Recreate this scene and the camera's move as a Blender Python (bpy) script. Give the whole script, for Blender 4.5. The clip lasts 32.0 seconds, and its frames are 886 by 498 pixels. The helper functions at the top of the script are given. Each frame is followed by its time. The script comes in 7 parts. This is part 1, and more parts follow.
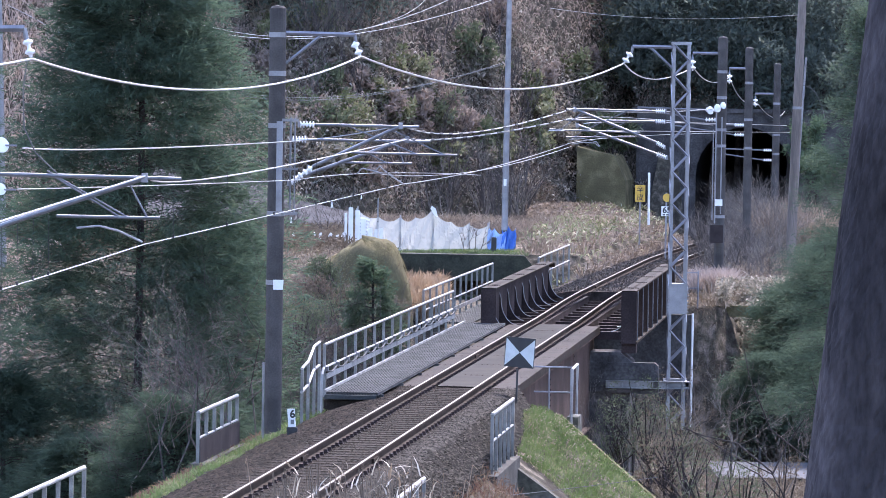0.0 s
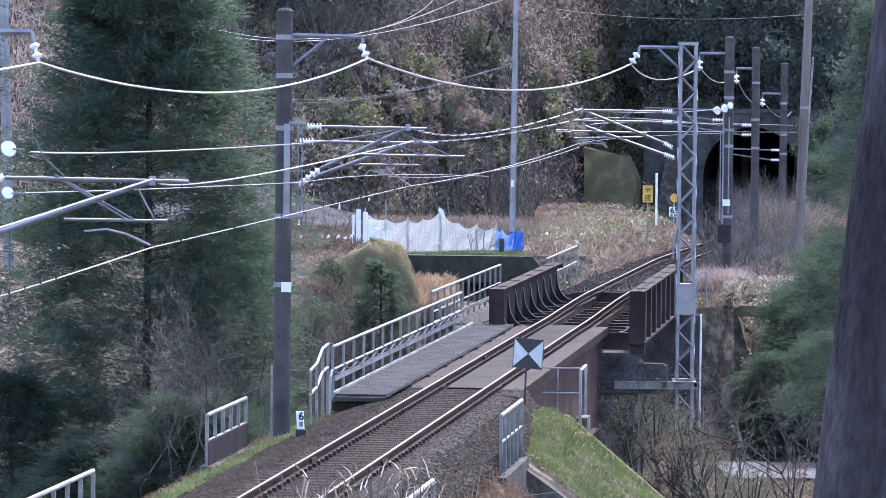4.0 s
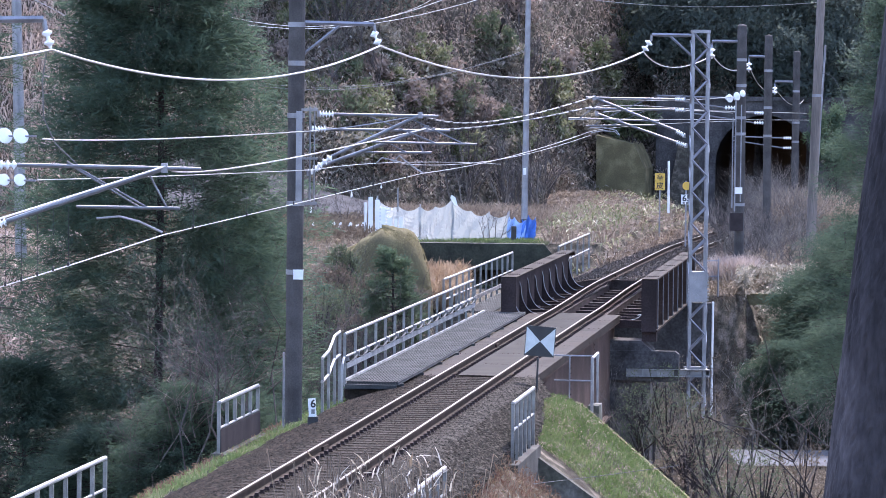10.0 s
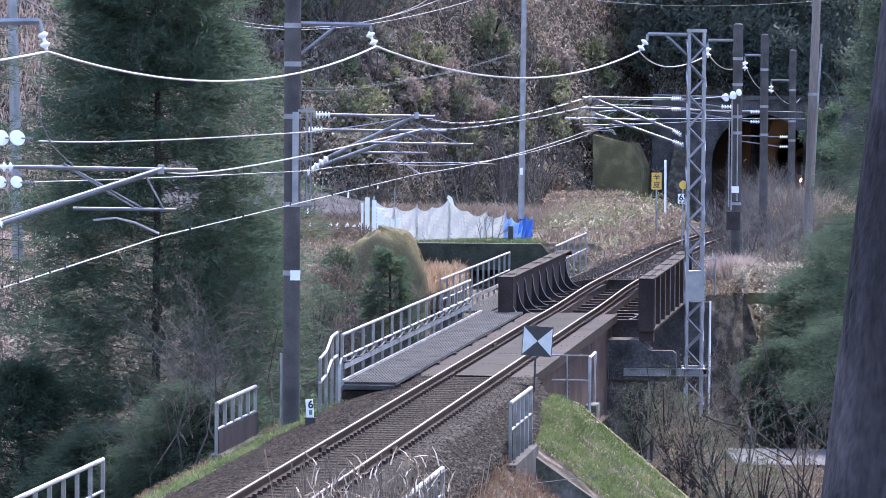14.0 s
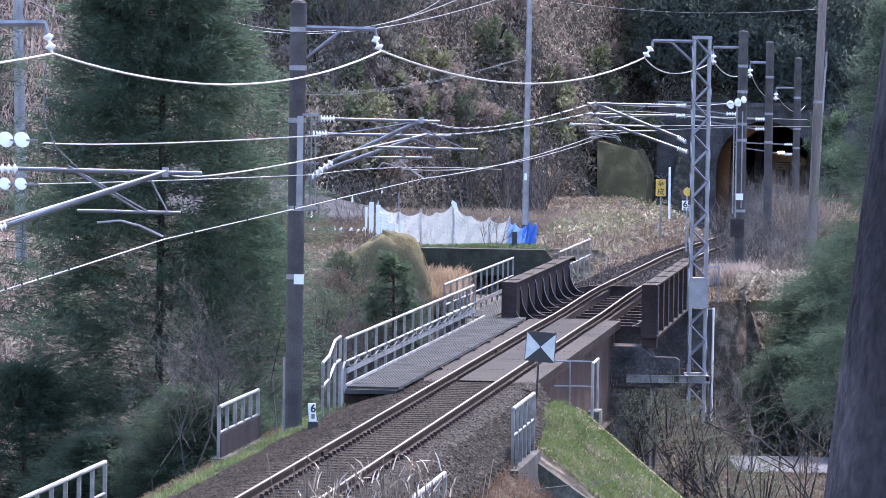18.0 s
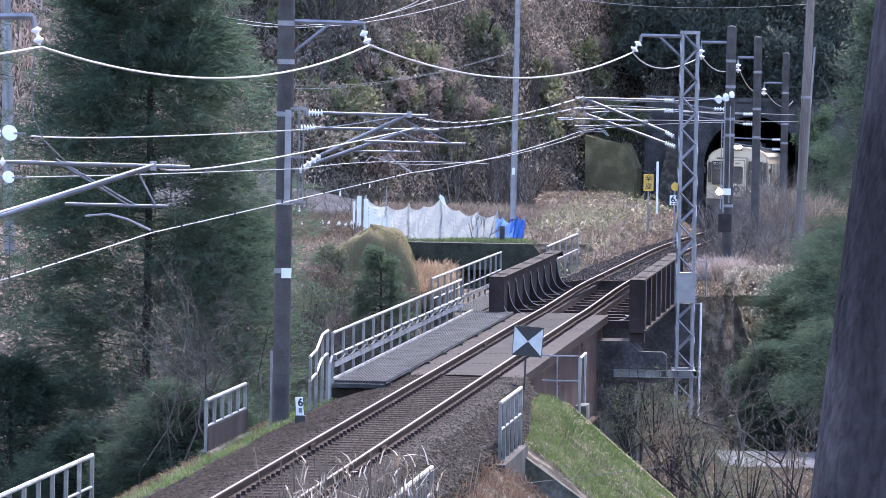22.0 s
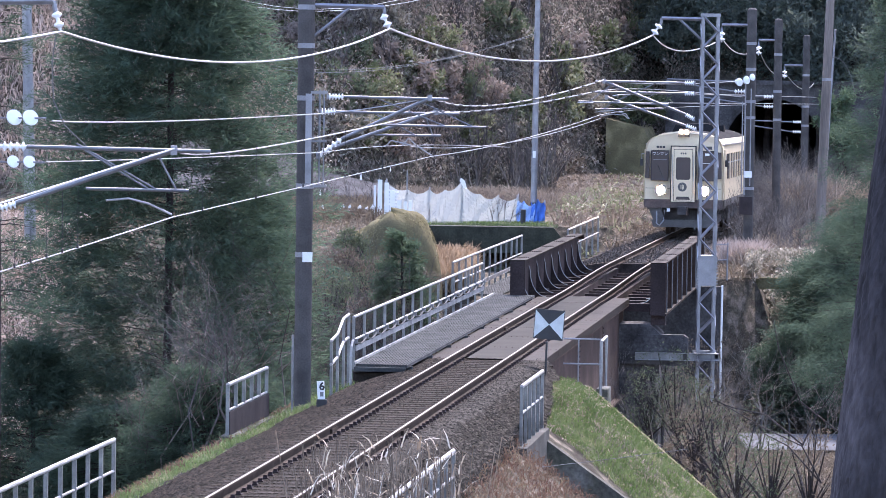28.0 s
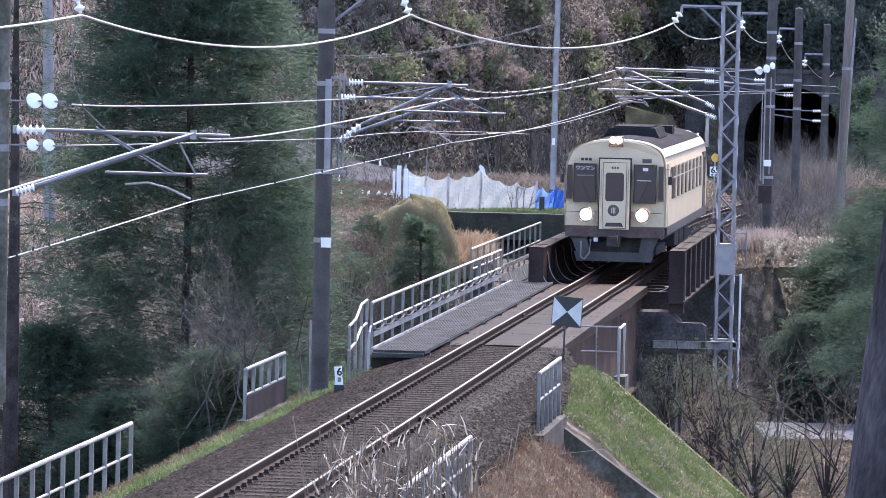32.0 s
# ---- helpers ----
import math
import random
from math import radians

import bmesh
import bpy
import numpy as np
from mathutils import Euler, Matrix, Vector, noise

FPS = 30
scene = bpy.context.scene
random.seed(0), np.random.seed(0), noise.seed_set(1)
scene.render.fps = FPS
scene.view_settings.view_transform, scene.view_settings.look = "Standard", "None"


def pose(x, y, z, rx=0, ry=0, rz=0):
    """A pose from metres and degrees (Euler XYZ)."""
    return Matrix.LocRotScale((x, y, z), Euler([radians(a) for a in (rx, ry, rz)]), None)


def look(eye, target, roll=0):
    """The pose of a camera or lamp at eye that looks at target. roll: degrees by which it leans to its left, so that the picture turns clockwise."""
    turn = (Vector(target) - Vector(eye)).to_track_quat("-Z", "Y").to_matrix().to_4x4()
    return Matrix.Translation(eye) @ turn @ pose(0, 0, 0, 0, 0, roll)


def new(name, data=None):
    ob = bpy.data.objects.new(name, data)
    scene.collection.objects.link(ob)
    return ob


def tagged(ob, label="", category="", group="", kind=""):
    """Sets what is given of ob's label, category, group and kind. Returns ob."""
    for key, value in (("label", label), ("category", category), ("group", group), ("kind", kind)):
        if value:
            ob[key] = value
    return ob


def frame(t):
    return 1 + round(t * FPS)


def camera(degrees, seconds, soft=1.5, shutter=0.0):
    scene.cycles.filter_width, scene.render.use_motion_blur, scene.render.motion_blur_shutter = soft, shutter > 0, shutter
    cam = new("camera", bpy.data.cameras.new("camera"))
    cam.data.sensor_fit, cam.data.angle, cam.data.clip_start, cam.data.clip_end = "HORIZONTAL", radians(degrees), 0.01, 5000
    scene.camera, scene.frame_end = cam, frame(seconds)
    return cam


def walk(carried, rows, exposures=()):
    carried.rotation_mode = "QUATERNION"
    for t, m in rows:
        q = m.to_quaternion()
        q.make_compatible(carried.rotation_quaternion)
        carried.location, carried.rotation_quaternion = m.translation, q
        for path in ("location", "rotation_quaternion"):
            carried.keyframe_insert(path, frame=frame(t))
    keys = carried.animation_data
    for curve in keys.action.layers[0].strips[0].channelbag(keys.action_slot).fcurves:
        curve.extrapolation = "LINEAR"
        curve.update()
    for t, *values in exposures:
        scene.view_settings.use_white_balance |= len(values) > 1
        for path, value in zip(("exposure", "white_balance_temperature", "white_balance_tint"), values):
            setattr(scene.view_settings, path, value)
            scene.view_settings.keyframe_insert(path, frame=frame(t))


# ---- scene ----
EYE = Vector((0.0, 0.0, 5.72))


def aim(yaw, tilt, lean):
    """A pose at the tripod: degrees to the right, up, and of lean."""
    y, p = radians(yaw), radians(tilt)
    way = Vector((math.sin(y) * math.cos(p), math.cos(y) * math.cos(p), math.sin(p)))
    return look(EYE, EYE + way * 50, -lean)


cam = camera(12.78, 32.0, soft=0.85)
walk(cam, [
    (0, aim(0.245, -2.260, -0.853)),
    (0.5, aim(0.213, -2.267, -0.600)),
    (1, aim(0.191, -2.264, -0.527)),
    (1.5, aim(0.147, -2.253, -0.533)),
    (2, aim(0.137, -2.197, -0.583)),
    (2.5, aim(0.124, -2.181, -0.595)),
    (3, aim(0.132, -2.189, -0.512)),
    (3.5, aim(0.140, -2.214, -0.524)),
    (5.5, aim(0.057, -2.285, -0.655)),
    (6, aim(0.049, -2.295, -0.622)),
    (6.5, aim(0.039, -2.321, -0.600)),
    (7, aim(0.064, -2.330, -0.568)),
    (7.5, aim(0.062, -2.347, -0.443)),
    (8, aim(0.063, -2.345, -0.427)),
    (8.5, aim(-0.010, -2.358, -0.441)),
    (9, aim(-0.042, -2.409, -0.502)),
    (9.5, aim(-0.019, -2.434, -0.593)),
    (10, aim(-0.042, -2.421, -0.616)),
    (10.5, aim(-0.078, -2.422, -0.626)),
    (11, aim(-0.063, -2.409, -0.606)),
    (11.5, aim(-0.050, -2.428, -0.516)),
    (12, aim(-0.052, -2.423, -0.459)),
    (12.5, aim(-0.038, -2.398, -0.438)),
    (13, aim(0.000, -2.405, -0.360)),
    (13.5, aim(0.001, -2.407, -0.413)),
    (14, aim(0.003, -2.417, -0.372)),
    (14.5, aim(0.012, -2.399, -0.440)),
    (16.5, aim(-0.035, -2.398, -0.650)),
    (17, aim(-0.034, -2.399, -0.724)),
    (17.5, aim(-0.036, -2.364, -0.808)),
    (18, aim(-0.052, -2.345, -0.801)),
    (18.5, aim(-0.047, -2.367, -0.752)),
    (19, aim(0.010, -2.347, -0.885)),
    (19.5, aim(0.020, -2.299, -0.975)),
    (20, aim(0.084, -2.290, -1.096)),
    (20.5, aim(0.099, -2.333, -1.017)),
    (21, aim(0.110, -2.390, -0.964)),
    (21.5, aim(0.114, -2.404, -0.928)),
    (22, aim(0.128, -2.426, -0.947)),
    (22.5, aim(0.126, -2.450, -0.945)),
    (23, aim(0.146, -2.502, -1.108)),
    (23.5, aim(0.167, -2.535, -1.041)),
    (24, aim(0.144, -2.514, -0.940)),
    (24.5, aim(0.161, -2.512, -0.775)),
    (25, aim(0.137, -2.512, -0.548)),
    (25.5, aim(0.114, -2.546, -0.652)),
    (27.5, aim(-0.120, -2.702, -0.820)),
    (28, aim(-0.172, -2.669, -0.770)),
    (28.5, aim(-0.258, -2.619, -0.799)),
    (29, aim(-0.279, -2.610, -0.895)),
    (29.5, aim(-0.254, -2.655, -0.883)),
    (30, aim(-0.286, -2.718, -0.852)),
    (30.5, aim(-0.397, -2.731, -0.955)),
    (31, aim(-0.408, -2.728, -1.135)),
    (31.5, aim(-0.396, -2.795, -1.207)),
    (32, aim(-0.438, -2.871, -1.191)),
], exposures=[(0, 2.32, 6000, 22), (21, 2.32, 6000, 22), (28, 2.32, 6100, 22), (32, 2.22, 6200, 22)])

# ---- light ----
SUN_AZ, SUN_EL = 17.0, 51.0  # degrees right of north (+y), and up
world = bpy.data.worlds.new("world")
scene.world = world
world.use_nodes = True
wn = world.node_tree
sky = wn.nodes.new("ShaderNodeTexSky")
sky.sky_type, sky.sun_disc = "NISHITA", False
sky.sun_elevation, sky.sun_rotation = radians(SUN_EL), radians(SUN_AZ)
sky.air_density, sky.dust_density = 1.0, 2.0
wn.links.new(sky.outputs[0], wn.nodes["Background"].inputs[0])
wn.nodes["Background"].inputs[1].default_value = 0.15
sun_data = bpy.data.lights.new("sun", "SUN")
sun_data.energy, sun_data.angle, sun_data.color = 1.55, radians(1.5), (1.0, 0.95, 0.88)
sun = new("sun", sun_data)
az, el = radians(SUN_AZ), radians(SUN_EL)
sun.matrix_world = look((60, 60, 90), Vector((60, 60, 90)) - Vector((math.sin(az) * math.cos(el), math.cos(az) * math.cos(el), math.sin(el))))

# ---- materials ----


def mat(name, col, rough=0.7, metal=0.0, var=0.25, scale=4.0, bump=0.0, fine=60.0, spread=0.0, island=False, stain=None, spec=0.5, stretch=1.0):
    """A surface: base colour, with broad patches and fine grain, and a difference from piece to piece."""
    m = bpy.data.materials.new(name)
    m.use_nodes = True
    t = m.node_tree
    n, l = t.nodes, t.links
    b = n["Principled BSDF"]
    b.inputs["Roughness"].default_value, b.inputs["Metallic"].default_value = rough, metal
    b.inputs["Specular IOR Level"].default_value = spec
    co = n.new("ShaderNodeTexCoord")
    wide, grain = n.new("ShaderNodeTexNoise"), n.new("ShaderNodeTexNoise")
    wide.inputs["Scale"].default_value, wide.inputs["Detail"].default_value = scale, 4
    grain.inputs["Scale"].default_value, grain.inputs["Detail"].default_value = fine, 3
    mp = n.new("ShaderNodeMapping")
    mp.inputs["Scale"].default_value = (1, 1, stretch)
    l.new(co.outputs["Object"], mp.inputs["Vector"])
    for x in (wide, grain):
        l.new(mp.outputs[0], x.inputs["Vector"])
    ramp = n.new("ShaderNodeValToRGB")
    lo, hi = [max(0.0, c * (1 - var)) for c in col], [min(1.0, c * (1 + var)) for c in col]
    ramp.color_ramp.elements[0].color, ramp.color_ramp.elements[1].color = (*lo, 1), (*hi, 1)
    ramp.color_ramp.elements[0].position, ramp.color_ramp.elements[1].position = 0.32, 0.68
    if stain:
        e = ramp.color_ramp.elements.new(0.5)
        e.color = (*stain, 1)
    l.new(wide.outputs[0], ramp.inputs[0])
    mix = n.new("ShaderNodeMix")
    mix.data_type, mix.blend_type = "RGBA", "MULTIPLY"
    mix.inputs[0].default_value = 1.0
    g = n.new("ShaderNodeMapRange")
    g.inputs["From Min"].default_value, g.inputs["From Max"].default_value = 0.3, 0.7
    g.inputs["To Min"].default_value, g.inputs["To Max"].default_value = 1 - var * 0.7, 1 + var * 0.5
    l.new(grain.outputs[0], g.inputs[0])
    l.new(ramp.outputs[0], mix.inputs[6])
    l.new(g.outputs[0], mix.inputs[7])
    last = mix.outputs[2]
    if spread:
        rnd = n.new("ShaderNodeNewGeometry" if island else "ShaderNodeObjectInfo")
        r = n.new("ShaderNodeMapRange")
        r.inputs["To Min"].default_value, r.inputs["To Max"].default_value = 1 - spread, 1 + spread
        l.new(rnd.outputs["Random Per Island" if island else "Random"], r.inputs[0])
        m2 = n.new("ShaderNodeMix")
        m2.data_type, m2.blend_type = "RGBA", "MULTIPLY"
        m2.inputs[0].default_value = 1.0
        l.new(last, m2.inputs[6])
        l.new(r.outputs[0], m2.inputs[7])
        last = m2.outputs[2]
    l.new(last, b.inputs["Base Color"])
    if bump:
        bp = n.new("ShaderNodeBump")
        bp.inputs["Strength"].default_value, bp.inputs["Distance"].default_value = bump, 0.02
        l.new(grain.outputs[0], bp.inputs["Height"])
        l.new(bp.outputs[0], b.inputs["Normal"])
    return m


def leafy(name, cols, rough=0.7, through_it=0.25, spec=0.06, patch=0.35):
    """Leaves and blades: each piece takes its own colour from the row of colours."""
    m = bpy.data.materials.new(name)
    m.use_nodes = True
    n, l = m.node_tree.nodes, m.node_tree.links
    b = n["Principled BSDF"]
    b.inputs["Roughness"].default_value = rough
    b.inputs["Specular IOR Level"].default_value = spec
    geo, ramp = n.new("ShaderNodeNewGeometry"), n.new("ShaderNodeValToRGB")
    co, noi = n.new("ShaderNodeTexCoord"), n.new("ShaderNodeTexNoise")
    noi.inputs["Scale"].default_value, noi.inputs["Detail"].default_value = patch, 4
    l.new(co.outputs["Object"], noi.inputs["Vector"])
    els = ramp.color_ramp.elements
    while len(els) < len(cols):
        els.new(0.5)
    for i, c in enumerate(cols):
        els[i].position, els[i].color = i / (len(cols) - 1), (*c, 1)
    add = n.new("ShaderNodeMath")
    add.operation = "MULTIPLY_ADD"
    add.inputs[1].default_value = 0.42
    sc = n.new("ShaderNodeMapRange")
    sc.inputs["From Min"].default_value, sc.inputs["From Max"].default_value = 0.3, 0.7
    sc.inputs["To Max"].default_value = 0.58
    l.new(noi.outputs[0], sc.inputs[0])
    l.new(geo.outputs["Random Per Island"], add.inputs[0])
    l.new(sc.outputs[0], add.inputs[2])
    l.new(add.outputs[0], ramp.inputs[0])
    l.new(ramp.outputs[0], b.inputs["Base Color"])
    if through_it:
        tr, mx = n.new("ShaderNodeBsdfTranslucent"), n.new("ShaderNodeMixShader")
        mx.inputs[0].default_value = through_it
        l.new(ramp.outputs[0], tr.inputs[0])
        l.new(b.outputs[0], mx.inputs[1])
        l.new(tr.outputs[0], mx.inputs[2])
        l.new(mx.outputs[0], n["Material Output"].inputs[0])
    return m


def glow(name, col, power):
    m = bpy.data.materials.new(name)
    m.use_nodes = True
    b = m.node_tree.nodes["Principled BSDF"]
    b.inputs["Emission Color"].default_value, b.inputs["Emission Strength"].default_value = (*col, 1), power
    b.inputs["Base Color"].default_value = (*col, 1)
    return m


EARTH = mat("earth", (0.125, 0.1, 0.08), 0.95, var=0.6, scale=3.2, bump=1.0, fine=22, stain=(0.075, 0.066, 0.048), spec=0.1)
GRASS_GREEN = leafy("green_grass", [(0.06, 0.088, 0.03), (0.1, 0.15, 0.05), (0.165, 0.21, 0.085), (0.36, 0.32, 0.2)], 0.6, 0.35, patch=1.3)
GRASS_DRY = leafy("dry_grass", [(0.15, 0.112, 0.085), (0.26, 0.20, 0.15), (0.42, 0.35, 0.275), (0.22, 0.19, 0.125)], 0.7, 0.3)
BRUSH = leafy("dull_brush", [(0.075, 0.058, 0.046), (0.13, 0.104, 0.08), (0.2, 0.16, 0.118), (0.11, 0.11, 0.062)], 0.75, 0.25)
GRASS_RED = leafy("reddish_grass", [(0.085, 0.05, 0.038), (0.15, 0.085, 0.064), (0.22, 0.16, 0.11), (0.14, 0.15, 0.07)], 0.7, 0.25, patch=1.1)
SASA = leafy("bamboo_grass", [(0.09, 0.082, 0.064), (0.16, 0.146, 0.113), (0.31, 0.282, 0.23), (0.62, 0.57, 0.5)], 0.6, 0.42, patch=0.5)
GREEN_SASA = leafy("green_bamboo_grass", [(0.065, 0.078, 0.04), (0.125, 0.138, 0.07), (0.25, 0.25, 0.145), (0.56, 0.53, 0.43)], 0.6, 0.35, patch=0.7)
REED = leafy("weathered_reeds", [(0.085, 0.065, 0.051), (0.165, 0.13, 0.1), (0.275, 0.222, 0.175), (0.45, 0.385, 0.315)], 0.7, 0.3, patch=0.6)
PINK_REED = leafy("hillside_dry_grass", [(0.2, 0.15, 0.125), (0.32, 0.25, 0.21), (0.46, 0.38, 0.33), (0.26, 0.21, 0.17)], 0.7, 0.3, patch=0.5)
CEDAR = leafy("cedar_needles", [(0.06, 0.092, 0.069), (0.079, 0.12, 0.087), (0.102, 0.15, 0.098), (0.152, 0.172, 0.114)], 0.7, 0.52, patch=0.7)
# Darker copy of the cedar needles: the valley's shade put into the colour.
SHADED_NEEDLES = leafy("shaded_needles", [(0.044, 0.068, 0.053), (0.058, 0.088, 0.064), (0.076, 0.112, 0.075), (0.105, 0.13, 0.085)], 0.75, 0.5, patch=0.8)
BROADLEAF = leafy("dark_leaves", [(0.052, 0.08, 0.055), (0.07, 0.108, 0.07), (0.095, 0.138, 0.082), (0.13, 0.165, 0.098)], 0.65, 0.4, patch=0.8)
DARK_WOOD = leafy("dark_woods_leaves", [(0.075, 0.095, 0.088), (0.1, 0.125, 0.11), (0.13, 0.158, 0.13), (0.19, 0.175, 0.135)], 0.7, 0.6)
BUSHY = leafy("bush_leaves", [(0.06, 0.076, 0.052), (0.09, 0.112, 0.066), (0.135, 0.15, 0.094), (0.23, 0.195, 0.135)], 0.7, 0.35)
BROWNLEAF = leafy("brown_leaves", [(0.13, 0.104, 0.09), (0.215, 0.172, 0.148), (0.32, 0.262, 0.225), (0.26, 0.165, 0.125)], 0.6, 0.42, patch=0.6)
BARK = mat("bark", (0.05, 0.042, 0.04), 0.95, var=0.45, scale=3, bump=0.9, fine=25, spec=0.1)
TWIG = mat("twigs", (0.072, 0.06, 0.055), 0.9, var=0.3, scale=3, spread=0.5, island=True)
PALE_TWIG = mat("pale_twigs", (0.15, 0.128, 0.11), 0.9, var=0.3, scale=3, spread=0.5, island=True)
CONCRETE = mat("concrete", (0.1, 0.094, 0.088), 0.9, var=0.35, scale=1.6, bump=0.4, fine=30, stain=(0.085, 0.08, 0.072), spec=0.12)
POLE_CONCRETE = mat("pole_concrete", (0.075, 0.068, 0.065), 0.85, var=0.3, scale=2.2, bump=0.2, fine=40, spec=0.2)
OLD_CONCRETE = mat("old_concrete", (0.15, 0.142, 0.132), 0.95, var=0.45, scale=1.2, bump=0.6, fine=14, stain=(0.09, 0.09, 0.07), spec=0.1)
PIER = mat("sooty_concrete", (0.072, 0.067, 0.066), 0.95, var=0.5, scale=1.4, bump=0.6, fine=14, spec=0.1)
# Near-black so the bore's gloom is in the colour and lamp spill stays faint.
DIM_LINING = mat("darkened_lining", (0.011, 0.010, 0.010), 0.85, var=0.4, scale=1.2, bump=0.5, fine=9, spec=0.12)
MOSSY = mat("mossy_concrete", (0.165, 0.138, 0.078), 0.95, var=0.35, scale=1.3, bump=0.7, fine=18, stain=(0.13, 0.112, 0.06), spec=0.1)
STEEL = mat("galvanised_steel", (0.25, 0.25, 0.27), 0.42, metal=0.55, var=0.2, scale=3, fine=50)
PIPE = mat("weathered_pipe", (0.2, 0.2, 0.208), 0.45, metal=0.5, var=0.25, scale=3, fine=60)
WHITE_STEEL = mat("pale_handrail", (0.34, 0.33, 0.32), 0.42, metal=0.25, var=0.2, scale=3, fine=40)
GRATING = mat("walkway_steel", (0.068, 0.07, 0.07), 0.8, metal=0.1, var=0.3, scale=2, fine=30, spec=0.1)
RUST = mat("rusty_girder_paint", (0.078, 0.052, 0.043), 0.8, var=0.35, scale=0.9, bump=0.15, fine=22, stain=(0.066, 0.045, 0.038), spec=0.1)
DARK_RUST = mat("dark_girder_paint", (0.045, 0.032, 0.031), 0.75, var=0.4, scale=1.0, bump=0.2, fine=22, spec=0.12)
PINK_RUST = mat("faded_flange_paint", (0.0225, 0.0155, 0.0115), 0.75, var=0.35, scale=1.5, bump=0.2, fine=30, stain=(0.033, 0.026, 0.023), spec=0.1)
RAIL = mat("rail_side", (0.046, 0.032, 0.0245), 0.9, metal=0.0, var=0.3, scale=3, fine=50, spec=0.1)
RAIL_TOP = mat("polished_rail_head", (0.17, 0.145, 0.118), 0.45, metal=0.2, var=0.08, scale=3, fine=60)
SLEEPER = mat("sleeper_wood", (0.027, 0.0215, 0.0175), 0.9, var=0.4, scale=5, bump=0.5, fine=35, spread=0.3, spec=0.1)
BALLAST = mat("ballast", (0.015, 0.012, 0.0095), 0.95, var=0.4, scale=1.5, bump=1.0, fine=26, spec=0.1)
STONE = mat("ballast_stones", (0.038, 0.0335, 0.0285), 0.95, var=0.3, scale=2.0, spread=0.98, island=True, fine=30, spec=0.12)
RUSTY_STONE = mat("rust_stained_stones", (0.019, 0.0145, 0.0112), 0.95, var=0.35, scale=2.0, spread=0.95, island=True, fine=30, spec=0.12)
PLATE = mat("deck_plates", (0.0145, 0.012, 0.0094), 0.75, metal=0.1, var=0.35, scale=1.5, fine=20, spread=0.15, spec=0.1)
ASPHALT = mat("asphalt", (0.085, 0.082, 0.083), 0.95, var=0.3, scale=1.0, fine=12, bump=0.5, spec=0.03)
PALE_ROAD = mat("pale_road", (0.11, 0.11, 0.117), 0.9, var=0.2, scale=0.6, fine=20, spec=0.08)
WIRE_MAT = mat("wire", (0.5, 0.49, 0.48), 0.35, metal=0.6, var=0.1, scale=3)
DARK_WIRE = mat("dark_wire", (0.13, 0.126, 0.122), 0.5, metal=0.3, var=0.1, scale=3)
PORCELAIN = mat("white_porcelain", (0.82, 0.84, 0.86), 0.15, var=0.06, scale=5)
WHITE = mat("white_paint", (0.78, 0.78, 0.77), 0.5, var=0.08, scale=3)
BLACK = mat("black_paint", (0.025, 0.025, 0.028), 0.5, var=0.2, scale=4)
YELLOW = mat("yellow_paint", (0.66, 0.40, 0.06), 0.5, var=0.15, scale=4)
NET = leafy("net", [(0.33, 0.355, 0.35), (0.37, 0.395, 0.39), (0.41, 0.43, 0.425), (0.45, 0.465, 0.46)], 0.7, 0.4)
BLUE = mat("blue_sheet", (0.07, 0.18, 0.55), 0.45, var=0.25, scale=3)
POLE_WOOD = mat("pole_wood", (0.17, 0.14, 0.122), 0.9, var=0.35, scale=3, bump=0.4, fine=30, stretch=0.1)
PANEL = mat("dark_panel", (0.045, 0.036, 0.036), 0.9, var=0.2, scale=3, spec=0.1)
TOE = mat("weathered_toe_board", (0.27, 0.262, 0.25), 0.8, var=0.35, scale=2.5, fine=25, spec=0.2)
NEAR_BARK = mat("rough_bark", (0.056, 0.049, 0.052), 0.95, var=0.5, scale=2.5, bump=1.0, fine=26, stain=(0.04, 0.036, 0.039), spec=0.1, stretch=0.3)
STRAW = leafy("straw_clump", [(0.2, 0.135, 0.09), (0.33, 0.235, 0.155), (0.46, 0.35, 0.24), (0.58, 0.47, 0.34)], 0.7, 0.35, patch=1.5)
SIGN_WHITE = mat("sign_white", (0.55, 0.57, 0.56), 0.6, var=0.1, scale=5)
POST = mat("dull_grey_post", (0.21, 0.207, 0.195), 0.6, metal=0.15, var=0.25, scale=4, spec=0.3)

# ---- mesh tools ----


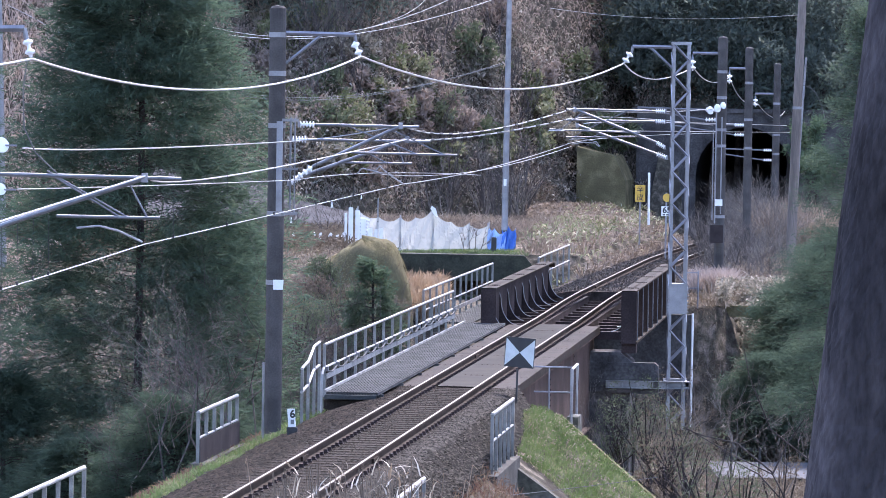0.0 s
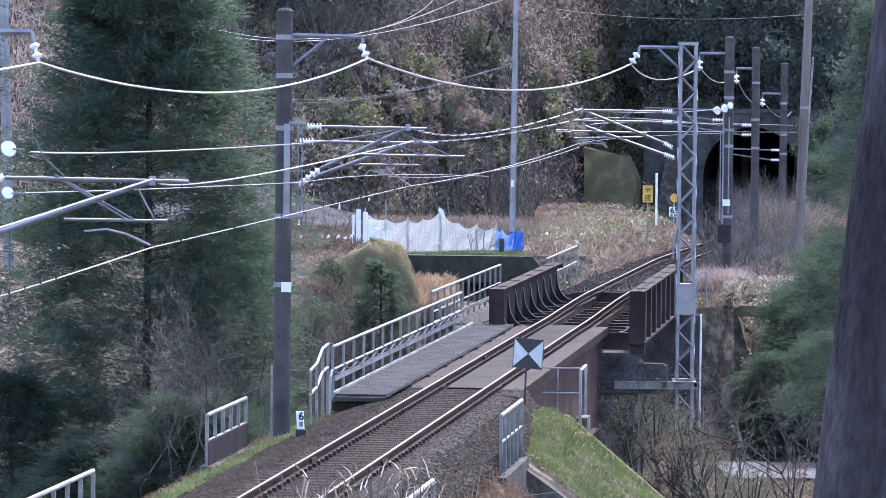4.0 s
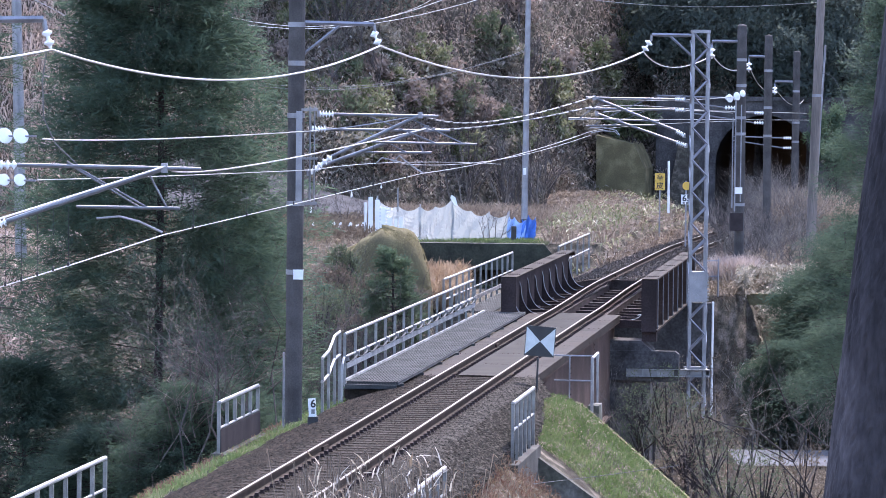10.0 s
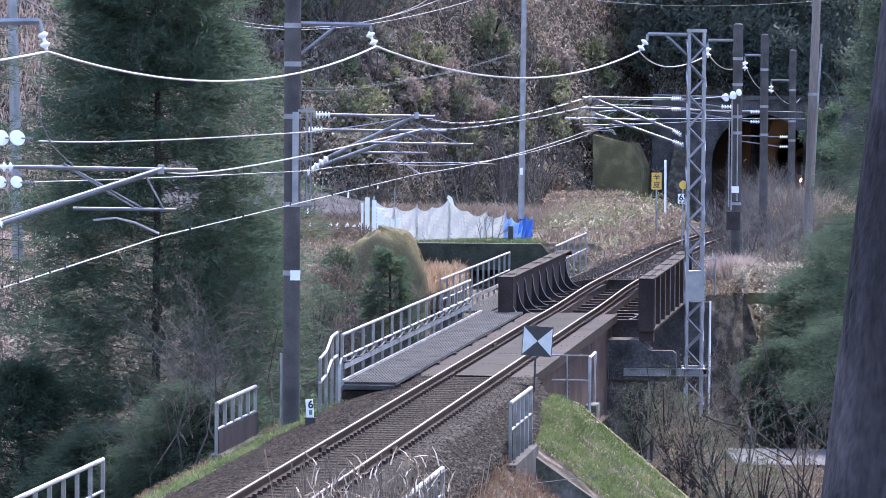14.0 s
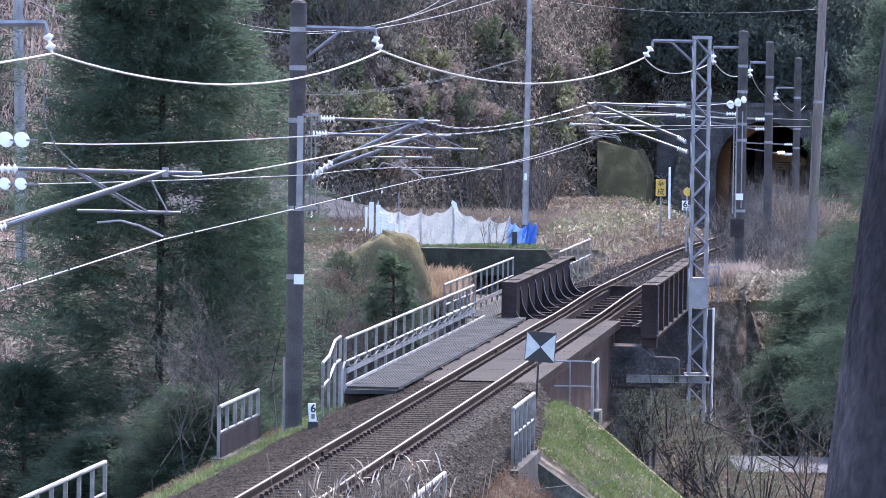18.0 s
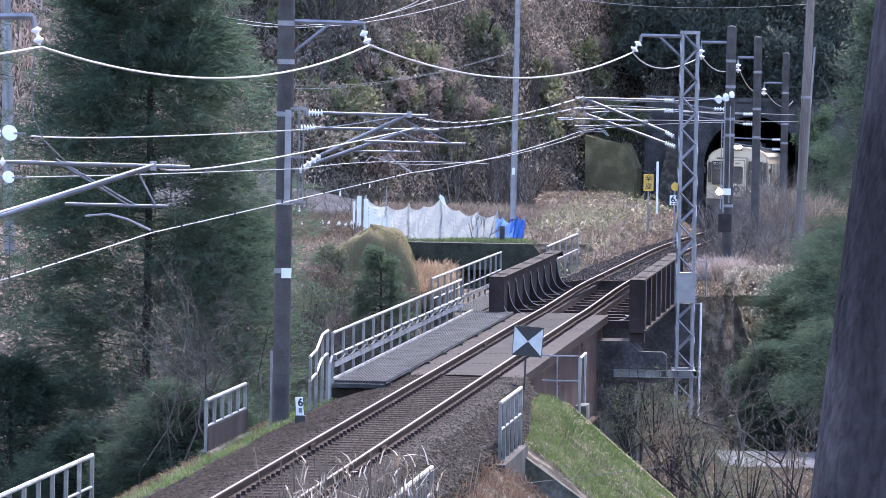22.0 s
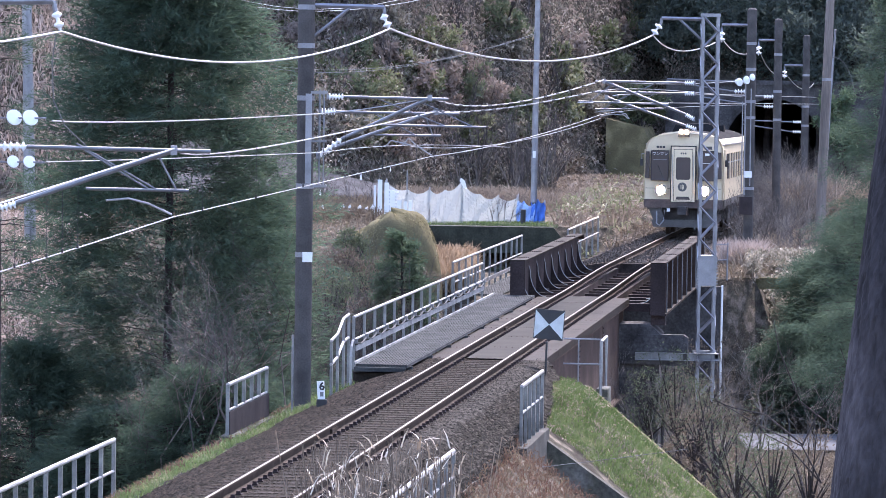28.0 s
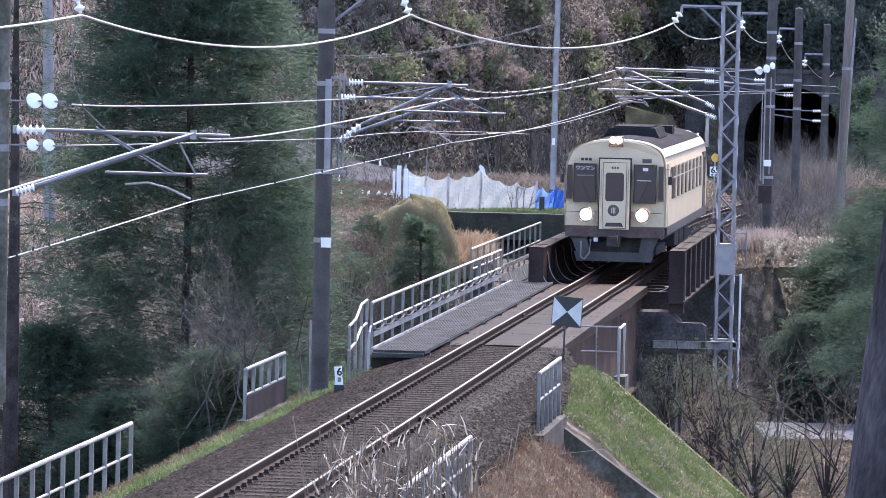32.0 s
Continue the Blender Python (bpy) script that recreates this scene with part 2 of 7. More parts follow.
class Shape:
    """Collects faces of one mesh."""

    def __init__(self):
        self.v, self.f = [], []

    def box(self, x0, x1, y0, y1, z0, z1, m=None):
        c = [(x, y, z) for z in (z0, z1) for y in (y0, y1) for x in (x0, x1)]
        if m is not None:
            c = [tuple(m @ Vector(p)) for p in c]
        k = len(self.v)
        self.v += c
        self.f += [tuple(k + i for i in q) for q in ((0, 2, 3, 1), (4, 5, 7, 6), (0, 1, 5, 4), (2, 6, 7, 3), (0, 4, 6, 2), (1, 3, 7, 5))]
        return self

    def tube(self, pts, r, n=8, r2=None, cap=True):
        pts = [Vector(p) for p in pts]
        k = len(self.v)
        for i, p in enumerate(pts):
            d = (pts[min(i + 1, len(pts) - 1)] - pts[max(i - 1, 0)]).normalized()
            side = d.cross(Vector((0, 0, 1)) if abs(d.z) < 0.95 else Vector((1, 0, 0))).normalized()
            up = side.cross(d)
            rr = r if r2 is None else r + (r2 - r) * i / max(1, len(pts) - 1)
            for j in range(n):
                a = 2 * math.pi * j / n
                self.v.append(tuple(p + rr * (math.cos(a) * side + math.sin(a) * up)))
        for i in range(len(pts) - 1):
            for j in range(n):
                a, b = k + i * n + j, k + i * n + (j + 1) % n
                self.f.append((a, b, b + n, a + n))
        if cap:
            self.f.append(tuple(k + j for j in reversed(range(n))))
            e = k + (len(pts) - 1) * n
            self.f.append(tuple(e + j for j in range(n)))
        return self

    def lathe(self, prof, m=None, n=12):
        """prof: (radius, height) rows round z."""
        k = len(self.v)
        m = m or Matrix()
        for r, z in prof:
            for j in range(n):
                a = 2 * math.pi * j / n
                self.v.append(tuple(m @ Vector((r * math.cos(a), r * math.sin(a), z))))
        for i in range(len(prof) - 1):
            for j in range(n):
                a, b = k + i * n + j, k + i * n + (j + 1) % n
                self.f.append((a, b, b + n, a + n))
        self.f.append(tuple(k + j for j in reversed(range(n))))
        e = k + (len(prof) - 1) * n
        self.f.append(tuple(e + j for j in range(n)))
        return self

    def prism(self, outline, y0, y1, m=None, axis="y"):
        """outline: (x, z) corners, drawn out along y (or (x, y) corners along z)."""
        m = m or Matrix()
        k, n = len(self.v), len(outline)
        for h in (y0, y1):
            for p, q in outline:
                self.v.append(tuple(m @ Vector((p, h, q) if axis == "y" else (p, q, h))))
        for j in range(n):
            a, b = k + j, k + (j + 1) % n
            self.f.append((a, b, b + n, a + n))
        self.f += [tuple(k + j for j in reversed(range(n))), tuple(k + n + j for j in range(n))]
        return self

    def mesh(self, name, material, smooth=False):
        me = bpy.data.meshes.new(name)
        me.from_pydata(self.v, [], self.f)
        for mm in (material if isinstance(material, (list, tuple)) else [material]):
            me.materials.append(mm)
        bm = bmesh.new()
        bm.from_mesh(me)
        bmesh.ops.recalc_face_normals(bm, faces=bm.faces)
        bm.to_mesh(me)
        bm.free()
        if smooth:
            me.polygons.foreach_set("use_smooth", [True] * len(me.polygons))
        return me


def part(name, shape, material, parent=None, label="", smooth=False, at=None):
    ob = new(name, shape.mesh(name, material, smooth) if isinstance(shape, Shape) else shape)
    if at is not None:
        ob.matrix_basis = at
    if parent is not None:
        ob.parent = parent
    if label:
        ob["label"] = label
    return ob


def thing(name, label, category, at=None, group="", kind=""):
    ob = new(name)
    ob.empty_display_size = 0.2
    if at is not None:
        ob.matrix_basis = at
    return tagged(ob, label, category, group, kind)


def stuff(name, v, f, material, label, category, parent=None, kind="stuff"):
    """One mesh of very many small pieces, from arrays of corners and of faces (all of one length)."""
    me = bpy.data.meshes.new(name)
    v, f = np.asarray(v, np.float32), np.asarray(f, np.int32)
    k = f.shape[1]
    me.vertices.add(len(v))
    me.vertices.foreach_set("co", v.ravel())
    me.loops.add(f.size)
    me.loops.foreach_set("vertex_index", f.ravel())
    me.polygons.add(len(f))
    me.polygons.foreach_set("loop_start", np.arange(0, f.size, k, dtype=np.int32))
    me.polygons.foreach_set("loop_total", np.full(len(f), k, np.int32))
    me.materials.append(material)
    me.update(calc_edges=True)
    ob = new(name, me)
    if parent is not None:
        ob.parent = parent
        if label:
            ob["label"] = label
        return ob
    return tagged(ob, label, category, "", kind)


def blades(base, way, length, width, bend=0.35):
    """Corners and faces of bent blades: two quads tapering to a tip, as three-cornered strips."""
    n = len(base)
    rng = np.random.rand
    side = np.stack([way[:, 1], -way[:, 0], np.zeros(n)], 1) + (rng(n, 3) - 0.5) * 0.9
    side /= np.linalg.norm(side, axis=1)[:, None] + 1e-6
    w = (side * width[:, None])
    droop = np.zeros((n, 3))
    droop[:, 2] = -bend * length
    out = way.copy()
    out[:, 2] *= 0.3
    mid = base + way * length[:, None] * 0.55
    tip = base + way * length[:, None] + droop + out * length[:, None] * 0.25
    v = np.stack([base - w * 0.5, base + w * 0.5, mid + w * 0.45, tip, mid - w * 0.45], 1).reshape(-1, 3)
    k = np.arange(n)[:, None] * 5
    f = np.concatenate([np.concatenate([k, k + 1, k + 2], 1), np.concatenate([k, k + 2, k + 4], 1), np.concatenate([k + 4, k + 2, k + 3], 1)])
    return v, f


def sprigs(base, way, length, width, bend=0.35):
    """Corners and faces of slim four-cornered blades."""
    n = len(base)
    side = np.stack([way[:, 1], -way[:, 0], np.zeros(n)], 1) + (np.random.rand(n, 3) - 0.5) * 1.2
    side /= np.linalg.norm(side, axis=1)[:, None] + 1e-6
    w = side * width[:, None] * 0.5
    mid = base + way * length[:, None] * 0.5
    tip = base + way * length[:, None]
    tip[:, 2] -= bend * length
    v = np.stack([base, mid + w, tip, mid - w], 1).reshape(-1, 3)
    k = np.arange(n)[:, None] * 4
    return v, np.concatenate([k, k + 1, k + 2, k + 3], 1)


def leaves(c, size, flat=0.0, slim=0.45):
    """Corners and faces of diamond leaves at the places c, turned at random."""
    n = len(c)
    d = np.random.randn(n, 3)
    d[:, 2] *= 1 - flat
    d /= np.linalg.norm(d, axis=1)[:, None] + 1e-6
    e = np.cross(d, np.random.randn(n, 3))
    e /= np.linalg.norm(e, axis=1)[:, None] + 1e-6
    s = np.asarray(size) * np.ones(n)
    s = s[:, None]
    v = np.stack([c - d * s * 0.5, c + e * s * slim * 0.5, c + d * s * 0.5, c - e * s * slim * 0.5], 1).reshape(-1, 3)
    k = np.arange(n)[:, None] * 4
    return v, np.concatenate([k, k + 1, k + 2, k + 3], 1)


def plumes(c, r, per, size):
    """Corners and faces of clumps of sprays: leaves that face outwards round each centre c, of radius r."""
    n = len(c) * per
    u = np.random.randn(n, 3)
    u[:, 2] += 0.35
    u /= np.linalg.norm(u, axis=1)[:, None] + 1e-6
    rr = np.repeat(r, per)
    p = np.repeat(c, per, 0) + u * (rr * np.random.uniform(0.45, 1.15, n))[:, None]
    d = u * 0.8 + np.random.randn(n, 3) * 0.7 + np.array([0, 0, 0.25])
    d /= np.linalg.norm(d, axis=1)[:, None] + 1e-6
    e = np.cross(u + np.random.randn(n, 3) * 0.35, d)
    e /= np.linalg.norm(e, axis=1)[:, None] + 1e-6
    s = (size * np.random.uniform(0.6, 1.3, n))[:, None]
    v = np.stack([p - d * s * 0.4, p + e * s * 0.17, p + d * s * 0.6, p - e * s * 0.17], 1).reshape(-1, 3)
    k = np.arange(n)[:, None] * 4
    return v, np.concatenate([k, k + 1, k + 2, k + 3], 1)


# ---- the line of the track ----
TURN = 6.974
TRACK = pose(0.04, 73.7, 0, 0, 0, -TURN)
U2, N2 = (math.sin(radians(TURN)), math.cos(radians(TURN))), (math.cos(radians(TURN)), -math.sin(radians(TURN)))


def hump(s):
    """The slight rise of the rails over the through span and the near end of the cutting."""
    return 0.07 * (1 - np.cos(np.pi * np.clip((np.asarray(s, float) - 25.0) / 14.0, 0, 1))) * 0.5 * 2 - 0.07 * (1 - np.cos(np.pi * np.clip((np.asarray(s, float) - 60.0) / 18.0, 0, 1)))


def bend_off(s):
    """How far the line has turned aside to the right of its straight, and fallen, s metres along."""
    e = max(0.0, s - 22.0)
    off = 0.0165 * e * e / (e + 8.0) + 0.0019 * max(0.0, s - 126.0) ** 2
    return off, float(hump(s)) - 0.016 * max(0.0, s - 72.0) ** 2 / (max(0.0, s - 72.0) + 6.0)


def on_line(a, s, z=0.0):
    """A place a metres right of the line's middle, s along it, z over the rails."""
    o, dz = bend_off(s)
    return Vector((0.04 + (a + o) * N2[0] + s * U2[0], 73.7 + (a + o) * N2[1] + s * U2[1], z + dz))


def line_pose(s, z=0.0):
    p, q = on_line(0, s - 0.5), on_line(0, s + 0.5)
    d = q - p
    return Matrix.Translation(on_line(0, s, z)) @ pose(0, 0, 0, 0, 0, -math.degrees(math.atan2(d.x, d.y)))


# ---- ground ----


def smooth(x, lo, hi):
    t = np.clip((np.asarray(x, float) - lo) / (hi - lo), 0, 1)
    return t * t * (3 - 2 * t)


def ripple(X, Y, k):
    return (np.sin(X * k + 1.3 * np.sin(Y * k * 0.7)) + np.sin(Y * k * 1.31 + 1.7 * np.sin(X * k * 0.53 + 2.0))) * 0.5


def hill_z(a, s):
    """The wooded hill behind, with the cutting's sides."""
    left = 83.0 + 0.15 * np.clip(a + 12.0, -40, 9)
    left = left + (109.0 - left) * smooth(a, -17, -3.2)
    right = 102.0 - 0.5 * np.clip(a - 8.0, 0, 30)
    right = right + (109.0 - right) * (1 - smooth(a, 3.2, 8.5))
    s0 = np.where(a < 0, left, right)
    h = 0.72 * (s - s0)
    h = np.where((np.abs(a) < 5.2) & (s > 109.3), np.maximum(h, 4.7 + 0.72 * (s - 109.3)), h)
    return np.minimum(h, 45 + 6 * np.sin(a * 0.05))


def ground_z(X, Y, slot=True):
    X, Y = np.asarray(X, float), np.asarray(Y, float)
    dx, dy = X - 0.04, Y - 73.7
    a, s = dx * N2[0] + dy * N2[1], dx * U2[0] + dy * U2[1]
    e = np.maximum(s - 22, 0)
    a = a - np.where(s < 300, 0.0165 * e * e / (e + 8) + 0.0019 * np.maximum(s - 126, 0) ** 2 * (s < 290), 3.0)
    # the valley floor, which the bridge crosses
    floor = np.where(a < 0, -5.2, -4.6) + 0.25 * ripple(X, Y, 0.35) - 0.02 * np.clip(-a - 10, 0, 30)
    # the near embankment, with the culvert's channel on its right
    top = -0.62
    left = top - 0.62 * np.maximum(0, -a - 2.85)
    right = np.where(s > -0.6, -0.45 - 0.5 * (1 - smooth(s, -0.6, 5.5)) - 0.42 * np.maximum(0, a - 1.2) - 0.42 * np.maximum(0, a - 2.0), top - 0.75 * np.maximum(0, a - 1.05))
    near = np.minimum(left, right)
    near = np.where((s > -3.7) & (s < -0.55) & (a > 1.75), np.minimum(near, -3.6), near)
    near = np.maximum(near, floor)
    near = near + (floor - near) * np.where(a > -2.6, smooth(s, 6.2, 7.2), smooth(s, 3.0, 10.0))
    # the far side
    step = (Y > 134.6) | (X < -0.9)
    terrace = np.where(a < -2.6, np.where(step, 0.22, -1.25), -0.42)
    edge = np.where(a < -2.6, 54.0, np.where(a < 3.4, 41.2, 49.0))
    rise = np.where(a < -2.6, smooth(s, edge - 14, edge + 2), np.where(a < 3.4, smooth(s, 41.0, 41.8), smooth(s, 38.5, 47.0)))
    far = floor + (terrace - floor) * rise
    far = far - 0.016 * np.maximum(0, s - 75) * (a > -3.5) * (a < 4.5)
    z = np.where(s < 22, near, far)
    hz = hill_z(a, s) + 0.8 * ripple(X, Y, 0.21) + 0.4 * ripple(X + 7, Y, 0.75)
    inside = (np.abs(a) < 3.0) & (s < 278)
    z = np.where(inside & slot, z, np.maximum(z, hz))
    # the bank on which the tripod stands
    r = np.hypot(X, Y)
    bank = 4.05 - 0.112 * r
    z = np.maximum(z, np.where(a > 1.9, bank - (1 - smooth(a, 2.2, 5.5)) * np.maximum(bank + 0.9, 0), -99))
    # hills all round, far off
    r2 = np.hypot(X, Y - 100)
    z = z + smooth(r2, 350, 900) * (40 + 25 * ripple(X, Y, 0.004))
    return z


def axis(fine0, fine1, step, far):
    out = list(np.arange(fine0, fine1 + 1e-6, step))
    lo, hi, g = fine0, fine1, step
    while hi < far:
        g *= 1.35
        lo, hi = lo - g, hi + g
        out = [lo] + out + [hi]
    return np.array(out)


gx, gy = axis(-36, 44, 0.7, 3000), axis(40, 235, 0.75, 3000)
GX, GY = np.meshgrid(gx, gy)
GZ = ground_z(GX, GY) + 0.05 * ripple(GX, GY, 1.9)
gi = np.arange(GX.size).reshape(GX.shape)
gf = np.stack([gi[:-1, :-1], gi[:-1, 1:], gi[1:, 1:], gi[1:, :-1]], -1).reshape(-1, 4)
stuff("ground", np.stack([GX, GY, GZ], -1).reshape(-1, 3), gf, EARTH, "earth ground of the valley, embankments and wooded hill", "ground", kind="structure")

# the hill over the tunnel
hs, ha = np.concatenate([[109.1], np.arange(109.8, 282, 1.5)]), np.linspace(-4.2, 4.2, 9)
HA, HS = np.meshgrid(ha, hs)
hp = np.array([[on_line(x, y)[:2] for x, y in zip(r1, r2)] for r1, r2 in zip(HA, HS)])
hz = np.maximum(ground_z(hp[..., 0], hp[..., 1], False), 4.9)
hi_ = np.arange(HA.size).reshape(HA.shape)
hf = np.stack([hi_[:-1, :-1], hi_[:-1, 1:], hi_[1:, 1:], hi_[1:, :-1]], -1).reshape(-1, 4)
stuff("hill_over_tunnel", np.concatenate([hp, hz[..., None]], -1).reshape(-1, 3), hf, EARTH, "earth hill above the tunnel mouth", "ground", kind="structure")

# ---- roads ----
road = Shape()
for i in range(40):
    x0, x1 = -30 + i * 2.0, -28 + i * 2.0
    k = len(road.v)
    for x in (x0, x1):
        for w in (0, 4.6):
            road.v.append((x + 37.8, 105.0 + w + 0.03 * x, -4.32))
    road.f.append((k, k + 2, k + 3, k + 1))
tagged(part("road", road, PALE_ROAD), "pale asphalt lane passing beneath the railway bridge", "road", kind="structure")
lane = Shape()
for i in range(4):
    x0 = -11 + i * 2.0
    k = len(lane.v)
    for x in (x0, x0 + 2.0):
        y0 = 150 - 0.15 * (x + 4)
        zz = 0.3 - 0.03 * (x + 4)
        lane.v += [(x, y0, zz), (x, y0 + 8, zz + 0.65 + min(1.7, 0.42 * max(0.0, -x - 4.2))), (x, y0 - 0.4, zz - 1.2)]
    lane.f += [(k, k + 3, k + 4, k + 1), (k + 2, k + 5, k + 3, k)]
tagged(part("hillside_lane", lane, ASPHALT), "grey asphalt lane climbing beside the allotment", "road", kind="structure")

# ---- tunnel ----


def arch(w, spring, n=14):
    return [(w * math.cos(math.pi * (1 - i / n)), spring + w * math.sin(math.pi * (1 - i / n))) for i in range(n + 1)]


PORTAL_S = 109.0
pm = line_pose(PORTAL_S)
tunnel = thing("tunnel_portal", "dark weathered stone tunnel portal with an arched mouth", "tunnel", pm, kind="structure")
ring = arch(2.25, 2.6)
inner = [(-2.25, -0.7)] + ring + [(2.25, -0.7)]
face = Shape()
outer = [(-5.0, -0.7)] + [(-5.0, 2.6)] + [(-5.0 + i * 10.0 / 12, 5.5) for i in range(13)] + [(5.0, 2.6), (5.0, -0.7)]
for y in (0, 0.8):
    face.v += [(x, y, z) for x, z in inner] + [(x, y, z) for x, z in outer]
n1 = len(inner)
for o in (0, n1 * 2):
    for i in range(n1 - 1):
        face.f.append((o + i, o + i + 1, o + n1 + i + 1, o + n1 + i))
part("headwall", face, PIER, tunnel)
st = Shape()
for i in range(1, 15):
    a0, a1 = math.pi * (i - 1) / 14, math.pi * i / 14
    pts = [(r * math.cos(math.pi - q), 2.6 + r * math.sin(math.pi - q)) for r, q in ((2.26, a0 + 0.01), (2.26, a1 - 0.01), (2.55, a1 - 0.01), (2.55, a0 + 0.01))]
    part("arch_stone", Shape().prism(pts, -0.04, 0.3), PIER, tunnel)
part("coping", Shape().box(-5.1, 5.1, -0.1, 0.9, 5.5, 5.7), PIER, tunnel)
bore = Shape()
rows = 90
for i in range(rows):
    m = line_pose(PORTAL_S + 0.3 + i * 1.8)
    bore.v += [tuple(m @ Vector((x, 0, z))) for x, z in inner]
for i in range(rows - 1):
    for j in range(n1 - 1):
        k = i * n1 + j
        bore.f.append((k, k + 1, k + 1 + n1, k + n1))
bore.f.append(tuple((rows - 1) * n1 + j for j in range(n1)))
# Lining colour, not only lack of light, keeps the bore dark.
tagged(part("tunnel_lining", bore, DIM_LINING), "dark curved concrete lining of the railway tunnel", "tunnel", kind="structure")
part("wing_wall", Shape().prism([(-7.3, -0.6), (-5.1, -0.6), (-5.1, 2.4), (-5.6, 3.5), (-7.3, 3.9)], -4.5, -0.05), MOSSY, tunnel, "mossy ochre wing wall")
part("wing_wall", Shape().prism([(6.6, -0.6), (3.2, -0.6), (4.0, 3.4), (6.6, 4.2)], -6.0, -0.05), OLD_CONCRETE, tunnel)

# ---- abutments, pier, culvert ----
ab = thing("near_abutment", "weathered concrete abutment at the near end of the bridge", "abutment", TRACK, kind="structure")
part("wall", Shape().box(-2.3, 1.3, 4.6, 6.0, -5.4, -0.9), OLD_CONCRETE, ab)
part("wing_wall", Shape().prism([(1.85, -5.2), (1.85, -0.7), (2.0, -0.73), (7.2, -5.1), (7.2, -5.2)], 5.95, 6.2), MOSSY, ab, "sloping mossy wing wall edging the grass bank")
part("bearing_shelf", Shape().box(-2.3, 1.75, 5.2, 6.6, -5.4, -2.65), PIER, ab)
pier = thing("bridge_pier", "dark stained concrete bridge pier", "pier", TRACK, kind="structure")
part("shaft", Shape().prism([(-2.2, -5.4), (2.0, -5.4), (1.9, -1.15), (-2.1, -1.15)], 25.95, 28.2), PIER, pier)
random.seed(8)
for r_ in range(10):
    z0 = -5.4 + r_ * 0.42
    for c_ in range(6):
        x0 = -2.2 + c_ * 0.75 - (0.37 if r_ % 2 else 0)
        x1 = min(x0 + 0.735, 2.0)
        x0 = max(x0, -2.2)
        if x1 - x0 > 0.1:
            part("masonry_block", Shape().box(x0, x1, 25.9 - random.uniform(0.0, 0.03), 25.97, z0, z0 + 0.405), PIER, pier)
part("bearing_block", Shape().prism([(0.8, -1.7), (2.05, -1.7), (2.05, -0.98), (1.75, -0.72), (0.8, -0.72)], 25.75, 26.9), PIER, pier)
part("bearing_block", Shape().prism([(-2.0, -1.7), (-0.8, -1.7), (-0.8, -0.72), (-1.9, -0.72)], 25.75, 26.9), PIER, pier)
part("cap", Shape().prism([(0.6, -1.7), (2.72, -1.75), (2.72, -1.04), (2.62, -0.97), (0.6, -0.97)], 25.7, 26.0), PIER, pier)
fab = thing("far_abutment", "dark concrete abutment at the far end of the bridge", "abutment", TRACK, kind="structure")
part("wall", Shape().box(-2.6, 2.7, 41.2, 42.4, -5.2, -0.6), PIER, fab)
cul = thing("culvert_headwall", "stained concrete culvert headwall below a railing", "retaining wall", TRACK, kind="structure")
part("wall", Shape().box(1.5, 1.8, -4.1, -0.2, -4.0, -1.0), CONCRETE, cul)
part("end_block", Shape().box(1.42, 1.82, -4.45, -4.1, -2.1, -0.98), CONCRETE, cul)
part("side_wall", Shape().prism([(1.8, -4.2), (1.8, -1.2), (5.8, -4.0), (5.8, -4.2)], -0.62, -0.4), OLD_CONCRETE, cul)
part("side_wall", Shape().prism([(1.8, -4.2), (1.8, -1.3), (5.5, -3.8), (5.5, -4.2)], -3.95, -3.75), OLD_CONCRETE, cul)
part("kerb", Shape().box(-2.98, -2.72, -8.1, -4.0, -0.9, -0.55), CONCRETE, cul)

# ---- track ----
track = thing("railway_track", "single railway track with worn rails, wooden sleepers and brown ballast", "railway track", kind="structure")


def strip(prof, s0, s1, step, sh=None):
    """Draws a cross-section of (a, z) corners along the line."""
    sh = sh or Shape()
    n = len(prof)
    k = len(sh.v)
    cnt = max(2, int(abs(s1 - s0) / step) + 1)
    for i in range(cnt):
        s = s0 + (s1 - s0) * i / (cnt - 1)
        sh.v += [tuple(on_line(a, s, z)) for a, z in prof]
    for i in range(cnt - 1):
        for j in range(n):
            p, q = k + i * n + j, k + i * n + (j + 1) % n
            sh.f.append((p, q, q + n, p + n))
    sh.f += [tuple(k + j for j in reversed(range(n))), tuple(k + (cnt - 1) * n + j for j in range(n))]
    return sh


for side in (-1, 1):
    c = side * 0.5665
    web = [(c - 0.064, -0.153), (c - 0.064, -0.14), (c - 0.012, -0.118), (c - 0.012, -0.048), (c - 0.033, -0.036), (c - 0.033, -0.004), (c + 0.033, -0.004), (c + 0.033, -0.036), (c + 0.012, -0.048), (c + 0.012, -0.118), (c + 0.064, -0.14), (c + 0.064, -0.153)]
    head = [(c - 0.02, -0.008), (c - 0.018, 0.0), (c + 0.018, 0.0), (c + 0.02, -0.008)]
    ends = [-62, -11.4, 13.6, 43.5, 68.5, 93.5, 150]
    for s0, s1 in zip(ends, ends[1:]):
        r = part("rail", strip(web, s0 + 0.006, s1 - 0.006, 2.5), RAIL, track)
        part("rail_head", strip(head, s0 + 0.006, s1 - 0.006, 2.5), RAIL_TOP, r, "polished steel rail head")
    for s in ends[1:-1]:
        part("fishplate", Shape().box(c - 0.05, c + 0.05, s - 0.28, s + 0.28, -0.115, -0.05, TRACK if s < 22 else line_pose(s) @ Matrix.Translation((0, -s, 0))), RAIL, track)
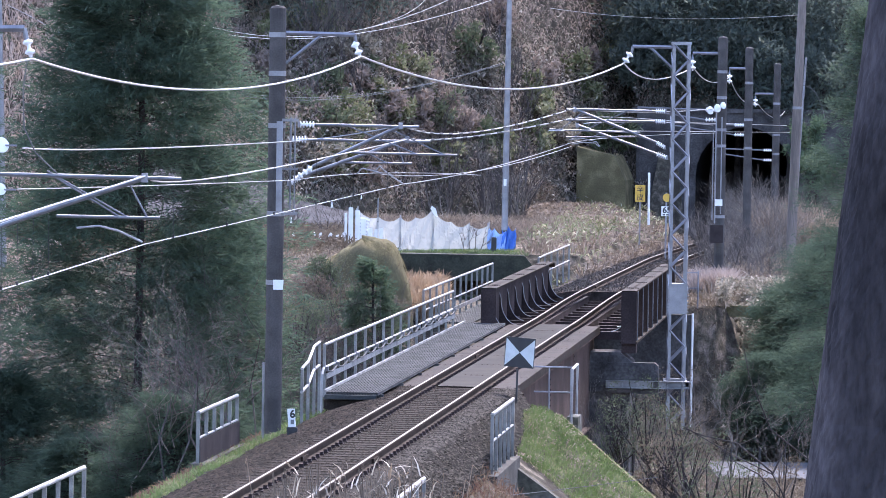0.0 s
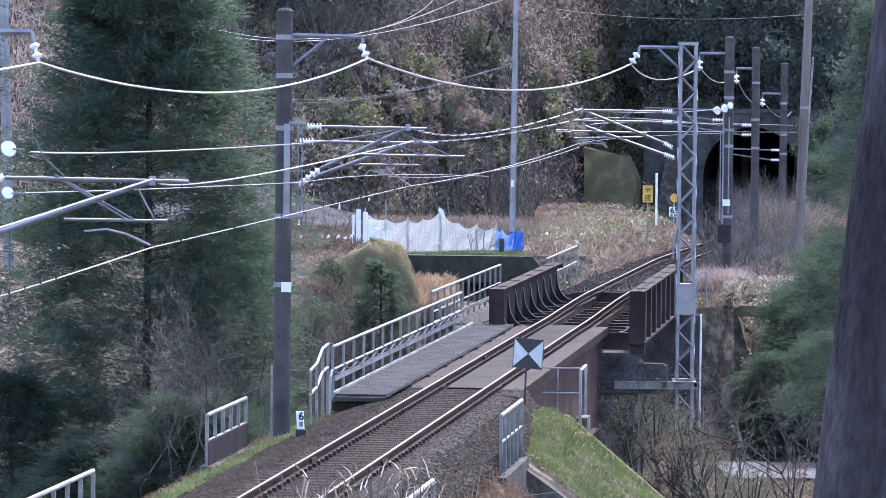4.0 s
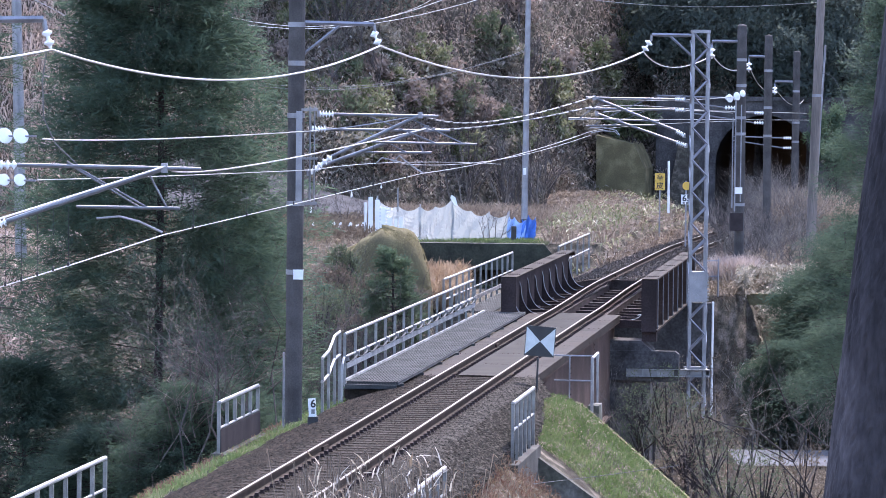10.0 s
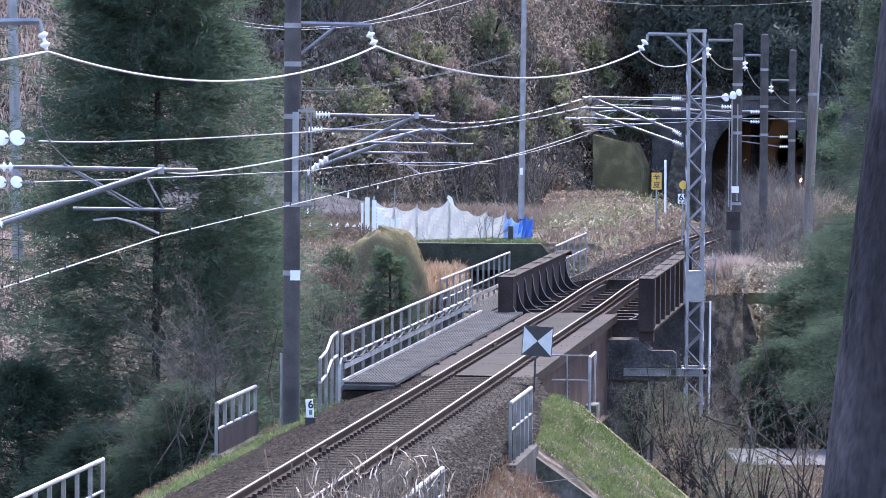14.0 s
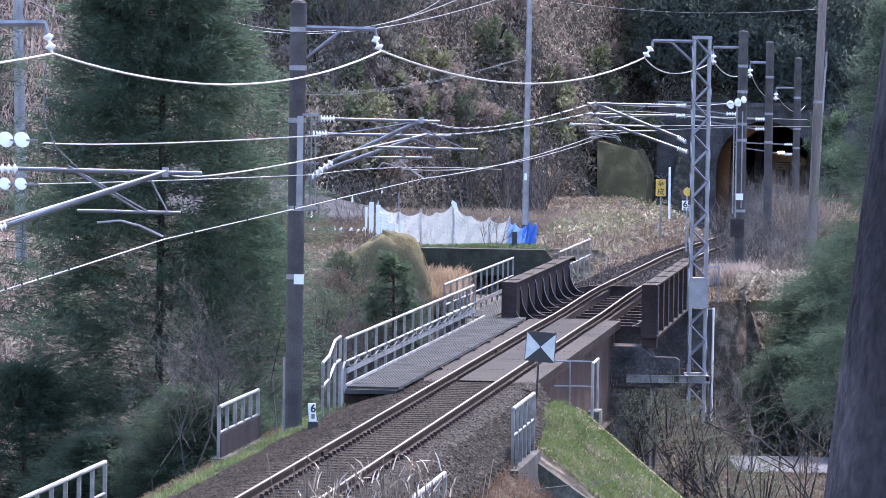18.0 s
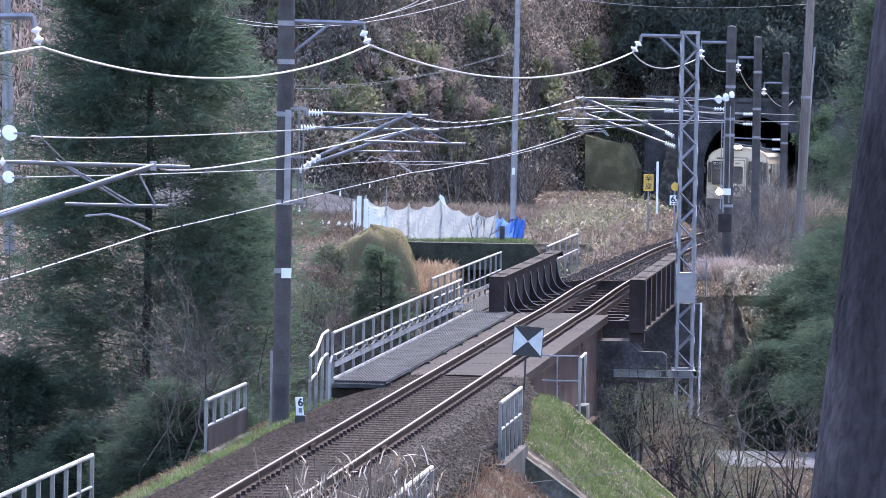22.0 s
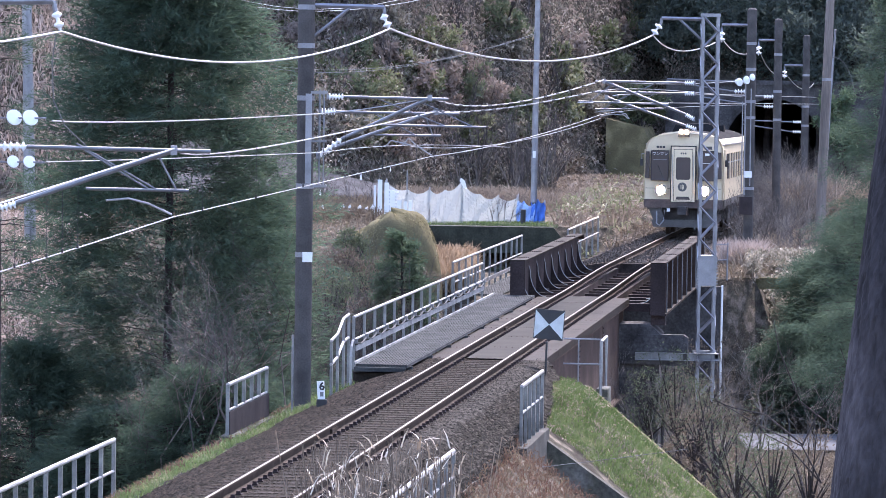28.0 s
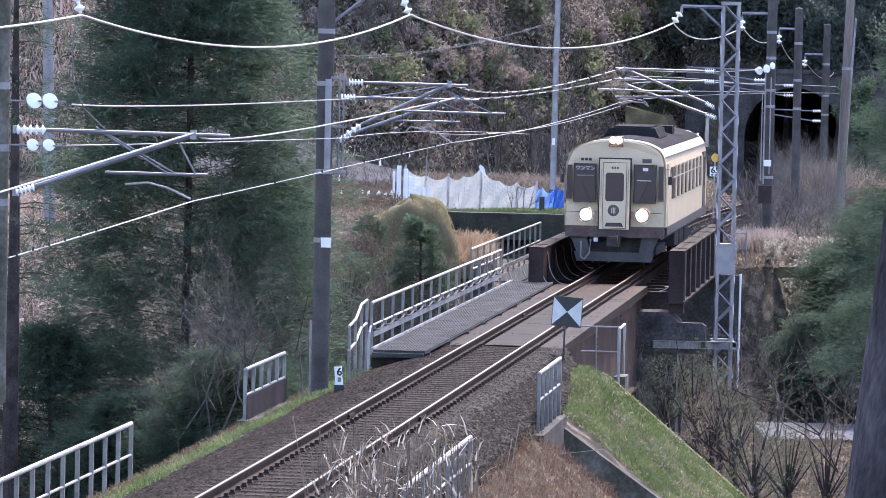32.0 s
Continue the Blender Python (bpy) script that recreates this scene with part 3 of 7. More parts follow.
bed = [(-2.9, -0.95), (-2.75, -0.62), (-1.55, -0.24), (-1.15, -0.168), (-0.98, -0.164), (0.95, -0.164), (1.1, -0.166), (1.2, -0.2), (1.58, -0.78), (1.68, -1.15)]
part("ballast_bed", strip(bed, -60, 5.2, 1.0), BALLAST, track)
part("ballast_bed", strip(bed, 42.2, 150, 2.0), mat("rusty_ballast", (0.06, 0.046, 0.039), 0.95, var=0.45, scale=2.5, bump=1.0, fine=26, spec=0.1), track, "red-brown ballast bed")

# loose stones on the bed
def loose_stones(n, a0, a1, material, label):
    sa, ss = np.random.uniform(a0, a1, n), np.random.uniform(-24, 5.6, n)
    keep = ~((np.abs(np.abs(sa) - 0.5665) < 0.09))
    sa, ss = sa[keep], ss[keep]
    sz = np.interp(sa, [-2.9, -2.75, -1.55, -1.15, -0.98, 0.95, 1.1, 1.2, 1.58, 1.68], [-0.95, -0.62, -0.24, -0.168, -0.164, -0.164, -0.166, -0.2, -0.78, -1.15])
    n = len(sa)
    cx, cy = 0.04 + sa * N2[0] + ss * U2[0], 73.7 + sa * N2[1] + ss * U2[1]
    size = np.random.uniform(0.013, 0.038, n) * np.where(np.abs(sa) < 0.95, 0.75, 1.0)
    ang = np.random.uniform(0, 6.28, n)
    vs = []
    for j in range(4):
        t = ang + j * 1.571 + np.random.uniform(-0.4, 0.4, n)
        vs.append(np.stack([cx + np.cos(t) * size * 1.2, cy + np.sin(t) * size * 1.2, sz - 0.008 + np.random.uniform(0, 0.5, n) * size], 1))
    vs.append(np.stack([cx, cy, sz + size * np.random.uniform(0.4, 0.9, n)], 1))
    vs = np.stack(vs, 1).reshape(-1, 3)
    k = np.arange(n)[:, None] * 5
    sf = np.concatenate([np.concatenate([k + j, k + (j + 1) % 4, k + 4], 1) for j in range(4)])
    stuff("ballast_stones", vs, sf, material, label, "ballast", parent=track)["kind"] = "stuff"


loose_stones(20000, 0.72, 1.64, STONE, "loose grey ballast stones on the shoulder")
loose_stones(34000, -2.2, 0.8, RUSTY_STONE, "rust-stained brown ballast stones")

n = 11000
sa, ss = np.random.uniform(-2.3, 1.6, n), np.random.uniform(42.3, 86, n)
sa = np.where(np.abs(np.abs(sa) - 0.5665) < 0.09, sa + 0.2, sa)
sz = np.interp(sa, [-2.9, -2.75, -1.55, -1.15, -0.98, 0.95, 1.1, 1.2, 1.58, 1.68], [-0.95, -0.62, -0.24, -0.168, -0.164, -0.164, -0.166, -0.2, -0.78, -1.15])
sz = sz + hump(ss) - 0.016 * np.maximum(0, ss - 72) ** 2 / (np.maximum(0, ss - 72) + 6)
so_ = sa + 0.0165 * (ss - 22) ** 2 / (ss - 14)
c = np.stack([0.04 + so_ * N2[0] + ss * U2[0], 73.7 + so_ * N2[1] + ss * U2[1], sz + 0.012], 1)
v, f = plumes(c, np.full(n, 0.012), 3, 0.09)
stuff("ballast_stones", v, f, mat("pale_ballast_stones", (0.12, 0.1, 0.085), 0.95, var=0.3, scale=2.0, spread=0.6, island=True, fine=30, spec=0.1), "loose brown-grey ballast stones", "ballast", parent=track)["kind"] = "stuff"

deck_sleeper_me = Shape().box(-0.69, 0.69, -0.09, 0.09, -0.30, -0.157).mesh("sleeper", SLEEPER)
sleeper_me = Shape().box(-1.05, 1.05, -0.1, 0.1, -0.30, -0.157).mesh("sleeper", SLEEPER)
clip_sh = Shape()
clip_sh.box(-0.045, 0.045, -0.035, 0.035, -0.157, -0.135).box(-0.03, 0.03, -0.022, 0.022, -0.135, -0.1)
clip_me = clip_sh.mesh("rail_clip", DARK_RUST)


def lay(s, me=sleeper_me):
    m = TRACK @ Matrix.Translation((0, s, 0)) if s < 22 else line_pose(s)
    ob = part("sleeper", me, None, track, at=m)
    for c in (-0.675, -0.458, 0.458, 0.675):
        part("rail_clip", clip_me, None, ob, at=Matrix.Translation((c, 0, 0)))


s = -26.0
while s < 5.2:
    lay(s)
    s += 0.43
s = 5.9
while s < 41:
    if s < 27.2:
        lay(s, deck_sleeper_me)
    else:
        for c in (-0.675, -0.458, 0.458, 0.675):
            part("rail_clip", clip_me, None, track, at=line_pose(s) @ Matrix.Translation((c, 0, 0)))
    s += 0.45
far_sl = Shape()
s = 42.6
while s < 110:
    far_sl.box(-1.05, 1.05, -0.1, 0.1, -0.26, -0.157, line_pose(s))
    s += 0.63
ob = part("sleepers", far_sl, SLEEPER, track)
ob["kind"] = "stuff"

# ---- near deck span ----
deck = thing("deck_girder_span", "rust-brown riveted steel plate-girder bridge span", "bridge span", TRACK)
S0, S1 = 5.1, 27.0
for side in (-1, 1):
    g = part("plate_girder", Shape().box(side * 0.98 - 0.012, side * 0.98 + 0.012, S0, S1, -2.5, -0.34), RUST, deck)
    part("top_flange", Shape().box(side * 0.98 - 0.16, side * 0.98 + 0.16, S0, S1, -0.34, -0.31), RUST, g)
    part("bottom_flange", Shape().box(side * 0.98 - 0.18, side * 0.98 + 0.18, S0, S1, -2.54, -2.5), RUST, g)
    q = S0 + 3.4
    while q < S1:
        part("splice_plate", Shape().box(min(side * 0.992, side * 1.0), max(side * 0.992, side * 1.0), q - 0.12, q + 0.12, -2.5, -0.34), RUST, g)
        rv = Shape()
        for i in range(18):
            rv.box(min(side * 1.0, side * 1.02), max(side * 1.0, side * 1.02), q - 0.06, q + 0.06, -2.42 + i * 0.118, -2.39 + i * 0.118)
        part("rivet_row", rv, DARK_RUST, g)["kind"] = "stuff"
        q += 6.2
q = S0
while q < S1 - 0.3:
    e = min(q + 3.2, S1)
    part("cover_plate", Shape().box(0.70, 1.14, q + 0.003, e - 0.003, -0.165, -0.15).box(1.12, 1.14, q + 0.006, e - 0.006, -0.32, -0.165), PINK_RUST, deck)
    part("cover_plate", Shape().box(-1.19, -0.70, q + 0.003, e - 0.006, -0.165, -0.15), PINK_RUST, deck)
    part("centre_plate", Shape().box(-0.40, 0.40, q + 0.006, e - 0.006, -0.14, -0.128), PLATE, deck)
    bl = Shape()
    for i in (0, 2, 4, 6):
        for c in (-0.92, 0.0, 0.92):
            bl.box(c - 0.21 + i * 0.06, c - 0.185 + i * 0.06, q + 0.05, q + 0.07, -0.151 if c else -0.13, -0.14 if c else -0.118)
    part("bolt_row", bl, DARK_RUST, deck)["kind"] = "stuff"
    q = e
part("end_diaphragm", Shape().box(-0.98, 0.98, S1 - 0.4, S1 - 0.38, -2.3, -0.34), DARK_RUST, deck)

# walkway of steel grating beside it
walkway = thing("bridge_walkway", "grey steel grating walkway on brackets beside the track", "walkway", TRACK)
q = 2.0
while q < 26.0:
    e = min(q + 3.0, 26.0)
    sh = Shape()
    for i in range(18):
        x = -2.18 + i * 0.0575
        sh.box(x, x + 0.026, q, e - 0.01, -0.10, -0.055)
    for i in range(int((e - q) / 0.2)):
        sh.box(-2.18, -1.18, q + i * 0.2 + 0.02, q + i * 0.2 + 0.05, -0.095, -0.0555)
    sh.box(-2.19, -1.17, q, e - 0.01, -0.112, -0.101)
    part("grating_panel", sh, GRATING, walkway)
    part("cross_bearer", Shape().box(-2.2, -1.1, q + 0.2, q + 0.28, -0.22, -0.10), GRATING, walkway)
    part("bracket", Shape().tube([(-2.15, q + 0.24, -0.2), (-1.0, q + 0.24, -1.1)], 0.035, 6), RUST, walkway)
    q = e
part("edge_angle", Shape().box(-2.24, -2.19, 2.0, 25.9, -0.16, -0.02), TOE, walkway, "pale painted edge angle")
q = 25.9
while q < 42:
    e = min(q + 4.0, 42.0)
    sh = Shape()
    for i in range(13):
        sh.box(-2.78 + i * 0.061, -2.78 + i * 0.061 + 0.034, q, e - 0.01, -0.10, -0.055)
    part("grating_panel", sh, GRATING, walkway)
    q = e
part("end_board", Shape().box(-2.2, -1.2, 1.9, 1.99, -0.19, -0.11), GRATING, walkway, "dark timber end board")


def handrail(name, label, pts, top, mid, posts, kick=None, at=TRACK, r=0.022, group="railings"):
    """A railing along a line of (a, s, z) feet, with its rails at heights over them."""
    ob = thing(name, label, "railing", at, group)
    A, B = Vector(pts[0]), Vector(pts[1])
    for h, rr in ((top, r * 1.35), *((m, r) for m in mid)):
        part("rail", Shape().tube([A + Vector((0, 0, h)), B + Vector((0, 0, h))], rr, 8), WHITE_STEEL, ob)
    for i in range(posts):
        p = A.lerp(B, i / (posts - 1))
        part("post", Shape().box(-0.025, 0.025, -0.025, 0.025, -0.12, top, Matrix.Translation(p)), POST, ob)
    if kick:
        d = (B - A)
        m = Matrix.Translation(A) @ pose(0, 0, 0, 0, 0, -math.degrees(math.atan2(d.x, d.y)))
        part("toe_board", Shape().box(0.03, 0.05, 0, d.length, kick[0], kick[1], m), TOE, ob, "weathered pale toe board")
    return ob


handrail("walkway_railing", "pale steel pipe railing along the bridge walkway", ((-2.24, 2.1, -0.02), (-2.24, 23.6, -0.02)), 0.86, (0.42,), 16, (0.2, 0.30))
handrail("girder_walkway_railing", "pale steel railing on the walkway beside the through girder", ((-2.84, 22.5, -0.05), (-2.84, 38.5, -0.05)), 0.95, (0.45,), 13, (0.12, 0.22))
handrail("girder_railing", "pale steel railing at the far end of the girder", ((-1.95, 43.0, -0.1), (-1.95, 53.5, -0.1)), 1.0, (0.5,), 6)
st = thing("stair_railing", "bent steel railing at the walkway's end steps", "railing", TRACK, "railings")
for h in (0.0, -0.44):
    part("rail", Shape().tube([(-2.26, -0.6, 0.56 + h), (-2.26, 0.2, 0.64 + h), (-2.26, 0.9, 0.88 + h), (-2.26, 1.6, 0.92 + h)], 0.028, 8), WHITE_STEEL, st)
for y, z in ((-0.55, 0.56), (0.2, 0.62), (0.95, 0.88), (1.6, 0.9)):
    part("post", Shape().box(-2.285, -2.235, y - 0.025, y + 0.025, -0.9, z), POST, st)

rc = thing("signal_cable", "dark cable tied along the middle rail of the walkway railing", "cable", TRACK)
cpts = [Vector((-2.19, 2.1 + i * 0.358, 0.36 - 0.05 * (i % 4 in (1, 3)) - 0.075 * (i % 4 == 2))) for i in range(61)]
part("cable", Shape().tube(cpts, 0.016, 6), BLACK, rc)
for i in range(0, 61, 4):
    part("tie", Shape().box(-0.035, 0.035, -0.03, 0.03, -0.03, 0.06, Matrix.Translation(cpts[i])), PIPE, rc, "grey cable tie")
re_ = thing("railing_end", "curved pipe end of the walkway railing", "railing", TRACK, "railings")
part("bend", Shape().tube([(-2.24, 2.1, 0.4), (-2.24, 1.95, 0.37), (-2.24, 1.84, 0.28), (-2.24, 1.78, 0.1), (-2.24, 1.77, -0.5)], 0.026, 8), WHITE_STEEL, re_)
tb = thing("walkway_support", "stacked dark timbers under the walkway's end", "timber", TRACK)
for i in range(3):
    part("timber", Shape().box(-2.2 - 0.02 * i, -1.15, 2.02 + 0.03 * i, 2.3, -0.78 + i * 0.19, -0.6 + i * 0.19 - 0.01), SLEEPER, tb)

# fences over the culvert
def low_fence(name, label, a, s0, s1, z, h, n, panel=False):
    ob = thing(name, label, "railing", TRACK, "culvert railings")
    part("rail", Shape().tube([(a, s0, z + h), (a, s1, z + h)], 0.036, 8), WHITE_STEEL, ob)
    part("rail", Shape().tube([(a, s0, z + h * 0.55), (a, s1, z + h * 0.55)], 0.022, 8), WHITE_STEEL, ob)
    for i in range(n):
        s = s0 + (s1 - s0) * i / (n - 1)
        part("post", Shape().box(a - 0.028, a + 0.028, s - 0.028, s + 0.028, z - 0.35, z + h), POST, ob)
    if panel:
        part("infill_panel", Shape().box(a + 0.03, a + 0.045, s0 - 0.03, s1 + 0.03, z - 0.05, z + h * 0.53), PANEL, ob, "dark brown corrugated infill panel")
    return ob


low_fence("culvert_railing", "steel railing with a dark lower panel on a concrete kerb", -2.88, -7.9, -4.05, -0.66, 0.96, 6, True)
low_fence("culvert_railing", "galvanised steel railing on the concrete headwall", 1.66, -3.9, -0.25, -1.0, 1.06, 6)
low_fence("embankment_railing", "pale steel railing among dry reeds", 1.68, -21.0, -13.9, -1.0, 0.88, 9)
low_fence("embankment_railing", "pale steel railing above the valley", -3.2, -25.5, -15.6, -0.95, 1.03, 12)

# ---- through span ----
span = thing("through_girder_span", "dark rust-brown riveted through-girder bridge span", "bridge span", TRACK)


def through_girder(a0, a1, inward, out_face):
    s0, s1 = 25.8, 42.4
    mid = (a0 + a1) / 2
    # Web colour differs by side to offset how light falls on each girder.
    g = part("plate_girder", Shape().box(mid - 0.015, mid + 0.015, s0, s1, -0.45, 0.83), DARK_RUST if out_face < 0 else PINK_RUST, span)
    part("top_flange", Shape().prism([(s0 - 0.02, 0.83), (s1 - 0.35, 0.83), (s1, 0.7), (s1, 0.665), (s1 - 0.35, 0.795), (s0 - 0.02, 0.795)], a0, a1, Matrix(((0, 1, 0, 0), (1, 0, 0, 0), (0, 0, 1, 0), (0, 0, 0, 1)))), PINK_RUST, g, "faded red-brown riveted top flange")
    part("bottom_flange", Shape().box(a0 - 0.02, a1 + 0.02, s0 + 0.02, s1, -0.50, -0.45), PINK_RUST, g)
    part("end_plate", Shape().box(a0, a1, s0 - 0.03, s0 - 0.005, -0.5, 0.795), DARK_RUST, g)
    n = 9
    for i in range(n):
        s = s0 + 0.55 + i * (s1 - s0 - 0.9) / (n - 1)
        x = a1 if out_face > 0 else a0
        part("stiffener", Shape().box(min(mid, x), max(mid, x), s - 0.012, s + 0.012, -0.45, 0.79), RUST, g)
        # Pale strip stands in for light catching the stiffener's outer edge.
        part("stiffener_edge", Shape().box(x - 0.012, x + 0.012, s - 0.02, s + 0.016, -0.45, 0.79), PIPE, g, "pale strip painting the light on a stiffener's edge")
        # curved gusset on the track side
        pts = [(mid, 0.62)]
        for j in range(9):
            t = j / 8 * math.pi / 2
            pts.append((mid + inward * (0.05 + 0.42 * (1 - math.cos(t))), 0.45 - 0.68 * math.sin(t)))
        pts.append((mid, -0.23))
        part("gusset", Shape().prism(pts, s - 0.008, s + 0.008), DARK_RUST, g)
        edge = [(x + 0.0, s, z) for x, z in pts[:-1]]
        # Pale tube along the curve paints the gusset's lit rim.
        part("gusset_edge", Shape().tube(edge, 0.012, 5), WHITE_STEEL, g, "pale line painting the light on a gusset's edge")
    rv = Shape()
    for i in range(5):
        for j in range(6):
            s = s0 + 1.2 + i * 3.2
            rv.box(mid - 0.15 + j * 0.055, mid - 0.12 + j * 0.055, s, s + 0.06, 0.83, 0.855)
    part("rivet_row", rv, DARK_RUST, g)["kind"] = "stuff"


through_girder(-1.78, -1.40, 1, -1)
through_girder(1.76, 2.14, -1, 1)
q = 27.4
while q < 42:
    part("floor_beam", Shape().box(-1.6, 1.95, q - 0.08, q + 0.08, -0.5, -0.3), DARK_RUST, span)
    q += 1.3
for x in (-0.56, 0.6):
    part("stringer", Shape().box(x - 0.19, x + 0.19, 27.1, 42.2, -0.36, -0.158), DARK_RUST, span)
for a in (-1.6, 1.95):
    part("bearing", Shape().box(a - 0.18, a + 0.18, 25.95, 26.4, -0.75, -0.5), DARK_RUST, span)
    part("bearing", Shape().box(a - 0.18, a + 0.18, 41.6, 42.2, -0.65, -0.5), DARK_RUST, span)
# inspection guard on the girder's face
gd = thing("inspection_guard", "pale steel guard frame beside the girder's end", "railing", TRACK, "railings")
for z in (0.04, -0.48):
    part("rail", Shape().tube([(1.18, 8.9, z), (2.0, 8.9, z)], 0.018, 6), STEEL, gd)
part("post", Shape().tube([(1.5, 8.9, -1.0), (1.5, 8.9, 0.04)], 0.018, 6), STEEL, gd)
part("end_frame", Shape().tube([(2.0, 8.6, -1.25), (2.0, 8.6, 0.02), (2.0, 9.9, 0.04), (2.0, 9.9, -1.25)], 0.035, 6), WHITE_STEEL, gd)
part("footing", Shape().prism([(1.85, -2.4), (2.15, -2.4), (2.12, -1.0), (1.88, -1.0)], 8.9, 9.7), OLD_CONCRETE, gd, "small concrete footing")

# ---- poles, masts, overhead line ----


def pole(name, label, base, top, r0, r1, material, bands=(), group="line poles"):
    """A round pole from its foot up, with steel bands at heights along it."""
    b, t = Vector(base), Vector(top)
    ob = thing(name, label, "pole", Matrix.Translation(b), group)
    part("shaft", Shape().tube([Vector((0, 0, -0.6)), (t - b) * 0.5, t - b], r0, 18, r1), material, ob, smooth=False)
    part("cap", Shape().lathe([(r1 * 0.98, 0), (r1 * 0.7, r1 * 0.28), (0.01, r1 * 0.36)], Matrix.Translation(t - b), 14), material, ob)
    for h in bands:
        p = (t - b) * (h / (t - b).z)
        rr = r0 + (r1 - r0) * h / (t - b).z + 0.008
        part("band", Shape().lathe([(rr, -0.045), (rr, 0.045)], Matrix.Translation(p), 18), STEEL, ob, "galvanised steel band")
    return ob


def insulator(sh, p, q, discs, r, rod=0.018):
    """A row of porcelain sheds from p to q."""
    p, q = Vector(p), Vector(q)
    d = q - p
    m = Matrix.Translation(p) @ d.to_track_quat("Z", "Y").to_matrix().to_4x4()
    n = d.length
    prof = [(rod, 0)]
    for i in range(discs):
        c = n * (i + 0.5) / discs
        w = n / discs * 0.3
        prof += [(rod * 1.4, c - w * 1.2), (r, c - w * 0.3), (r * 0.9, c + w * 0.3), (rod * 1.4, c + w)]
    prof.append((rod, n))
    sh.lathe(prof, m, 12)


near_pole = pole("catenary_pole", "dark weathered concrete catenary pole beside the track", (-2.75, 72.00, -0.62), (-2.75, 72.00, 7.21), 0.157, 0.15, POLE_CONCRETE, (2.85, 4.1, 5.7, 6.65, 7.35))
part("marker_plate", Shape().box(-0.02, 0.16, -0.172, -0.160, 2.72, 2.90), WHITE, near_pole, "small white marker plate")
bm = near_pole.matrix_basis.translation
box_ = Shape().box(0.01, 0.12, -0.24, -0.16, 4.15, 5.78)
part("channel_bracket", box_, STEEL, near_pole)
for rx, rr in ((0.26, 0.022), (0.34, 0.016)):
    part("guide_rod", Shape().tube([(rx, -0.1, 4.08), (rx, -0.1, 5.85)], rr, 6), PIPE, near_pole, "tensioning guide rod")
for z0, z1 in ((4.08, 4.13), (4.9, 4.94), (5.78, 5.83)):
    part("guide_bracket", Shape().box(0.1, 0.4, -0.13, -0.07, z0, z1), PIPE, near_pole)
pole("cable_riser", "thin grey steel conduit standing against the pole", (-2.90, 71.20, -0.50), (-2.90, 71.20, 0.81), 0.022, 0.022, PIPE, group="")
# upper bracket and feeder insulators of the near pole
fb = Shape()
A, B = Vector((-2.74, 72.00, 6.77)) - bm, Vector((-1.35, 72.00, 6.75)) - bm
fb.tube([A, B], 0.045, 6)
fb.tube([Vector((-2.61, 72.00, 6.21)) - bm, Vector((-1.94, 72.00, 6.75)) - bm], 0.03, 6)
fb.tube([B, B + Vector((0.02, 0, -0.12))], 0.03, 6)
part("feeder_bracket", fb, STEEL, near_pole)
ins = Shape()
insulator(ins, Vector((-1.37, 72.00, 6.63)) - bm, Vector((-1.25, 72.00, 6.36)) - bm, 2, 0.085)
part("feeder_insulator", ins, PORCELAIN, near_pole)


def cantilever(post, d, top, foot, tip, tail, low, reg, tilt=0.0):
    """A hinged cantilever: two insulated pipes that meet, a steady pipe and a curved registration arm."""
    ob = thing("cantilever", "grey steel pipe cantilever with white ribbed insulators", "cantilever", Matrix.Translation(post), "cantilevers")
    o = Vector(post)
    top, foot, tip, tail = [[Vector(p) - o for p in q] if isinstance(q, list) else Vector(q) - o for q in (top, foot, tip, tail)]
    r = 0.028
    part("top_pipe", Shape().tube([top[1], tail], r, 8), PIPE, ob)
    part("strut_pipe", Shape().tube([foot[1], tip], r * 1.25, 8), PIPE, ob)
    for e in (top, foot):
        i_ = Shape()
        insulator(i_, e[0], e[1], 5, 0.065)
        part("insulator", i_, PORCELAIN, ob, "white ribbed porcelain insulator")
        part("hinge", Shape().box(-0.03, 0.03, -0.03, 0.03, -0.05, 0.05, Matrix.Translation(e[0])), STEEL, ob)
    low = [Vector(p) - o for p in low]
    part("steady_pipe", Shape().tube(low, r * 0.8, 8), PIPE, ob)
    part("brace", Shape().tube([low[1].lerp(low[0], 0.12), tip.lerp(foot[1], 0.1)], 0.014, 6), PIPE, ob)
    part("brace", Shape().tube([low[1].lerp(low[0], 0.38), top[1].lerp(tail, 0.3)], 0.014, 6), PIPE, ob)
    reg = [Vector(p) - o for p in reg]
    part("registration_arm", Shape().tube(reg, 0.016, 6), WHITE_STEEL, ob)
    part("clamp", Shape().box(-0.04, 0.04, -0.04, 0.04, -0.06, 0.06, Matrix.Translation(tip)), STEEL, ob)
    return ob


pole("catenary_pole", "grey concrete catenary pole carrying a pipe cantilever", (-6.17, 51.00, 1.65), (-6.17, 51.00, 7.19), 0.155, 0.145, OLD_CONCRETE, (2.0, 2.7, 3.5))
cantilever((-6.01, 51.00, 3.85), 51, [(-5.94, 51.00, 4.59), (-5.54, 51.00, 4.59)], [(-5.93, 51.00, 3.78), (-5.67, 51.00, 3.86)], (-3.64, 51.00, 4.57), (-3.17, 51.00, 4.56), [(-4.77, 51.00, 4.06), (-3.44, 51.00, 4.05)], [(-4.51, 51.00, 3.91), (-4.22, 51.00, 3.94), (-3.97, 51.00, 3.88), (-3.66, 51.00, 3.74)])
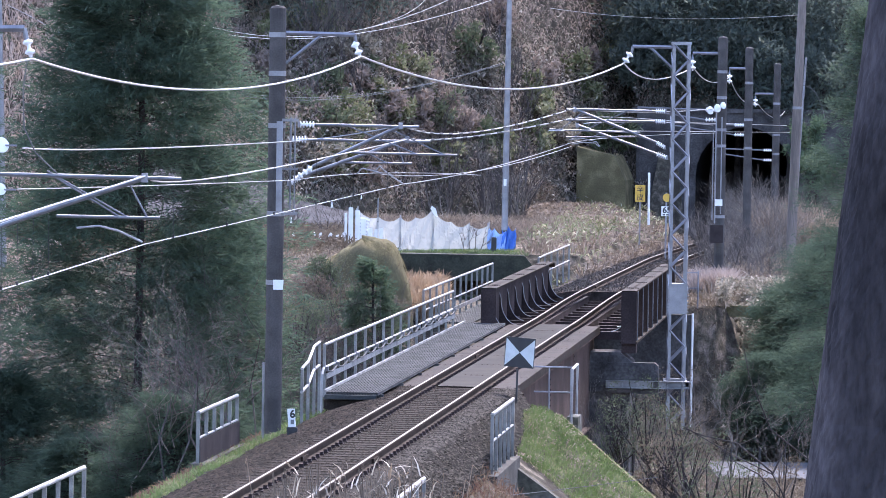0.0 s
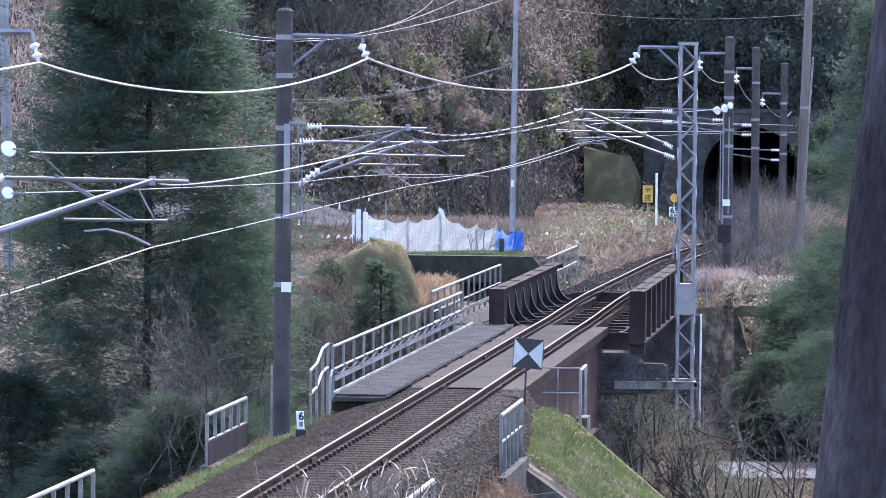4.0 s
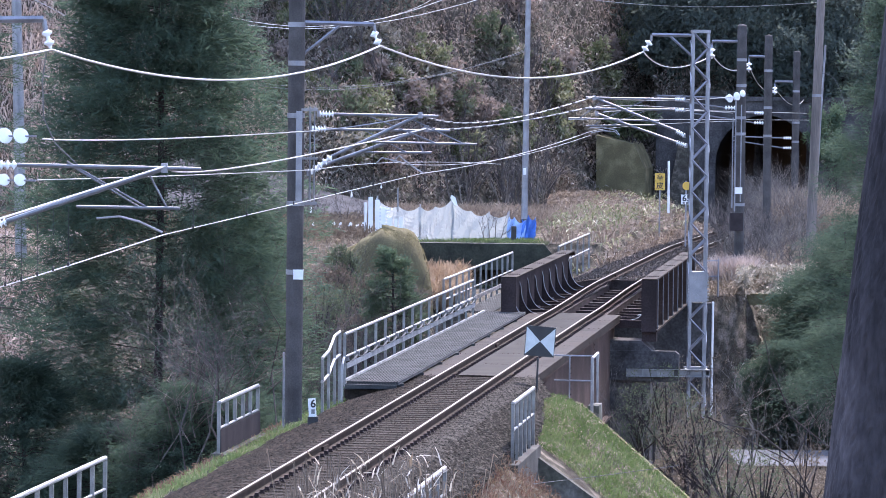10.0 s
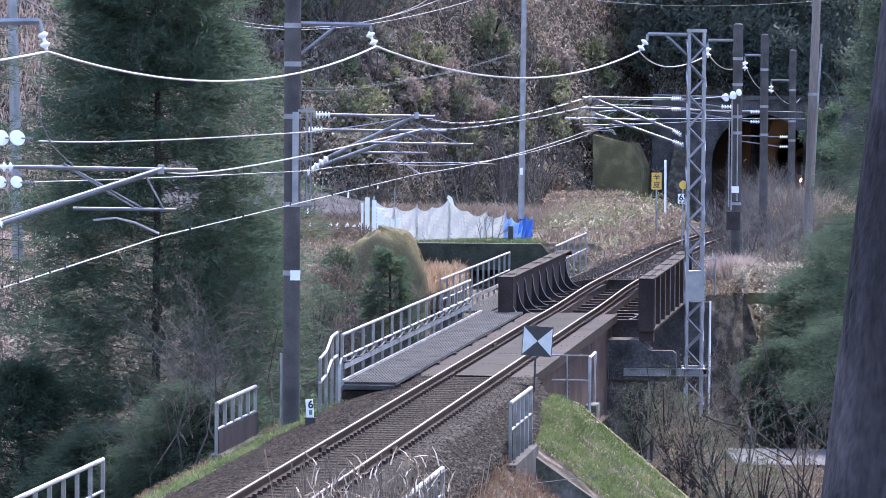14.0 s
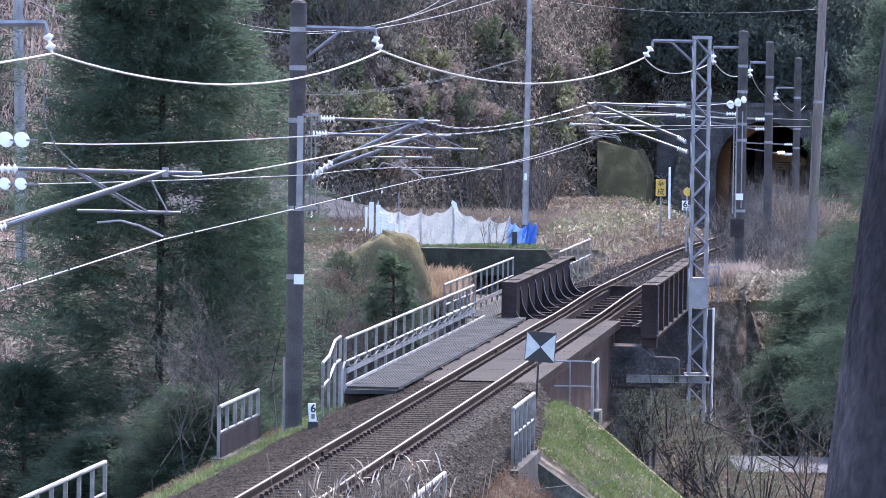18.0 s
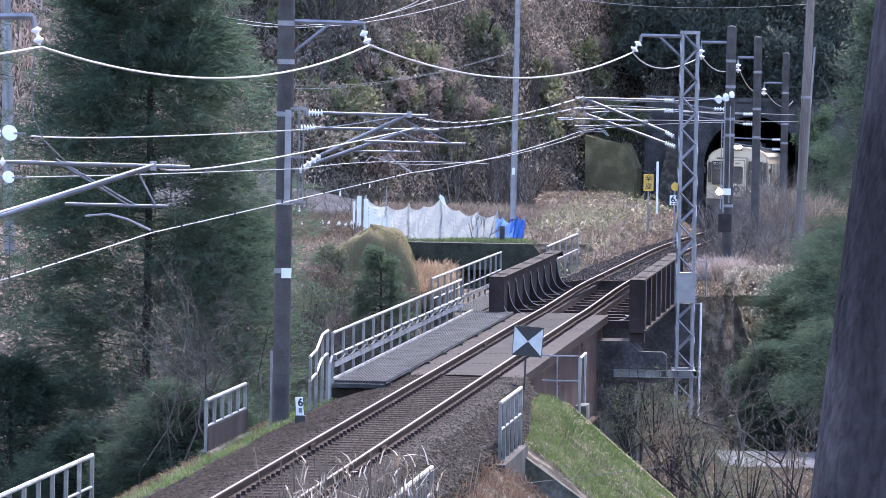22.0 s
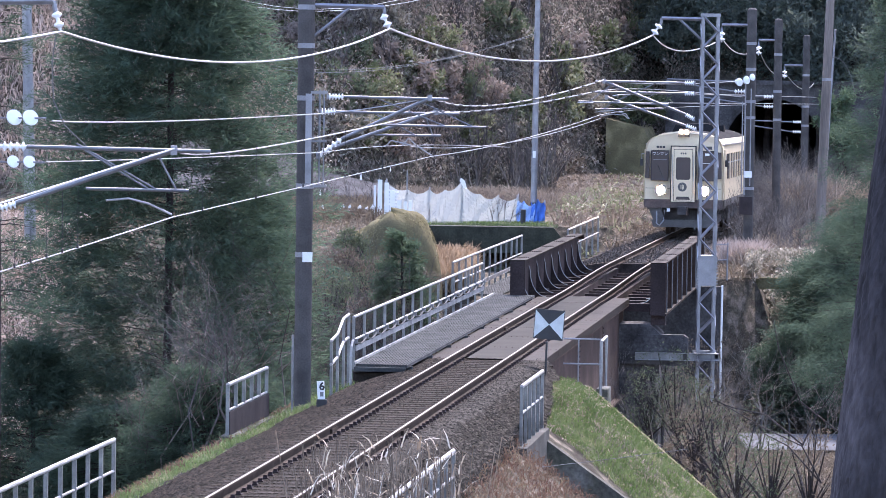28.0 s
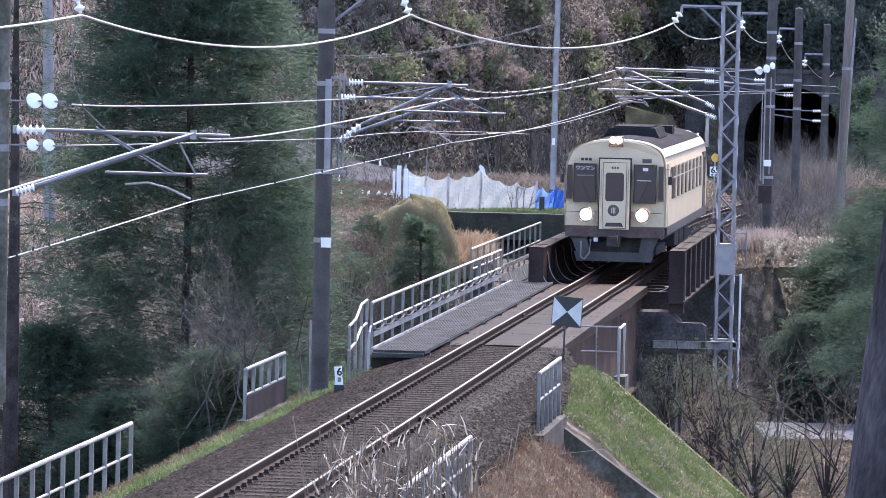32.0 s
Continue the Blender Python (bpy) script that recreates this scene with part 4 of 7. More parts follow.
for spot, rr in (((-5.69, 51.00, 4.96), 0.083), ((-5.70, 51.00, 4.39), 0.064)):
    o = thing("strain_insulator", "pair of white porcelain disc insulators on the wire", "insulator", Matrix.Translation(spot), "strain insulators")
    for k in (0, 1):
        sh = Shape()
        sh.lathe([(0.03, -0.04), (rr, -0.02), (rr * 1.3, 0.015), (rr * 1.25, 0.03), (0.03, 0.04)], pose(k * 0.21 - 0.02, 0, 0, 70, 0, 30), 18)
        part("disc", sh, PORCELAIN, o)
        part("pin_cap", Shape().lathe([(0.026, -0.1), (0.034, -0.06), (0.034, -0.03)], pose(k * 0.21 - 0.02, 0, 0, 70, 0, 30), 12), DARK_RUST, o, "dark metal pin cap")
    part("rod", Shape().tube([(-0.35, 0, 0), (0.4, 0, 0)], 0.014, 6), STEEL, o)
fe = thing("feeder_support", "steel bracket arm with a hanging white insulator", "bracket", Matrix.Translation((-6.17, 51.00, 6.45)), "feeder arms")
oo = Vector((-6.17, 51.00, 6.45))
part("arm", Shape().tube([(0, 0, 0), Vector((-5.21, 51.00, 6.47)) - oo], 0.05, 6).tube([Vector((-5.21, 51.00, 6.47)) - oo, Vector((-5.18, 51.00, 6.32)) - oo], 0.035, 6), STEEL, fe)
sh = Shape()
insulator(sh, Vector((-5.18, 51.00, 6.35)) - oo, Vector((-5.12, 51.00, 6.10)) - oo, 2, 0.07)
part("insulator", sh, PORCELAIN, fe)
dw = thing("drop_cable", "thin dark jumper cable hanging from the feeder", "wire", group="overhead wires")
part("cable", Shape().tube([(-5.17, 51.00, 6.08), (-5.22, 51.00, 5.67), (-5.20, 51.00, 5.19), (-5.05, 51.00, 4.87), (-4.70, 51.00, 4.54)], 0.009, 6), DARK_WIRE, dw)
part("lever", Shape().tube([(-4.90, 51.00, 4.64), (-3.86, 51.00, 4.06)], 0.014, 6), PIPE, dw)

# near pole's two cantilevers
cantilever((-2.52, 72.00, 4.75), 72, [(-2.34, 72.00, 5.11), (-2.06, 72.00, 5.11)], [(-2.52, 72.00, 4.03), (-2.09, 72.00, 4.34)], (-0.49, 72.00, 5.11), (-0.16, 72.00, 5.09), [(-1.39, 72.00, 4.61), (0.54, 72.00, 4.59)], [(-0.98, 72.00, 4.24), (-0.87, 72.00, 4.37), (-0.72, 72.00, 4.24), (-0.44, 72.00, 4.06)])
cantilever((-2.54, 72.00, 4.13), 73, [(-2.54, 74.00, 4.81), (-2.26, 74.00, 4.81)], [(-2.52, 74.00, 4.01), (-2.38, 74.00, 4.11)], (-0.39, 74.00, 4.84), (0.05, 74.00, 4.80), [(-1.53, 74.00, 4.39), (-0.29, 74.00, 4.39)], [(-1.32, 74.00, 4.18), (-1.22, 74.00, 4.29), (-1.00, 74.00, 4.24), (-0.85, 74.00, 4.20)])

# lattice mast on the pier's bracket
MD = 99.6
mast_at = Matrix.Translation((6.35, 99.60, -1.47))
mast = thing("lattice_mast", "galvanised steel lattice catenary mast on a bridge bracket", "mast", mast_at, "line poles")
W_, HT = 0.19, 8.5
for x in (-W_, W_):
    for y in (-W_, W_):
        part("corner_angle", Shape().box(x - 0.035, x + 0.035, y - 0.035, y + 0.035, -1.2, HT), STEEL, mast)
for y in (-W_ - 0.036, W_ + 0.036):
    z, sgn = -1.1, 1
    while z < HT - 0.3:
        part("lacing_bar", Shape().tube([(-W_ * sgn, y, z), (W_ * sgn, y, z + 0.4)], 0.022, 4), STEEL, mast)
        z, sgn = z + 0.4, -sgn
for x in (-W_ - 0.036, W_ + 0.036):
    z, sgn = -0.9, 1
    while z < HT - 0.3:
        part("lacing_bar", Shape().tube([(x, -W_ * sgn, z), (x, W_ * sgn, z + 0.4)], 0.022, 4), STEEL, mast)
        z, sgn = z + 0.4, -sgn
part("cap_plate", Shape().box(-0.24, 0.24, -0.24, 0.24, HT - 0.02, HT + 0.06), STEEL, mast)
part("splice_plate", Shape().box(-0.235, 0.235, -0.245, 0.245, 1.72, 2.48), STEEL, mast, "riveted steel splice plate")
rv = Shape()
for i in range(9):
    for x in (-0.25, 0.25):
        rv.box(x - 0.02, x + 0.02, -0.262, -0.245, 1.76 + i * 0.08, 1.79 + i * 0.08)
part("rivet_row", rv, STEEL, mast)["kind"] = "stuff"
bk = thing("mast_bracket", "riveted steel channel bracket bolted to the pier", "bracket", mast_at)
part("channel", Shape().box(-1.8, 0.3, -0.70, -0.68, -0.12, 0.04).box(-1.8, 0.3, -0.78, -0.68, 0.04, 0.055).box(-1.8, 0.3, -0.78, -0.68, -0.135, -0.12), PIPE, bk)
for i in range(6):
    part("web_stiffener", Shape().box(-1.78 + i * 0.38, -1.75 + i * 0.38, -0.775, -0.70, -0.12, 0.04), PIPE, bk)
part("channel", Shape().box(-0.3, 0.3, 0.26, 0.34, -0.2, 0.06), STEEL, bk)
for x in (-0.28, 0.2):
    part("cross_piece", Shape().box(x, x + 0.08, -0.7, 0.3, -0.08, 0.02), STEEL, bk)
mb = Vector((6.35, 99.60, -1.47))
arm = Shape()
arm.tube([Vector((5.12, 99.60, 6.96)) - mb, Vector((6.20, 99.60, 6.95)) - mb], 0.05, 6)
arm.tube([Vector((5.57, 99.60, 6.94)) - mb, Vector((6.20, 99.60, 6.37)) - mb], 0.035, 6)
arm.tube([Vector((5.12, 99.60, 6.96)) - mb, Vector((5.10, 99.60, 6.79)) - mb], 0.04, 6)
part("feeder_arm", arm, STEEL, mast)
i2 = Shape()
insulator(i2, Vector((5.09, 99.60, 6.82)) - mb, Vector((4.91, 99.60, 6.53)) - mb, 2, 0.11)
part("feeder_insulator", i2, PORCELAIN, mast)
cantilever((6.12, 99.60, 5.15), MD, [(5.97, 99.60, 5.34), (5.72, 99.60, 5.34)], [(5.97, 99.60, 4.43), (5.76, 99.60, 4.55)], (3.69, 99.60, 5.36), (3.48, 99.60, 5.36), [(5.33, 99.60, 4.79), (3.05, 99.60, 4.84)], [(4.34, 99.60, 4.42), (4.26, 99.60, 4.54), (3.91, 99.60, 4.62), (3.55, 99.60, 4.59)])
cantilever((6.13, 99.60, 4.58), MD, [(6.03, 100.60, 5.07), (5.78, 100.60, 5.07)], [(6.08, 100.60, 4.16), (5.82, 100.60, 4.25)], (3.80, 100.60, 4.95), (3.51, 100.60, 5.08), [(5.24, 100.60, 4.68), (3.52, 100.60, 4.64)], [(4.35, 100.60, 4.41), (4.26, 100.60, 4.50), (3.95, 100.60, 4.52), (3.66, 100.60, 4.46)])
pole("drain_pipe", "white plastic pipe standing beside the pier", (7.04, 104.00, -2.38), (7.05, 104.00, -0.00), 0.03, 0.03, WHITE, group="")

# far concrete poles
fp1 = pole("catenary_pole", "grey concrete catenary pole with steel bands and wire weights", (9.11, 123.00, 0.10), (9.13, 123.00, 7.55), 0.155, 0.15, POLE_CONCRETE, (1.9, 4.1, 4.6, 5.6, 6.4))
fp2 = pole("catenary_pole", "grey concrete catenary pole near the tunnel", (11.34, 140.00, 0.33), (11.33, 140.00, 7.45), 0.148, 0.14, POLE_CONCRETE, (3.6, 4.6, 5.9))
fp3 = pole("catenary_pole", "grey concrete catenary pole near the tunnel mouth", (14.51, 165.00, 0.08), (14.54, 165.00, 7.11), 0.155, 0.145, POLE_CONCRETE, (3.3, 4.1, 5.4))
for ob, x0, x1, y0, d in ((fp1, 1254, 1306, 70, 123), (fp2, 1318, 1353, 96, 140), (fp3, 1366, 1403, 140, 165)):
    o = ob.matrix_basis.translation
    k = 7000 / d
    dx0, zz = (x0 - x1) / k, 0
    top = {123: 0.0, 140: 0.0, 165: 0.0}[d]
    h = 5.72 - (y0 - 147) * d / 7000 - o.z
    part("feeder_arm", Shape().tube([(0, 0, h), (dx0, 0, h), (dx0, 0, h - 0.2)], 0.05, 6), STEEL, ob)
    i3 = Shape()
    insulator(i3, (dx0, 0, h - 0.2), (dx0, 0, h - 0.55), 2, 0.11)
    part("feeder_insulator", i3, PORCELAIN, ob)
    for hh, dz in ((h - 2.0 * d / 140, 0.0), (h - 2.35 * d / 140, -0.25)):
        part("cantilever_pipe", Shape().tube([(-0.5, 0, hh), (-2.6, 0, hh + 0.05 - dz)], 0.03, 6), PIPE, ob)
        i4 = Shape()
        insulator(i4, (-0.15, 0, hh), (-0.5, 0, hh), 4, 0.07)
        part("insulator", i4, PORCELAIN, ob)
sh = Shape()
for x, y, r in ((1284, 174, 0.12), (1297, 170, 0.12), (1307, 165, 0.1)):
    sh.lathe([(0.03, -0.05), (r, -0.02), (r * 1.1, 0.02), (0.03, 0.05)], Matrix.Translation(Vector((0, 0, 0)) + Vector((8.95, 122.50, 5.37)) + Vector(((x - 1297) / 57, 0, (170 - y) / 57))) @ pose(0, 0, 0, 80, 0, 40), 16)
tagged(part("strain_insulator", sh, PORCELAIN), "white porcelain strain insulators at the far pole", "insulator", "strain insulators")
hard = thing("tension_gear", "steel tensioning rods and weights on the far pole", "tensioner", Matrix.Translation((9.06, 122.70, 3.10)))
part("rod", Shape().tube([(-0.12, 0, -1.3), (-0.12, 0, 2.3)], 0.025, 6).tube([(-0.2, 0, -1.2), (-0.2, 0, 1.6)], 0.02, 6).tube([(0.05, -0.1, -1.0), (0.05, -0.1, 2.0)], 0.02, 6), STEEL, hard)
part("weight", Shape().box(-0.26, 0.14, -0.15, 0.12, -1.9, -1.35), PANEL, hard)
part("marker_plate", Shape().box(-0.13, 0.1, -0.2, -0.18, -0.75, -0.55), WHITE, hard, "white marker plate")

# other poles
tp = pole("utility_pole", "slender pale steel utility pole on the terrace", (2.73, 138.50, -0.16), (2.79, 138.50, 9.44), 0.12, 0.09, STEEL, (3.2, 7.0), "utility poles")
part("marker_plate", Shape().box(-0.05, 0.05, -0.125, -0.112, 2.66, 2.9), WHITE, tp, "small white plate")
for i in range(5):
    part("guard_stripe", Shape().lathe([(0.126, 0.2 + i * 0.2), (0.126, 0.3 + i * 0.2)], None, 16), BLACK, tp, "black guard stripe")
pole("utility_pole", "leaning weathered wooden utility pole", (11.96, 130.00, -0.20), (12.25, 130.00, 9.64), 0.17, 0.13, POLE_WOOD, (5.6,), "utility poles")
pole("utility_pole", "thin steel pole beside the wooden one", (12.23, 131.00, 2.37), (12.48, 131.00, 7.05), 0.035, 0.035, STEEL, (), "utility poles")
pole("utility_pole", "grey steel utility pole behind the cedar", (-10.75, 100.00, 1.75), (-10.93, 100.00, 8.61), 0.15, 0.12, STEEL, (3.0,), "utility poles")

# wires

def hung(name, label, p, mid, q, r, material=None, clips=0, over=0.0):
    """A wire from p to q by way of its lowest part."""
    p, mid, q = Vector(p), Vector(mid), Vector(q)
    pts = []
    for i in range(25):
        t = i / 24 * (1 + over)
        l0, l1, l2 = (1 - t) * (1 - 2 * t), 4 * t * (1 - t), t * (2 * t - 1)
        pts.append(p * l0 + mid * l1 + q * l2)
    ob = part(name, Shape().tube(pts, r, 6), material or WIRE_MAT)
    for i in range(clips):
        t = (i + 0.5) / clips
        c = p * ((1 - t) * (1 - 2 * t)) + mid * (4 * t * (1 - t)) + q * (t * (2 * t - 1))
        d = (q - p).normalized() * (q - p).length / clips * 0.22
        part("sleeve", Shape().tube([c - d, c + d], r * 1.25, 6), BLACK, ob, "black wire sleeve")
    return tagged(ob, label, "wire", "overhead wires")


hung("feeder_wire", "thick pale feeder wire sagging between brackets", (-6.36, 41.00, 5.79), (-5.82, 46.00, 5.85), (-5.11, 51.00, 6.08), 0.016)
hung("feeder_wire", "thick pale feeder wire sagging between brackets", (-5.11, 51.00, 6.08), (-3.175, 61.50, 5.72), (-1.24, 72.00, 6.36), 0.017)
hung("feeder_wire", "thick pale feeder wire sagging between brackets", (-1.24, 72.00, 6.36), (1.835, 85.80, 5.823), (4.91, 99.60, 6.53), 0.02)
hung("feeder_wire", "thick pale feeder wire sagging to the next pole", (4.91, 99.60, 6.53), (6.36, 111.50, 6.19), (8.22, 123.00, 6.63), 0.017)
hung("feeder_wire", "thick pale feeder wire sagging to the next pole", (8.22, 123.00, 6.63), (9.34, 131.00, 6.21), (10.64, 140.00, 6.43), 0.017)
hung("feeder_wire", "thick pale feeder wire sagging to the next pole", (10.64, 140.00, 6.43), (12.08, 152.00, 5.60), (13.68, 165.00, 5.55), 0.017)
hung("feeder_wire", "thick pale feeder wire sagging to the tunnel", (13.68, 165.00, 5.55), (14.97, 172.00, 4.88), (16.21, 180.00, 5.10), 0.015)
# messengers and contact wires
hung("messenger_wire", "pale messenger wire of the overhead line", (-5.21, 51.00, 4.93), (-4.19, 58.00, 4.84), (-2.32, 72.00, 4.81), 0.011)
hung("messenger_wire", "pale messenger wire of the overhead line", (-5.67, 47.00, 3.92), (-4.72, 49.00, 4.23), (-3.61, 51.00, 4.60), 0.013)
hung("messenger_wire", "pale messenger wire of the overhead line", (-3.61, 51.00, 4.60), (-3.04, 60.00, 4.41), (-0.39, 74.00, 4.84), 0.012)
hung("messenger_wire", "pale messenger wire of the overhead line", (-2.32, 72.00, 4.81), (-1.39, 72.00, 4.94), (-0.47, 72.00, 5.12), 0.011)
hung("messenger_wire", "pale twisted messenger wire", (-0.47, 72.00, 5.12), (1.03, 85.00, 4.89), (3.69, 99.60, 5.39), 0.016, clips=16)
hung("messenger_wire", "pale twisted messenger wire", (-0.39, 74.00, 4.84), (1.16, 86.00, 4.81), (3.62, 99.60, 5.13), 0.016, clips=14)
hung("messenger_wire", "pale messenger wire toward the tunnel", (3.69, 99.60, 5.36), (6.48, 115.00, 5.25), (9.04, 123.00, 5.37), 0.013)
hung("messenger_wire", "pale messenger wire toward the tunnel", (3.62, 99.60, 5.10), (5.41, 110.00, 5.11), (8.86, 123.00, 4.84), 0.012)
hung("messenger_wire", "pale messenger wire toward the tunnel", (3.91, 99.60, 4.99), (6.81, 115.00, 4.96), (15.41, 170.00, 4.53), 0.014)
hung("messenger_wire", "pale messenger wire toward the tunnel", (3.05, 99.60, 4.81), (6.81, 115.00, 4.70), (15.53, 170.00, 4.24), 0.012)
hung("return_wire", "thin pale wire below the cantilevers", (-5.28, 51.00, 4.40), (-4.16, 60.00, 4.25), (-2.31, 72.00, 4.10), 0.008)
hung("return_wire", "thin pale wire below the cantilevers", (-2.50, 73.00, 4.06), (-0.97, 80.00, 4.08), (1.25, 92.00, 3.82), 0.008)
hung("contact_wire", "bright grooved contact wire above the track", (-5.53, 47.00, 3.15), (-4.65, 49.00, 3.40), (-3.64, 51.00, 3.71), 0.008)
hung("contact_wire", "bright grooved contact wire above the track", (-3.64, 51.00, 3.71), (-2.44, 60.00, 3.81), (-0.44, 72.00, 4.05), 0.007)
hung("contact_wire", "bright grooved contact wire above the track", (-0.44, 72.00, 4.05), (1.41, 86.00, 4.12), (3.55, 99.60, 4.49), 0.009)
hung("contact_wire", "thin contact wire above the track", (-0.85, 74.00, 4.18), (1.19, 88.00, 4.01), (3.66, 100.60, 4.41), 0.008)
hung("contact_wire", "bright grooved contact wire toward the tunnel", (3.55, 99.60, 4.49), (5.51, 112.00, 4.55), (9.04, 123.00, 4.60), 0.008)
for i in range(12):
    t = (i + 0.5) / 12
    a = Vector((-5.53, 47.00, 3.15)).lerp(Vector((-3.64, 51.00, 3.71)), t) if i < 6 else Vector((-3.64, 51.00, 3.71)).lerp(Vector((-0.44, 72.00, 4.05)), (t - 0.5) * 2)
    h = 0.35 + 0.5 * (1 - abs(2 * ((t * 2) % 1) - 1)) * 0 + 0.4
    tagged(part("dropper", Shape().tube([a + Vector((0, 0, 0.0)), a + Vector((0, 0, h))], 0.003, 4).box(-0.012, 0.012, -0.02, 0.02, -0.01, 0.035, Matrix.Translation(a)), BLACK), "thin dark dropper between messenger and contact wire", "wire", "droppers")
# telephone and power wires behind
hung("power_wire", "thin pale power wire crossing the valley", (-8.69, 125.00, 8.11), (-4.37, 135.00, 7.49), (1.57, 150.00, 8.99), 0.012, over=0.6)
hung("power_wire", "thin pale power wire crossing the valley", (-8.69, 125.00, 8.26), (-4.37, 135.00, 7.56), (0.28, 150.00, 9.04), 0.012, over=0.6)
hung("power_wire", "thin pale power wire crossing the valley", (-2.93, 140.00, 7.80), (-1.38, 145.00, 8.34), (-0.36, 150.00, 9.04), 0.010, over=0.8)
hung("telephone_cable", "slack grey telephone cable to the terrace pole", (-6.96, 120.00, 5.80), (-2.71, 130.00, 5.50), (2.77, 138.50, 6.87), 0.011, DARK_WIRE)
hung("telephone_cable", "slack grey telephone cable to the terrace pole", (-6.96, 120.00, 5.87), (-2.71, 130.00, 5.57), (2.77, 138.50, 6.81), 0.009, DARK_WIRE)
hung("power_wire", "thin grey wire high on the hillside", (5.18, 170.00, 9.42), (9.74, 165.00, 8.96), (13.07, 140.00, 8.66), 0.010)
hung("power_wire", "thin grey wire by the cedar", (-10.67, 100.00, 7.78), (-9.81, 100.00, 7.36), (-9.06, 100.00, 6.93), 0.010)
hung("guy_wire", "thin guy wire of the wooden pole", (12.15, 130.00, 6.11), (12.70, 130.00, 5.93), (13.05, 130.00, 5.00), 0.012, DARK_WIRE)
hung("low_wire", "thin dark wire stretched over the grass bank", (1.50, 66.00, -0.99), (2.71, 68.00, -1.04), (4.18, 70.00, -1.04), 0.006, BLACK)

# ---- signs ----
dia = thing("warning_board", "square black and white triangle marker board on a thin dark post", "sign", Matrix.Translation((1.79, 77.50, -0.78)))
dm_ = Vector((1.79, 77.50, -0.78))
part("post", Shape().tube([(0, 0, -0.4), Vector((1.83, 77.50, 0.32)) - dm_ + Vector((0, 0.02, 0))], 0.02, 8), BLACK, dia)
cen = Vector((1.87, 77.50, 0.65)) - dm_
tilt = Matrix.Translation(cen) @ pose(0, 0, 0, 0, 4, -8)
hw = 0.295
part("board", Shape().box(-hw, hw, 0.0, 0.015, -hw, hw, tilt), BLACK, dia)
for sx in (-1, 1):
    part("white_triangle", Shape().prism([(0.0, 0.0), (sx * hw * 0.96, hw * 0.92), (sx * hw * 0.96, -hw * 0.92)], -0.006, -0.001, tilt), SIGN_WHITE, dia, "white painted triangle")


def lettering(text, size, m, material, parent, name="lettering", bold=0.0):
    cu = bpy.data.curves.new(name, "FONT")
    cu.body, cu.size, cu.align_x, cu.align_y, cu.extrude, cu.offset = text, size, "CENTER", "CENTER", 0.002, bold
    tmp = new(name, cu)
    me = bpy.data.meshes.new_from_object(tmp.evaluated_get(bpy.context.evaluated_depsgraph_get()))
    bpy.data.objects.remove(tmp)
    me.materials.clear()
    me.materials.append(material)
    return part(name, me, None, parent, at=m)


kp = thing("distance_marker", "small white post marker with a black figure", "sign", Matrix.Translation((-2.31, 69.50, -0.30)))
part("plate", Shape().box(-0.065, 0.065, 0.0, 0.03, 0.1, 0.42, pose(0, 0, 0, 0, -4, -6)), WHITE, kp)
part("foot", Shape().box(-0.09, 0.09, -0.04, 0.06, -0.35, 0.1), BLACK, kp)
lettering("6", 0.19, pose(0.0, -0.006, 0.325, 90, -4, -6), BLACK, kp, "figure", 0.006)
part("lower_bar", Shape().box(-0.03, 0.03, -0.004, -0.001, 0.15, 0.23), PIPE, kp)
sp = thing("speed_sign", "white speed limit board with black figures below a yellow disc", "sign", Matrix.Translation((8.48, 140.00, 0.31)))
so = Vector((8.48, 140.00, 0.31))
part("post", Shape().tube([(0, 0.03, -0.5), (0, 0.03, Vector((8.46, 140.00, 2.31)).z - so.z)], 0.03, 8), STEEL, sp)
zc = Vector((8.57, 140.00, 1.65)).z - so.z
part("board", Shape().box(-0.17, 0.21, -0.01, 0.01, zc - 0.17, zc + 0.17), WHITE, sp)
lettering("65", 0.3, pose(0.02, -0.014, zc + 0.03, 90, 0, 0), BLACK, sp, "figure", 0.008)
part("lower_bars", Shape().box(-0.12, -0.04, -0.014, -0.011, zc - 0.15, zc - 0.1).box(0.0, 0.14, -0.014, -0.011, zc - 0.15, zc - 0.1), BLACK, sp)
zd = Vector((8.57, 140.00, 2.13)).z - so.z
part("yellow_disc", Shape().lathe([(0.15, -0.01), (0.15, 0.01)], Matrix.Translation((0.02, -0.01, zd)) @ pose(0, 0, 0, 90, 0, 0), 20), YELLOW, sp, "yellow round disc")
yb = thing("tunnel_name_board", "yellow board with dark characters on a post", "sign", Matrix.Translation((8.09, 150.00, 0.35)))
yo = Vector((8.09, 150.00, 0.35))
z1, z2 = Vector((8.09, 150.00, 1.70)).z - yo.z, Vector((8.08, 150.00, 2.34)).z - yo.z
part("post", Shape().tube([(0, 0.03, -0.4), (0, 0.03, z1)], 0.03, 8), STEEL, yb)
part("board", Shape().box(-0.19, 0.19, -0.01, 0.01, z1, z2), YELLOW, yb)
for ch, zz in (("辛", z2 - 0.18), ("皮", z1 + 0.16)):
    lettering(ch, 0.27, pose(0, -0.014, zz, 90, 0, 0), BLACK, yb, "character", 0.004)
pole("white_post", "plain white marker post by the tunnel", (8.54, 152.00, 1.37), (8.53, 152.00, 2.76), 0.045, 0.045, WHITE, (), "")

